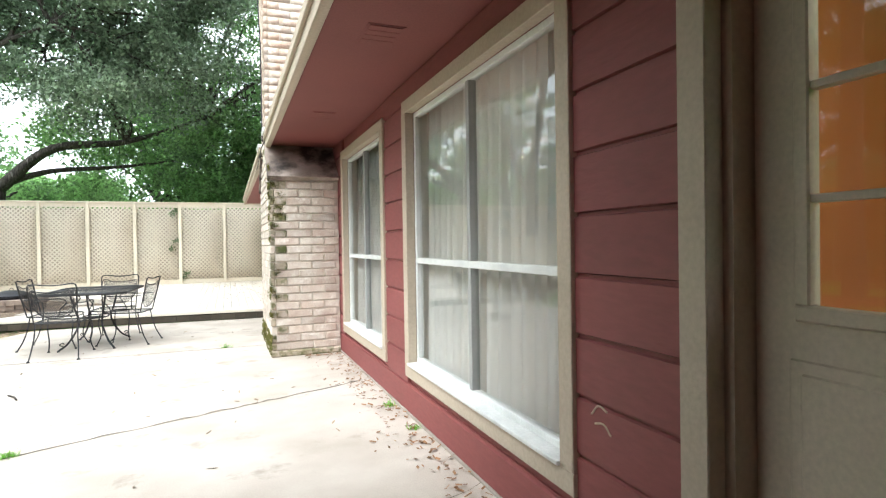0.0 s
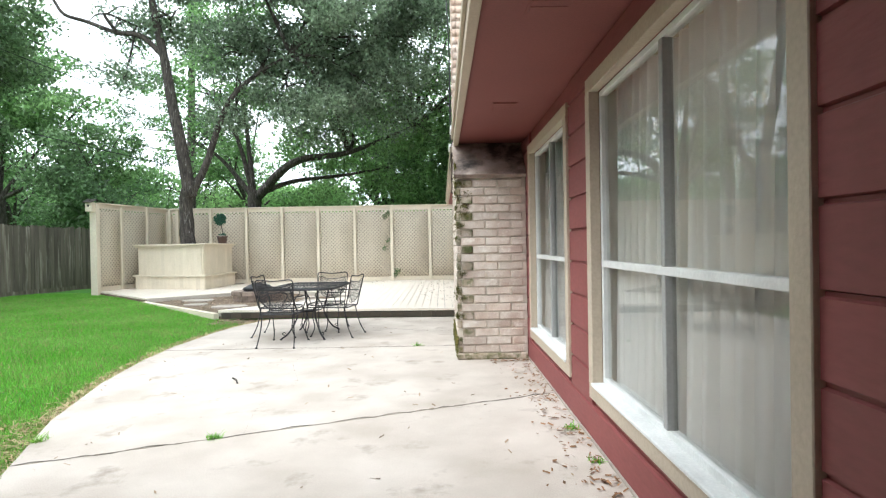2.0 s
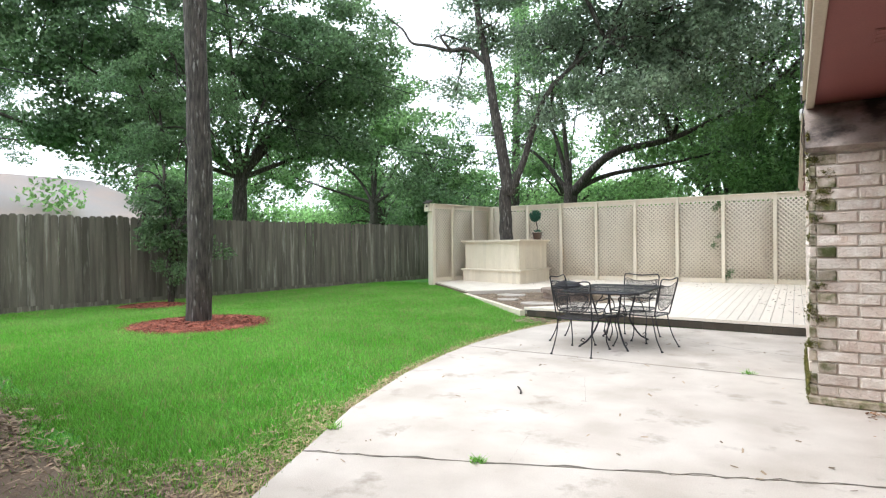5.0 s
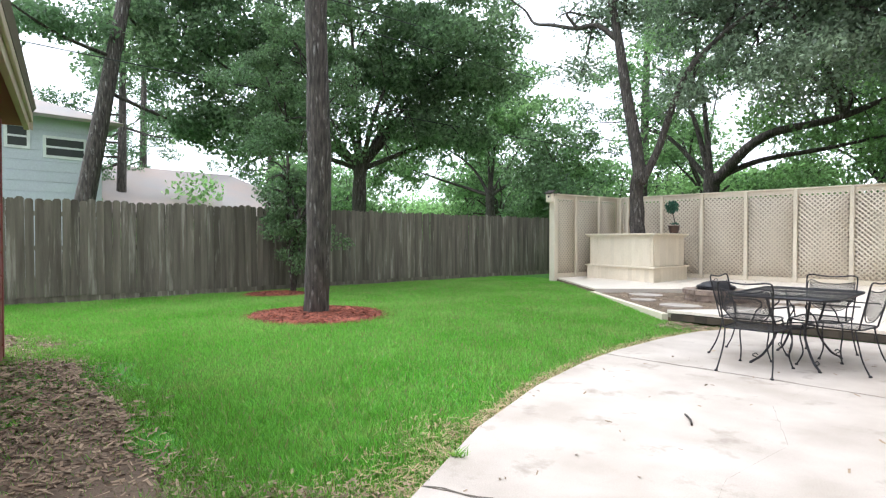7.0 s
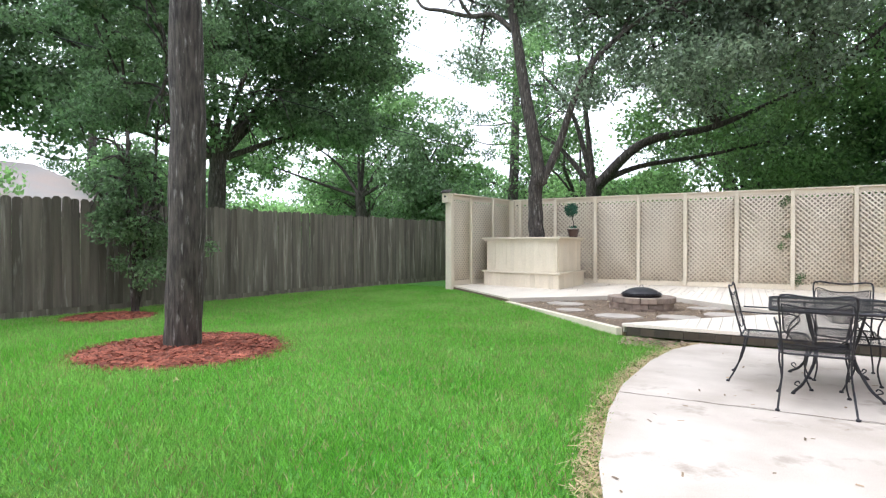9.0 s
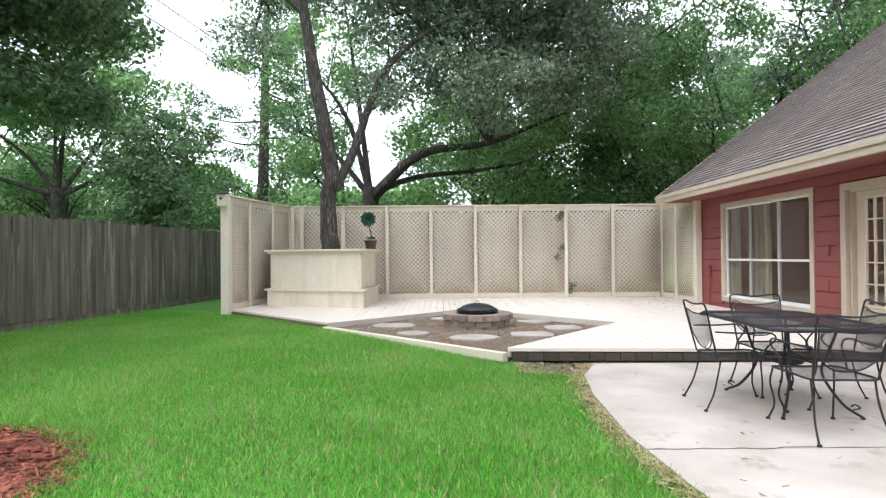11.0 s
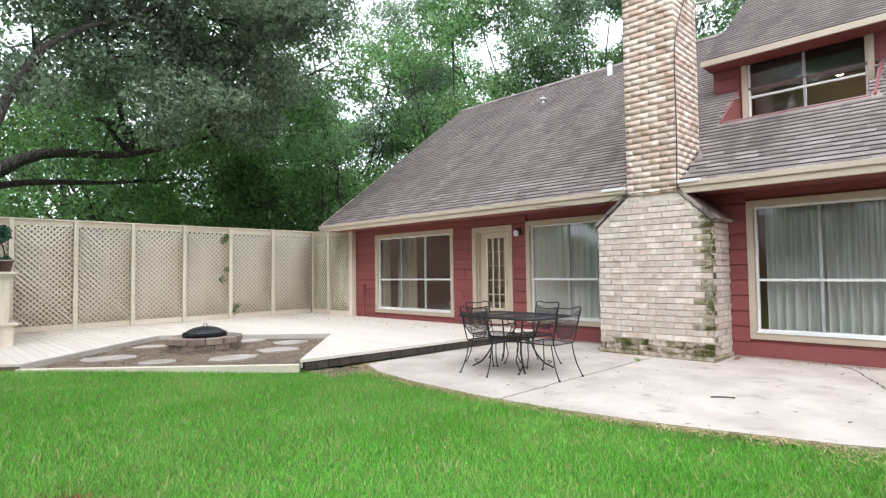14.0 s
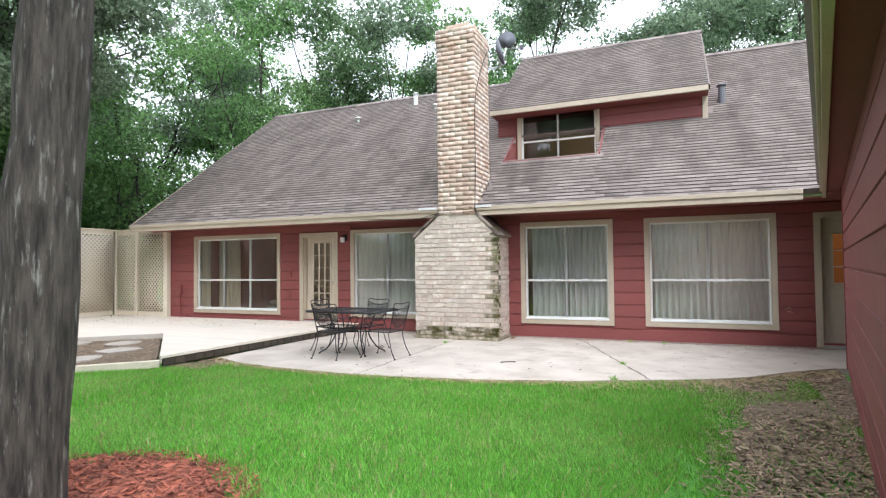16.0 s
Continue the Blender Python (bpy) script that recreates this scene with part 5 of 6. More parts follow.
for q in ((-0.06, -0.05, PW + 0.06, 0.14), (-0.06, PD - 0.14, PW + 0.06, PD + 0.05), (-0.06, 0.141, 0.14, PD - 0.141), (PW - 0.14, 0.141, PW + 0.06, PD - 0.141)):
    part("cap_board", B(q[0], q[1], 1.43, q[2], q[3], 1.475, m=PMx, bevel=0.005), M["cream"], planter)
part("frieze", box(B(0.0, 0.0, 1.38, PW, 0.04, 1.429, m=PMx), PW - 0.04, 0.041, 1.38, PW, PD, 1.429, m=PMx), M["cream"], planter)
part("soil", B(0.121, 0.121, 1.0, PW - 0.121, PD - 0.121, 1.36, m=PMx), M["soil"], planter, "dark soil")
tp = PMx @ Vector((PW - 0.05, 1.3, 1.475))
topi = thing("topiary", "small ball topiary in a dark brown glazed pot on the planter", "potted plant", at=tp)
part("pot", lathe(bmesh.new(), [(0.105, 0.0), (0.115, 0.01), (0.15, 0.19), (0.165, 0.195), (0.165, 0.235), (0.14, 0.235), (0.13, 0.2)], tp, 20), M["pot"], topi, "dark brown glazed pot", True)
part("rim_band", lathe(bmesh.new(), [(0.166, 0.218), (0.169, 0.22), (0.169, 0.238), (0.150, 0.240)], tp, 20), M["flag"], topi, "pale rim")
part("stem", T(curve_pts([tp + Vector((0.0, 0, 0.2)), tp + Vector((0.015, 0, 0.35)), tp + Vector((-0.02, 0, 0.5)), tp + Vector((-0.06, 0, 0.66))]), 0.012, 7), M["bark"], topi)
v, f = leaf_cloud(np.random.RandomState(5), [tp + Vector((-0.06, 0, 0.74)), tp + Vector((0.02, 0, 0.26))], [(0.19, 0.19, 0.19), (0.13, 0.13, 0.06)], [1500, 170], 0.045)
soup("foliage", v, f, M["topiary"], topi, "round blue-green leaf ball")

# ---- wooden fence ----
wfence = thing("picket_fence", "tall weathered grey-brown wooden picket fence", "fence", at=(-12.5, 8, 0))
F0, F1 = Vector((-13.75, -3, 0)), Vector((-10.58, 28, 0))
fd = (F1 - F0).normalized()
fn = Vector((fd.y, -fd.x, 0))
random.seed(12)
pmes = []
for k in range(4):
    bm = bmesh.new()
    w, h, t = 0.138, 1.86 + 0.012 * k, 0.018
    prof = [(0, 0), (w, 0), (w, h - 0.035), (w - 0.035, h), (0.035, h), (0, h - 0.035)]
    a = [bm.verts.new((x + random.uniform(-0.002, 0.002), 0, z)) for x, z in prof]
    b = [bm.verts.new((q.co.x, t, q.co.z)) for q in a]
    bm.faces.new(a); bm.faces.new(b[::-1])
    for i in range(6):
        bm.faces.new((a[i], b[i], b[(i + 1) % 6], a[(i + 1) % 6]))
    bmesh.ops.recalc_face_normals(bm, faces=bm.faces[:])
    me = bpy.data.meshes.new("picket")
    bm.to_mesh(me)
    me.materials.append(M["wood"])
    pmes.append(me)
fm = Matrix(((fd.x, -fn.x, 0, 0), (fd.y, -fn.y, 0, 0), (0, 0, 1, 0), (0, 0, 0, 1)))
n = int((F1 - F0).length / 0.1415)
for i in range(n):
    ob = hang(new("picket", random.choice(pmes)), wfence)
    p = F0 + fd * (0.1415 * i) + fn * random.uniform(0, 0.012)
    ob.matrix_basis = Matrix.Translation((p.x, p.y, 0.20 + random.uniform(-0.012, 0.012))) @ fm @ pose(0, 0, 0, random.uniform(-0.4, 0.4), random.uniform(-0.3, 0.3), random.uniform(-1, 1))
rail("rot_board", F0.xy, F1.xy, 0.04, -0.02, 0.215, "wood", wfence, side=0.03)
for z in (0.5, 1.1, 1.75):
    rail("stringer", F0.xy, F1.xy, 0.04, z, z + 0.09, "wood", wfence, side=0.06)

# ---- patio furniture ----
def small_foot(bm, x, y):
    lathe(bm, [(0.017, 0.0), (0.017, 0.012), (0.008, 0.02)], (x, y, 0.0), 8)
def mesh_sheet(fn_uv, nu, nv, w):
    """Expanded-metal mesh: thin diamond strands over a patch given by a function of u and v in 0 to 1."""
    v, f = [], []
    def strand(pts):
        base = len(v)
        for k, (p, nrm) in enumerate(pts):
            q = Vector(pts[min(k + 1, len(pts) - 1)][0]) - Vector(pts[max(k - 1, 0)][0])
            s = q.normalized().cross(nrm).normalized() * w
            v.extend([tuple(p - s), tuple(p + s)])
            if k:
                f.append((base + 2 * k - 2, base + 2 * k - 1, base + 2 * k + 1, base + 2 * k))
    def at(u, w2):
        p = Vector(fn_uv(u, w2))
        a, b = Vector(fn_uv(min(u + 0.02, 1), w2)) - Vector(fn_uv(max(u - 0.02, 0), w2)), Vector(fn_uv(u, min(w2 + 0.02, 1))) - Vector(fn_uv(u, max(w2 - 0.02, 0)))
        return p, a.cross(b).normalized()
    for sgn in (1, -1):
        for i in range(-nv, nu + 1):
            pts = []
            for k in range(nv + 1):
                u = (i + k) / nu if sgn > 0 else (nu - i - k) / nu
                if -1e-6 <= u <= 1 + 1e-6:
                    pts.append(at(min(max(u, 0), 1), k / nv))
            if len(pts) > 1:
                strand(pts)
    return v, f
def make_chair():
    c = thing("patio_chair", "black wrought-iron patio chair with mesh seat and back", "chair", "chairs round the patio table")
    sw, sd, sh = 0.25, 0.24, 0.43
    for sx in (-1, 1):
        bm = T(curve_pts([(sx * 0.23, sd, sh), (sx * 0.245, sd + 0.02, 0.30), (sx * 0.225, sd + 0.0, 0.14), (sx * 0.25, sd + 0.05, 0.0)]), 0.0078, 6)
        small_foot(bm, sx * 0.25, sd + 0.05)
        part("front_leg", bm, M["iron"], c)
        bm = T(curve_pts([(sx * 0.22, -sd + 0.02, sh), (sx * 0.22, -sd - 0.01, 0.28), (sx * 0.235, -sd - 0.05, 0.14), (sx * 0.25, -sd - 0.12, 0.0)]), 0.0078, 6)
        small_foot(bm, sx * 0.25, -sd - 0.12)
        part("rear_leg", bm, M["iron"], c)
        part("arm", T(curve_pts([(sx * 0.235, -sd - 0.03, 0.66), (sx * 0.27, -0.05, 0.655), (sx * 0.28, 0.14, 0.66), (sx * 0.27, 0.20, 0.61), (sx * 0.245, 0.13, 0.52), (sx * 0.24, 0.10, sh)]), 0.0075, 6), M["iron"], c)
    ring = curve_pts([(-0.24, 0.0, sh), (-0.245, sd - 0.02, sh), (-0.12, sd + 0.035, sh - 0.012), (0.12, sd + 0.035, sh - 0.012), (0.245, sd - 0.02, sh), (0.24, 0.0, sh), (0.22, -sd, sh), (0, -sd - 0.015, sh), (-0.22, -sd, sh), (-0.24, -0.02, sh)], 4)
    part("seat_frame", T(ring, 0.0088, 6, closed=True), M["iron"], c)
    v, f = mesh_sheet(lambda u, w: ((u - 0.5) * (0.44 + 0.05 * w), -sd + w * (2 * sd + 0.02), sh - 0.012 * math.sin(math.pi * u) * math.sin(math.pi * w)), 26, 27, 0.0022)
    soup("seat_mesh", v, f, M["iron"], c)
    by = lambda z: -sd - 0.01 - (z - sh) * 0.24
    back = curve_pts([(-0.22, by(sh), sh), (-0.235, by(0.65), 0.65), (-0.245, by(0.85), 0.86), (-0.20, by(0.89), 0.895), (-0.10, by(0.88), 0.885), (0, by(0.88), 0.878), (0.10, by(0.88), 0.885), (0.20, by(0.89), 0.895), (0.245, by(0.85), 0.86), (0.235, by(0.65), 0.65), (0.22, by(sh), sh)], 4)
    part("back_frame", T(back, 0.0082, 6), M["iron"], c)
    inner = curve_pts([(-0.225, by(0.83) + 0.005, 0.825), (-0.1, by(0.8), 0.80), (0, by(0.79), 0.795), (0.1, by(0.8), 0.80), (0.225, by(0.83) + 0.005, 0.825), (0.215, by(0.62), 0.62), (0.12, by(0.51), 0.515), (0, by(0.49), 0.49), (-0.12, by(0.51), 0.515), (-0.215, by(0.62), 0.62)], 4)
    part("back_ring", T(inner, 0.006, 5, closed=True), M["iron"], c)
    def bk(u, w):
        x = (u - 0.5) * 2
        top, bot = 0.80 + 0.02 * x * x, 0.49 + 0.13 * x * x
        z = bot + (top - bot) * w
        return (x * 0.215, by(z) - 0.018 * (1 - x * x), z)
    v, f = mesh_sheet(bk, 22, 16, 0.0022)
    soup("back_mesh", v, f, M["iron"], c)
    return c
chair = make_chair()
CH_POSES = [(-1.95, 7.86, 0, 0, 0, -3), (-1.6, 9.05, 0, 0, 0, 176), (-2.2, 8.6, 0, 0, 0, -94), (-1.37, 8.56, 0, 0, 0, 77)]
for q in CH_POSES[1:]:
    copy_thing(chair, pose(*q))
chair.matrix_basis = pose(*CH_POSES[0])

table = thing("patio_table", "black wrought-iron patio table with a mesh top", "table")
hw, hl, ht, cc = 0.48, 0.70, 0.73, 0.10
outl = [(-hw + cc, -hl), (hw - cc, -hl), (hw, -hl + cc), (hw, hl - cc), (hw - cc, hl), (-hw + cc, hl), (-hw, hl - cc), (-hw, -hl + cc)]
part("rim", T([(x, y, ht) for x, y in outl], 0.016, 6, closed=True), M["iron"], table)
v, f = mesh_sheet(lambda u, w: ((u - 0.5) * 2 * (hw - 0.01), (w - 0.5) * 2 * (hl - 0.01), ht + 0.006), 50, 72, 0.0034)
keepf = [q for q in f if all(abs(v[i][0]) + abs(v[i][1]) < hw + hl - cc + 0.02 for i in q)]
soup("tabletop_mesh", v, keepf, M["iron"], table)
for y in (-0.32, 0.32):
    part("cross_bar", B(-hw, y - 0.015, ht - 0.018, hw, y + 0.015, ht - 0.002), M["iron"], table)
for sx in (-1, 1):
    for sy in (-1, 1):
        bm = T(curve_pts([(sx * 0.20, sy * 0.36, ht - 0.02), (sx * 0.16, sy * 0.30, 0.5), (sx * 0.13, sy * 0.26, 0.32), (sx * 0.22, sy * 0.36, 0.10), (sx * 0.31, sy * 0.47, 0.012)]), 0.012, 6)
        small_foot(bm, sx * 0.31, sy * 0.47)
        tube(bm, curve_pts([(sx * 0.27, sy * 0.42, 0.06), (sx * 0.30, sy * 0.455, 0.085), (sx * 0.275, sy * 0.43, 0.105), (sx * 0.26, sy * 0.41, 0.085)]), 0.006, 5)
        part("leg", bm, M["iron"], table)
part("lower_ring", T([(0.15 * math.cos(a), 0.28 * math.sin(a), 0.38) for a in np.linspace(0, 2 * math.pi, 21)[:-1]], 0.009, 6, closed=True), M["iron"], table)
part("shelf", lathe(bmesh.new(), [(0.10, 0.36), (0.12, 0.362), (0.12, 0.375), (0.10, 0.378)], n=16), M["iron"], table)
table.matrix_basis = pose(-1.75, 8.6, 0, 0, 0, -2)

# ---- trees ----
def tree(name, base, fork, r, blobs, leaves, size, leafm, label, limbs=None, barkm="bark", lean=(0, 0), sub=14, seed=1, group="", twigs=True, flare=1.5, clump=0.85, thick=0.34):
    """Trunk to the fork, curved limbs into each crown blob (x, y, z, radius), and leaves in many clumps."""
    rg = np.random.RandomState(seed)
    t = thing(name, label, "tree", group, at=base)
    b = Vector(base)
    fk = b + Vector((lean[0], lean[1], fork))
    path = [b + Vector((0, 0, -0.1)), b + Vector((lean[0] * 0.1, lean[1] * 0.1, 0.35)), b.lerp(fk, 0.35) + Vector((rg.uniform(-1, 1) * 0.08, rg.uniform(-1, 1) * 0.08, 0)), b.lerp(fk, 0.7) + Vector((rg.uniform(-1, 1) * 0.1, rg.uniform(-1, 1) * 0.1, 0)), fk]
    path = curve_pts(path, 6)
    bm = T(path, lambda s: r * (1.0 + (flare - 1) * max(0, 1 - s * 9) ** 2 - 0.3 * s), 14)
    for v in bm.verts:
        v.co += Vector((noise.noise(v.co * 3.0), noise.noise(v.co * 3.0 + Vector((9, 3, 1))), 0)) * r * 0.16
    part("trunk", bm, M[barkm], t, "", True)
    for x, y, z, rad in blobs:
        lb = bmesh.new()
        e = b + Vector((x, y, z))
        src = min([fk - Vector((0, 0, r))] + [Vector(p) for q in (limbs or []) for p in q[0][2:]], key=lambda p: (p - e).length)
        mid = src.lerp(e, 0.45) + Vector((rg.uniform(-0.5, 0.5), rg.uniform(-0.5, 0.5), rg.uniform(0, 0.6)))
        pts = curve_pts([src, mid, e], 7)
        tube(lb, pts, r * (thick if (src - fk).length < 1.2 * r + 0.01 else 0.24), 7, r1=0.02)
        if twigs:
            for _ in range(6):
                q = pts[rg.randint(6, len(pts))]
                dv = Vector(rg.normal(size=3)).normalized() * rad * 0.8
                tube(lb, curve_pts([q, q + dv * 0.5 + Vector((0, 0, 0.15)), q + dv], 4), 0.03, 5, r1=0.008)
        part("limb", lb, M[barkm], t, "", True)
    for pts, r0, r1 in (limbs or []):
        part("limb", T(curve_pts([Vector(p) for p in pts], 7), r0, 9, r1=r1), M[barkm], t, "", True)
    cs, rs, ns = [], [], []
    tot = sum(q[3] ** 2 for q in blobs) or 1
    for x, y, z, rad in blobs:
        k = max(4, int(sub * rad))
        d = rg.normal(size=(k, 3))
        d /= np.linalg.norm(d, axis=1, keepdims=True)
        c = np.array([b.x + x, b.y + y, b.z + z]) + d * rad * rg.uniform(0.35, 1.0, (k, 1)) * np.array([1, 1, 0.75])
        cs.append(c)
        rr = rg.uniform(0.35, 1.0, (k, 1)) * clump
        rs.append(rr * np.array([[1.1, 1.1, 0.6]]))
        w = (rr[:, 0] ** 2)
        ns.append(np.maximum(6, (leaves * rad ** 2 / tot * w / w.sum()).astype(int)))
    v, f = leaf_cloud(rg, np.concatenate(cs), np.concatenate(rs), np.concatenate(ns), size, flat=1.0)
    tagged(soup("crown", v, f, M[leafm], t), kind="stuff")
    return t


def crown(n, spread, z0, z1, rad, seed):
    rg = np.random.RandomState(seed)
    return [(float(a), float(b), float(c), float(d)) for a, b, c, d in zip(rg.uniform(-spread, spread, n), rg.uniform(-spread, spread, n), rg.uniform(z0, z1, n), rg.uniform(0.7, 1.2, n) * rad)]


T1 = (-8.13, 6.72, 0.05)
tree("oak_tree", T1, 7.5, 0.22, [(0.6, -0.4, 9.6, 2.0), (-1.4, 1.0, 9.2, 2.2), (1.2, 1.6, 10.0, 2.2), (-1.2, -1.6, 9.6, 2.2), (2.6, 0.2, 8.4, 1.4), (0.8, -2.6, 8.0, 1.2), (2.2, -1.8, 7.6, 1.0)], 22000, 0.12, "leaf",
     "tall straight oak with rough bark standing in red mulch", lean=(0.38, -0.22), seed=3, flare=1.7)
T2 = (-7.42, 16.95, 1.2)
F2 = Vector((-7.32, 16.97, 3.15))
tree("oak_tree", T2, 1.95, 0.245, [(0.3, 0.9, 9.5, 2.2), (-0.8, 0.5, 9.6, 1.5), (3.3, 1.2, 7.0, 2.2), (4.6, 0.4, 6.2, 1.8), (2.0, -0.5, 8.6, 2.0), (-1.9, 0.2, 5.4, 0.7), (5.6, -0.8, 7.2, 1.9), (1.5, 0.3, 6.0, 1.4), (2.9, 0.6, 5.0, 1.4),
     (4.3, 0.2, 4.5, 1.5), (5.8, 0.5, 4.9, 1.6), (6.9, 0.0, 6.4, 1.9), (3.6, 0.0, 9.2, 2.2), (5.6, 0.2, 9.2, 2.2), (7.6, 0.3, 8.2, 2.0), (1.3, 0.5, 4.2, 0.9), (-0.7, 0.6, 6.9, 0.8), (-1.6, 0.4, 7.0, 0.9), (-1.1, 0.5, 8.4, 1.1)], 104000, 0.12, "leaf_grey",
     "forked oak growing out of the planter box",
     limbs=[([F2 - Vector((0, 0, 0.25)), (-7.55, 16.95, 4.4), (-7.78, 16.95, 5.6), (-7.98, 16.95, 6.9), (-8.25, 16.95, 8.3), (-8.5, 17.0, 9.6)], 0.195, 0.09),
            ([F2 - Vector((0, 0, 0.25)), (-6.85, 17.0, 3.85), (-6.45, 17.0, 5.0), (-6.0, 17.0, 5.9), (-5.2, 17.1, 6.65), (-4.3, 17.2, 7.2)], 0.12, 0.045),
            ([(-8.05, 16.95, 7.15), (-8.7, 16.95, 7.75), (-9.4, 16.95, 7.85), (-10.3, 16.95, 8.2), (-11.0, 16.95, 8.45), (-11.4, 16.95, 9.0), (-12.2, 16.95, 9.7)], 0.085, 0.03)], seed=5, flare=1.2)
T3 = (-7.1, 22.0, 0)
tree("oak_tree", T3, 3.6, 0.34, [(3.0, -0.5, 5.8, 1.6), (5.5, -1.0, 5.8, 1.7), (8.2, -1.2, 6.0, 1.7), (1.0, 1, 8.0, 3.0), (4.2, -1.2, 8.4, 3.0), (7.5, -1.5, 8.4, 3.0), (-2.5, 0.8, 8.2, 2.6), (2.5, -2.5, 10.8, 2.8), (6.0, -2.8, 10.8, 2.8), (9.5, 0.5, 7.6, 2.6), (11, -1, 9.5, 2.8), (4.5, -3, 12.8, 2.6), (8.5, -2.5, 11.8, 2.8), (-1, 0, 11, 2.6), (-2.6, 0.5, 5.6, 1.8)], 46000, 0.15, "leaf_light",
     "large spreading oak with long low limbs behind the lattice fence",
     limbs=[([(-7.0, 22, 3.3), (-5.4, 21.6, 4.6), (-3.2, 21.3, 4.9), (-0.8, 21.1, 5.8)], 0.2, 0.04), ([(-7.0, 22, 3.4), (-5.6, 22.0, 3.9), (-3.6, 21.9, 4.1), (-1.8, 22, 4.4)], 0.12, 0.03)], seed=7, sub=18)
tree("oak_tree", (-15.6, 13.3, 0), 4.0, 0.30, [(0, 0, 8.2, 3.2), (2.4, 1.8, 7.2, 2.6), (-2.2, -2.6, 7.6, 2.8), (1.2, 3.0, 9.6, 2.6), (-1.5, -4.2, 9.4, 3.0), (1.0, -1.4, 10.8, 3.0), (0.4, 3.6, 6.2, 1.8), (-1, -5.5, 7, 2.4), (-1.0, -3.4, 5.4, 1.8), (1.2, 1.4, 5.4, 1.6), (2.2, 2.6, 4.9, 1.5), (0.4, -1.6, 5.0, 1.7), (1.6, 0.4, 7.2, 2.2), (-0.6, -4.4, 4.6, 1.7), (2.6, 3.4, 7.8, 2.0)], 108000, 0.15, "leaf",
     "broad dark oak standing behind the wooden fence", seed=9, sub=18)
tree("oak_tree", (-19.5, 25.0, 0), 4.0, 0.32, [(0, 0, 8.0, 3.0), (2.5, 1, 7.4, 2.6), (-3.0, -1.5, 7.0, 2.8), (0.5, 0.5, 10.4, 2.5), (4.2, 1.6, 5.6, 2.2), (-4, -3, 5.4, 2.4)], 26000, 0.2, "leaf_light", "green oak in the yard beyond the fence", seed=11)
tree("yaupon_tree", (-11.9, 8.5, 0.05), 2.4, 0.07, [(0, 0, 3.6, 1.0), (0.2, 0.5, 4.7, 1.1), (-0.3, -0.5, 5.0, 1.1), (0.1, -0.1, 6.0, 1.0), (0.3, -0.3, 1.6, 0.7), (0.2, 0.2, 2.5, 0.8), (0.2, 0.1, 0.8, 0.6), (0.15, 0.5, 1.3, 0.6), (0.1, -0.6, 2.0, 0.6)], 27000, 0.075, "leaf", "slender shrubby tree growing beside the wooden fence",
     limbs=[([(-11.9, 8.5, 0), (-11.75, 8.3, 1.5), (-11.6, 8.2, 3.2)], 0.05, 0.03), ([(-11.9, 8.5, 0), (-11.95, 8.85, 1.6), (-12, 9.0, 3.4)], 0.045, 0.025)], seed=13, clump=0.45)


def pine(base, h, r, lean, seed, label, n=16, z0=0.45, spread=2.6, count=9000):
    rg = np.random.RandomState(seed)
    t = thing("pine_tree", label, "tree", "pines beyond the fences", at=base)
    b = Vector(base)
    top = b + Vector((lean[0], lean[1], h))
    pts = curve_pts([b, b.lerp(top, 0.3) + Vector((0.1, 0, 0)), b.lerp(top, 0.65), top], 6)
    part("trunk", T(pts, r, 12, r1=r * 0.25), M["bark"], t, "", True)
    lb, cs = bmesh.new(), []
    for i in range(n):
        s = z0 + (1 - z0) * (i + rg.uniform(0, 1)) / n
        p = b.lerp(top, s)
        a = rg.uniform(0, 2 * math.pi)
        l = spread * (1.15 - s) * rg.uniform(0.8, 1.5)
        e = p + Vector((math.cos(a) * l, math.sin(a) * l, rg.uniform(-0.4, 0.6)))
        q = curve_pts([p, p.lerp(e, 0.5) + Vector((0, 0, -0.2)), e], 5)
        tube(lb, q, 0.06, 5, r1=0.012)
        for k in range(4):
            cs.append(q[-1 - k * 2] + Vector(rg.normal(size=3)) * 0.35)
    part("branchwork", lb, M["bark"], t, "", True)["kind"] = "stuff"
    v, f = leaf_cloud(rg, cs, [(0.6, 0.6, 0.38)] * len(cs), [count * 2 // len(cs)] * len(cs), 0.13)
    tagged(soup("crown", v, f, M["needle"], t), kind="stuff")
    return t


pine((-15.85, 4.8, 0), 15, 0.25, (-0.3, 2.7), 21, "tall leaning pine trunk behind the wooden fence", n=14, z0=0.33, spread=3.4, count=12000)
pine((-30, 17.5, 0), 15, 0.28, (0.3, 0.4), 22, "tall pine beyond the neighbour's roof", n=22, z0=0.3, spread=3.2, count=9000)
pine((-34, 12, 0), 16, 0.28, (0.2, 0.3), 23, "tall pine beyond the neighbour's roof", n=22, z0=0.3, spread=3.4, count=9000)
pine((-13.5, 30, 0), 17, 0.34, (0.4, 0.8), 24, "tall pine far behind the lattice fence", n=18, z0=0.36, spread=3.4, count=9000)
pine((-27, 9, 0), 14, 0.25, (0.1, 0.3), 25, "tall pine beyond the wooden fence", n=20, z0=0.3, spread=3.0, count=9000)
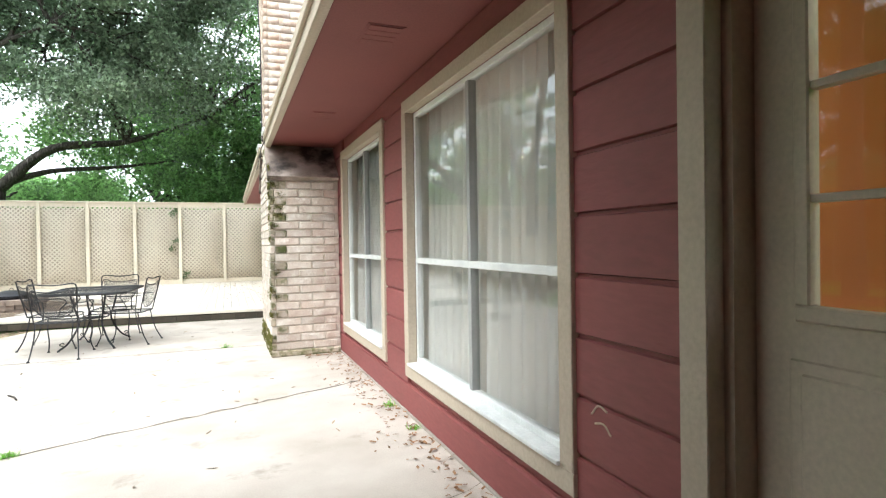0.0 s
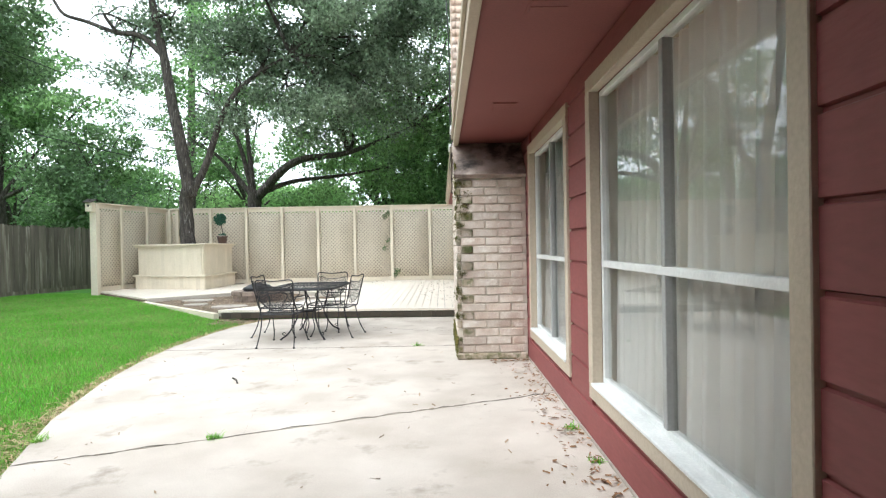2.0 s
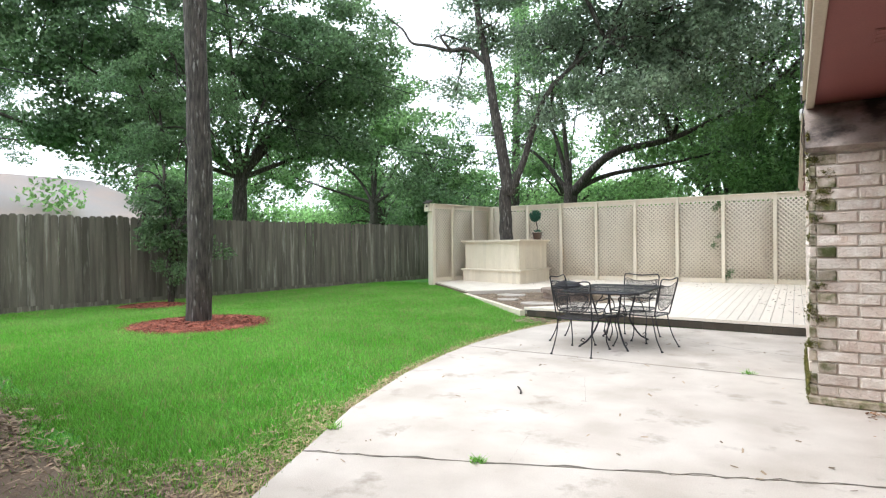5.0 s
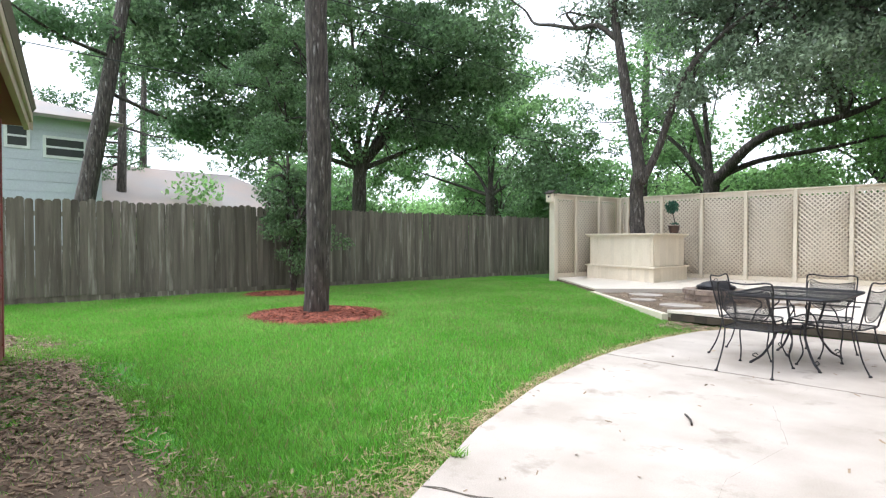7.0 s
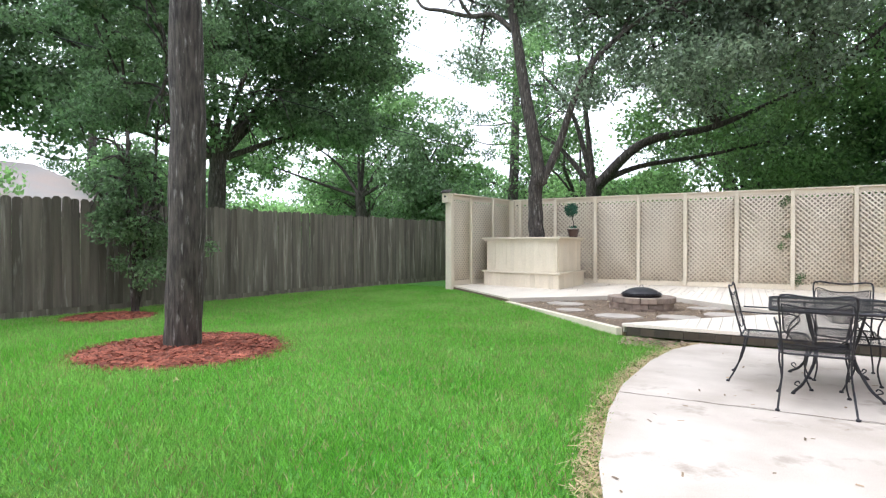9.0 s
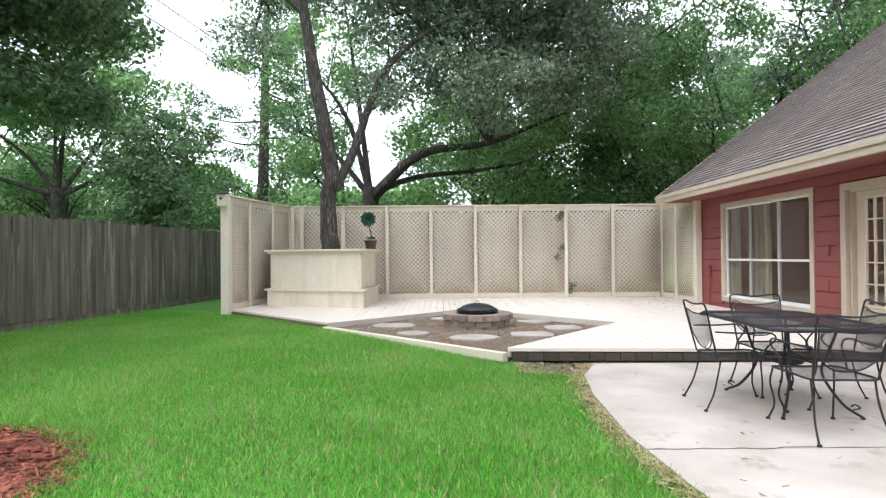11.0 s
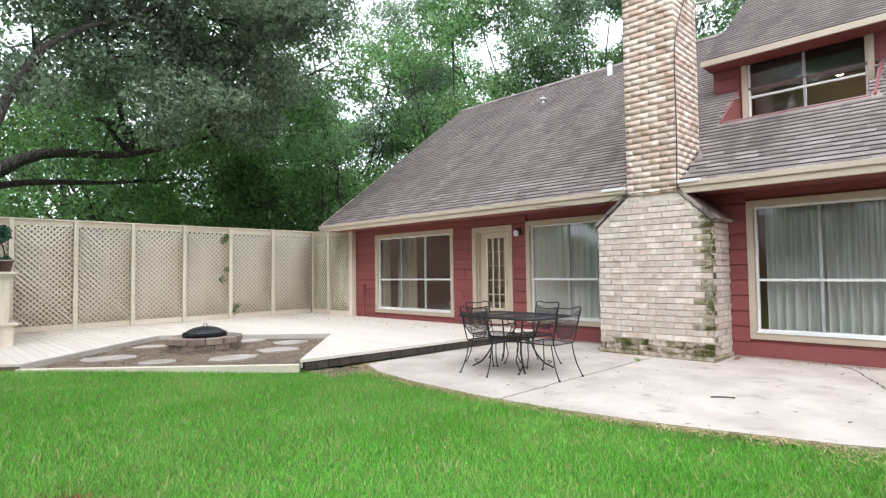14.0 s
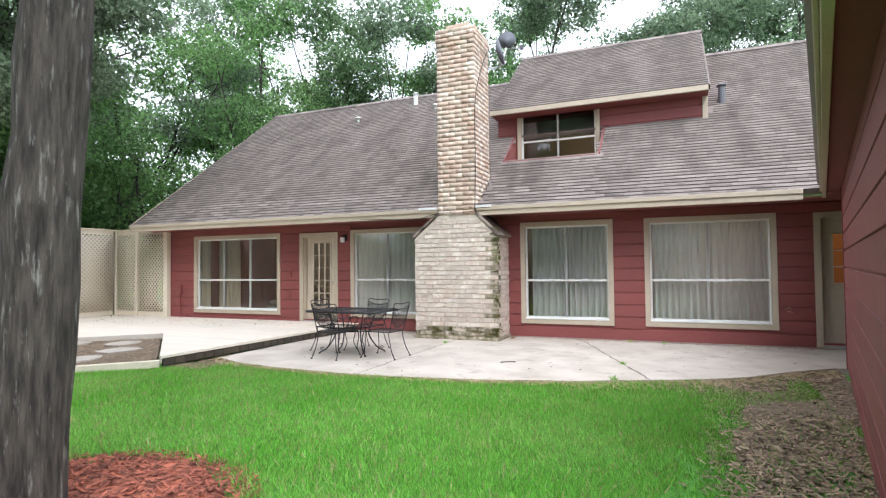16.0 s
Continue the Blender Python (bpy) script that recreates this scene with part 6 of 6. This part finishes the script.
# woods beyond the fences and behind the house
for k, (x, y, h, sp, m, lf, sz) in enumerate([
        (-2.5, 27.0, 9.5, 4.0, "leaf", 44000, 0.17), (2.6, 24.6, 11.0, 3.8, "leaf_light", 46000, 0.17), (7.0, 25.0, 13.5, 4.0, "leaf_grey", 52000, 0.17), (11.5, 22.5, 14.0, 4.0, "leaf_light", 48000, 0.18),
        (-13.5, 33, 7.0, 3.6, "leaf_light", 20000, 0.22), (-1, 36, 9, 4.2, "leaf_light", 24000, 0.24), (15.5, 17.0, 14.5, 4.0, "leaf_grey", 46000, 0.19), (19.0, 11.0, 15.5, 4.2, "leaf_grey", 40000, 0.2),
        (20, 4.0, 15.5, 4.2, "leaf_grey", 40000, 0.2), (20, -3.0, 15.0, 4.2, "leaf_grey", 34000, 0.2), (-27, 33, 7.0, 4.2, "leaf_light", 16000, 0.26), (-33, 24, 6.5, 4.0, "leaf_light", 16000, 0.26),
        (9, 33, 13, 4.8, "leaf", 30000, 0.24), (17, 27, 14, 4.8, "leaf_light", 30000, 0.24), (-25, 19, 5.2, 3.0, "leaf_light", 18000, 0.22), (-20, 34, 6.0, 3.8, "leaf_light", 18000, 0.26), (-40, 4, 7, 4.5, "needle", 12000, 0.3),
        (4.5, 21.2, 7.0, 2.2, "leaf_light", 20000, 0.14), (5.0, 29, 12.5, 4.4, "leaf_light", 34000, 0.19), (9.0, 21.0, 11.0, 3.4, "leaf_light", 34000, 0.16), (13.8, 20.0, 14.5, 4.0, "leaf", 44000, 0.18),
        (17.5, 14.2, 15.5, 3.8, "leaf_light", 40000, 0.19), (21, 7.5, 16.5, 4.0, "leaf", 36000, 0.2), (21.5, 0.5, 16, 4.0, "leaf_grey", 36000, 0.2), (-16, 27, 6.5, 3.4, "leaf", 24000, 0.19), (-22, 29, 8, 3.6, "leaf_light", 22000, 0.2), (-8.9, 27.5, 11.0, 2.2, "leaf_light", 26000, 0.17)]):
    low = 7.0 if x > 13 else 1.6
    tree("oak_tree", (x, y, 0), 3.0, 0.24, crown(12, sp * 0.85, low, h, sp * 0.52, 40 + k), int(lf * (0.48 if k < 4 else 0.58)), sz, m, "leafy tree in the woods behind the fences" if y > 16 else "leafy tree rising behind the house roof", seed=60 + k, group="woods round the yard", sub=16)
# distant woods closing the view over the fences, leaf colour paled for haze
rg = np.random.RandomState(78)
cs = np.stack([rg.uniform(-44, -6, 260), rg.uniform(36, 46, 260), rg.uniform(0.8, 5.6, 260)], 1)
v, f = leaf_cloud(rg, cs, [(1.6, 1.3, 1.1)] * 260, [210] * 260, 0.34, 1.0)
tagged(soup("far_woods", v, f, M["leaf_sunlit"]), "green woods far beyond the fences, paled in colour for haze", "woods", kind="stuff")
# low underbrush behind the lattice fence, sunlight put into its leaf colour
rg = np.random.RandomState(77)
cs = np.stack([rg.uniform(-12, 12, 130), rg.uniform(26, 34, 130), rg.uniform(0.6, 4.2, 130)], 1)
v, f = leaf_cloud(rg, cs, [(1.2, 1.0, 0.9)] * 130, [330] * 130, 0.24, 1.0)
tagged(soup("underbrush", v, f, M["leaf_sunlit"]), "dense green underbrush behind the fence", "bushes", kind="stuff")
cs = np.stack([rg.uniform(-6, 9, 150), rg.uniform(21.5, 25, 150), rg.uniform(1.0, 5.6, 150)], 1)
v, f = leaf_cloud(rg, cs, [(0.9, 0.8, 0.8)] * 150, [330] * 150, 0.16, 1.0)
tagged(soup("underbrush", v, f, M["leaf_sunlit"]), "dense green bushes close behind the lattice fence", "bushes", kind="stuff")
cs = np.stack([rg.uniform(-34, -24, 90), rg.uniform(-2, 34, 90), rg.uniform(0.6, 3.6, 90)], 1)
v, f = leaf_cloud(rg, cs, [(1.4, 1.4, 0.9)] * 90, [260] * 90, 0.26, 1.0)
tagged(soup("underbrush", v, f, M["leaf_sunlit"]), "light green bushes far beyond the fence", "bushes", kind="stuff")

# ---- neighbours ----
def far_house(name, x0, y0, x1, y1, eave, ridge, wallm, label, windows=()):
    h = thing(name, label, "house", at=((x0 + x1) / 2, (y0 + y1) / 2, 0))
    part("wall", B(x0, y0, -0.1, x1, y1, eave), M[wallm], h)
    o, xm = 0.5, (x0 + x1) / 2
    bm = slab(bmesh.new(), [(x1 + o, y0 - o, eave - 0.1), (xm, y0 + 2, ridge), (xm, y1 - 2, ridge), (x1 + o, y1 + o, eave - 0.1)], 0.1)
    slab(bm, [(x0 - o, y0 - o, eave - 0.1), (x0 - o, y1 + o, eave - 0.1), (xm, y1 - 2, ridge), (xm, y0 + 2, ridge)], 0.1)
    slab(bm, [(x1 + o, y1 + o, eave - 0.1), (xm, y1 - 2, ridge), (x0 - o, y1 + o, eave - 0.1)], 0.1)
    slab(bm, [(x1 + o, y0 - o, eave - 0.1), (x0 - o, y0 - o, eave - 0.1), (xm, y0 + 2, ridge)], 0.1)
    part("roof", bm, M["far_shingle"], h)
    for y, z, w, hh in windows:
        f = part("window", B(x1, y, z, x1 + 0.05, y + w, z + hh), M["flashing"], h)
        part("pane", B(x1 + 0.051, y + 0.08, z + 0.08, x1 + 0.056, y + w - 0.08, z + hh / 2 - 0.03), M["pane_dark"], f)
        part("pane", B(x1 + 0.051, y + 0.08, z + hh / 2 + 0.03, x1 + 0.056, y + w - 0.08, z + hh - 0.08), M["pane_dark"], f)
    for k in range(int(eave / 0.3)):
        part("siding_board", B(x1 + 0.001, y0, 0.3 * k, x1 + 0.02, y1, 0.3 * k + 0.285), M[wallm], h)
    return h
far_house("neighbour_house", -30, -6, -20, 6.6, 5.0, 6.6, "grey_siding", "two-storey neighbour's house in pale grey siding", ((4.2, 3.9, 0.6, 0.7), (5.1, 3.7, 1.1, 0.65), (-1.0, 3.6, 0.8, 1.1)))
far_house("neighbour_house", -36, 7.5, -25, 17.5, 2.5, 4.9, "plaster", "low neighbour's house with a grey-brown shingle roof")
far_house("neighbour_house", -3.0, 42, 6.0, 52, 2.4, 4.4, "plaster", "low neighbour's roof far behind the lattice fence")

# utility lines and pole
for a, b in (((-16, -6, 8.2), (-6.5, 40, 6.5)), ((-17, -6, 6.2), (-8, 40, 5.0)), ((-16.2, -6, 8.8), (-6.6, 40, 7.2))):
    a, b = Vector(a), Vector(b)
    tagged(part("power_line", T([a.lerp(b, s) - Vector((0, 0, 2.4 * s * (1 - s))) for s in np.linspace(0, 1, 14)], 0.014, 5), M["cable"]), "thin black overhead cable", "power line", "overhead cables")
pole = thing("utility_pole", "slim dark utility pole behind the fence", "utility pole", at=(-3.2, 30, 0))
part("pole", T([(-3.2, 30, -0.1), (-3.2, 30, 8.5)], 0.14, 10, r1=0.1), M["bark"], pole)

# ---- loose ground cover ----
def chips(name, rg, xs, ys, zs, size, material, label, cat, aspect=0.25):
    n = len(xs)
    a = rg.uniform(0, 2 * math.pi, n)
    d = np.stack([np.cos(a), np.sin(a), rg.uniform(-0.35, 0.35, n)], 1) * (size * rg.uniform(0.5, 1.4, n))[:, None]
    e = np.stack([-np.sin(a), np.cos(a), rg.uniform(-0.6, 0.6, n)], 1) * (size * aspect * rg.uniform(0.6, 1.3, n))[:, None]
    p = np.stack([xs, ys, zs], 1)
    up = np.array([0, 0, 1]) * size * 0.18
    v = np.stack([p - d - e * 0.6, p + d - e, p + d * 1.1 + e * 0.7, p - d + e, p + up, p + up * 1.1], 1)[:, :4].reshape(-1, 3)
    return tagged(soup(name, v, np.arange(4 * n).reshape(-1, 4), M[material]), label, cat, kind="stuff")
rg = np.random.RandomState(31)
def disc(rg, cx, cy, r, n):
    a, q = rg.uniform(0, 2 * math.pi, n), r * np.sqrt(rg.uniform(0, 1, n)) * (1 + 0.12 * np.sin(5 * rg.uniform(0, 1)))
    return cx + q * np.cos(a), cy + q * np.sin(a), q
for (cx, cy, r), lab in ((MULCH1, "ring of shredded red mulch round the oak"), (MULCH2, "patch of red mulch beside the wooden fence")):
    b = bmesh.new()
    g0 = float(ground_z(cx, cy))
    lathe(b, [(r * 1.0, -0.02), (r * 0.85, 0.022), (r * 0.5, 0.045), (0.02, 0.06)], (cx, cy, g0), 26)
    for v_ in b.verts:
        v_.co.x += 0.07 * math.sin(v_.co.y * 5)
        v_.co.y += 0.07 * math.sin(v_.co.x * 6)
    tagged(part("mulch_bed", b, M["mulch"]), lab, "mulch", kind="stuff")
    x, y, q = disc(rg, cx, cy, r * 1.05, int(9000 * r * r / 1.3))
    chips("mulch_chips", rg, x, y, ground_z(x, y) + 0.055 * (1 - (q / r) ** 2) + rg.uniform(0.0, 0.02, len(x)), 0.032, "mulch", lab, "mulch")
n = 60000
x, y = rg.uniform(-9.2, -0.6, n), rg.uniform(0.6, 4.3, n)
k = inside(SOIL, x, y - 0.4 * rg.uniform(0, 1, n) ** 3) & ~inside(PATIO, x, y)
x, y = x[k], y[k]
chips("leaf_litter", rg, x, y, ground_z(x, y) + rg.uniform(0.0, 0.025, len(x)), 0.03, "dry", "brown bark chips and dry leaf litter on bare soil", "leaf litter")
tagged(part("bare_soil", prism(bmesh.new(), SOIL, -0.06, lambda x, y: float(ground_z(x, y)) + 0.004), M["soil"]), "patch of bare brown soil beside the wing", "soil", kind="structure")
# dry strip along the patio's curved edge
xs, ys = [], []
edge = PATIO[2:15]
for (ax, ay), (bx_, by_) in zip(edge, edge[1:]):
    m_ = int(900 * math.hypot(bx_ - ax, by_ - ay))
    s = rg.uniform(0, 1, m_)
    xs.append(ax + (bx_ - ax) * s - np.abs(rg.normal(0, 0.08 if ay > 4.7 else 0.26, m_)))
    ys.append(ay + (by_ - ay) * s + rg.normal(0, 0.04, m_))
x, y = np.concatenate(xs), np.concatenate(ys)
chips("dry_edging", rg, x, y, ground_z(x, y) + rg.uniform(0.0, 0.035, len(x)), 0.03, "straw", "strip of dead straw-coloured grass along the patio edge", "dry grass", 0.12)
x, y = rg.uniform(-3.9, -2.4, 1500), rg.uniform(9.9, 10.55, 1500)
k = ~inside(PATIO, x, y) & (y < front_y(x) - 0.06)
chips("leaf_litter", rg, x[k], y[k], ground_z(x[k], y[k]) + rg.uniform(0, 0.03, k.sum()), 0.03, "dry", "brown leaf litter in the corner by the deck", "leaf litter")
x, y = rg.uniform(-6.6, -1.9, 5000), rg.uniform(10.8, 15.5, 5000)
k = inside(PIT, x, y)
chips("leaf_litter", rg, x[k], y[k], 0.080 + rg.uniform(0, 0.015, k.sum()), 0.025, "dry", "dry leaves and chips over the fire pit soil", "leaf litter")
# leaves along the house wall and on the deck and patio
x, y = 1.19 - np.abs(rg.normal(0, 0.17, 480)), rg.uniform(1.2, 6.55, 480)
x[:60], y[:60] = rg.uniform(0.75, 1.18, 60), 6.5 - np.abs(rg.normal(0, 0.06, 60))
chips("fallen_leaves", rg, x, y, np.full(len(x), 0.008) + rg.uniform(0, 0.012, len(x)), 0.016, "rust_leaf", "rusty fallen leaves along the foot of the wall", "fallen leaves", 0.45)
x, y = rg.uniform(-3.2, 1.1, 150), rg.uniform(1.5, 10.2, 150)
k = inside(PATIO, x, y)
chips("fallen_leaves", rg, x[k], y[k], np.full(k.sum(), 0.006), 0.018, "dry", "scattered bits of leaf on the concrete", "fallen leaves", 0.4)
x, y = np.r_[rg.uniform(-8.6, 1.1, 130), rg.uniform(-0.4, 1.1, 130)], np.r_[rg.uniform(15.8, 18.5, 130), rg.uniform(11.5, 18.4, 130)]
chips("fallen_leaves", rg, x, y, np.full(len(x), DECK + 0.008), 0.022, "dry", "scattered brown leaves on the deck", "fallen leaves", 0.4)
tagged(part("stick", T([(-1.9, 5.86, 0.012), (-1.82, 5.75, 0.014), (-1.78, 5.66, 0.01)], 0.008, 6), M["bark"]), "short dark stick lying on the concrete", "stick")
def weed(x, y, n, h, sd):
    rgw = np.random.RandomState(sd)
    b = np.stack([x + rgw.normal(0, 0.025, n), y + rgw.normal(0, 0.02, n), np.zeros(n)], 1)
    t = b + np.stack([rgw.normal(0, h * 0.7, n), rgw.normal(0, h * 0.7, n), rgw.uniform(0.4, 1, n) * h], 1)
    s = rgw.normal(size=(n, 3)) * np.array([1, 1, 0])
    s = s / np.linalg.norm(s, axis=1, keepdims=True) * 0.006
    tagged(soup("weed", np.stack([b - s, b + s, t], 1).reshape(-1, 3), np.arange(3 * n).reshape(-1, 3), M["grass"]), "small green weed growing in the patio joint", "weed")
weed(-1.37, 4.12, 50, 0.042, 1)
weed(-0.1, 7.52, 30, 0.06, 2)
weed(1.14, 4.2, 40, 0.05, 3)
weed(1.13, 3.6, 26, 0.045, 4)
weed(-2.6, 4.12, 40, 0.06, 5)

# chipped paint mark by the back door
chip = bmesh.new()
tube(chip, curve_pts([(1.2015, 1.62, 0.66), (1.2015, 1.58, 0.70), (1.2015, 1.53, 0.69)]), 0.004, 5)
tube(chip, curve_pts([(1.2015, 1.60, 0.63), (1.2015, 1.55, 0.64), (1.2015, 1.51, 0.61)]), 0.004, 5)
part("paint_chip", chip, M["pale_wood"], wall_front, "chipped paint showing bare wood")

# ---- grass ----
def grass(name, n, box_, height, width, seed, label, skew=1.0, material="grass"):
    rg = np.random.RandomState(seed)
    x, y = rg.uniform(box_[0], box_[2], n), box_[1] + (box_[3] - box_[1]) * rg.uniform(0, 1, n) ** skew
    west = y < np.where(x < -6.75, 15.85 + (x + 9.45) * (-2.6 / 2.7), 13.25 + (x + 6.75) * (-2.68 / 2.79))
    k = (~inside(PATIO, x, y)) & west & (x < -0.8) & (x > -13.75 + (y + 3) * 0.1022 + 0.05)
    patch = np.array([noise.noise(Vector((a * 0.9, b * 0.9, 3.3))) for a, b in zip(x[k], y[k])])
    x, y = x[k], y[k]
    soil = inside(SOIL, x, y + 0.45 * np.maximum(0, patch))
    k = ~soil | (rg.uniform(0, 1, len(x)) < 0.07 + 0.45 * (patch > 0.22))
    near = inside([(a, b + 0.45) for a, b in SOIL], x, y) & ~soil
    k &= ~near | (patch > -0.1) | (rg.uniform(0, 1, len(x)) < 0.3)
    for cx, cy, r in (MULCH1, MULCH2):
        k &= np.hypot(x - cx, y - cy) > r * (0.93 + 0.12 * rg.uniform(0, 1, len(x)))
    k &= (y < 10.2) | (x < -3.75)
    bare = patch > 0.62
    k &= ~bare | (rg.uniform(0, 1, len(x)) < 0.45)
    x, y, patch = x[k], y[k], patch[k]
    n = len(x)
    z = ground_z(x, y) - 0.012
    h = height * rg.uniform(0.55, 1.25, n) * (1 + 0.35 * patch)
    a = rg.uniform(0, 2 * math.pi, n)
    s = np.stack([np.cos(a), np.sin(a), np.zeros(n)], 1) * (width * rg.uniform(0.7, 1.3, n))[:, None]
    b = np.stack([x, y, z], 1)
    lean = np.stack([rg.normal(0, 0.45, n) * h, rg.normal(0, 0.45, n) * h, h], 1)
    v = np.stack([b - s, b + s, b + lean], 1).reshape(-1, 3)
    return tagged(soup(name, v, np.arange(3 * n).reshape(-1, 3), M[material]), label, "grass", kind="stuff")
grass("grass", 620000, (-13.2, 1.9, -1.6, 15.9), 0.052, 0.0046, 51, "thick bright green lawn grass", 1.55)
grass("grass", 150000, (-13.2, 0.0, -1.8, 16.5), 0.055, 0.0075, 52, "thick bright green lawn grass")
grass("dry_blades", 52000, (-12.5, 1.8, -1.6, 14.5), 0.060, 0.0050, 53, "scattered straw-coloured blades in the lawn", material="straw")
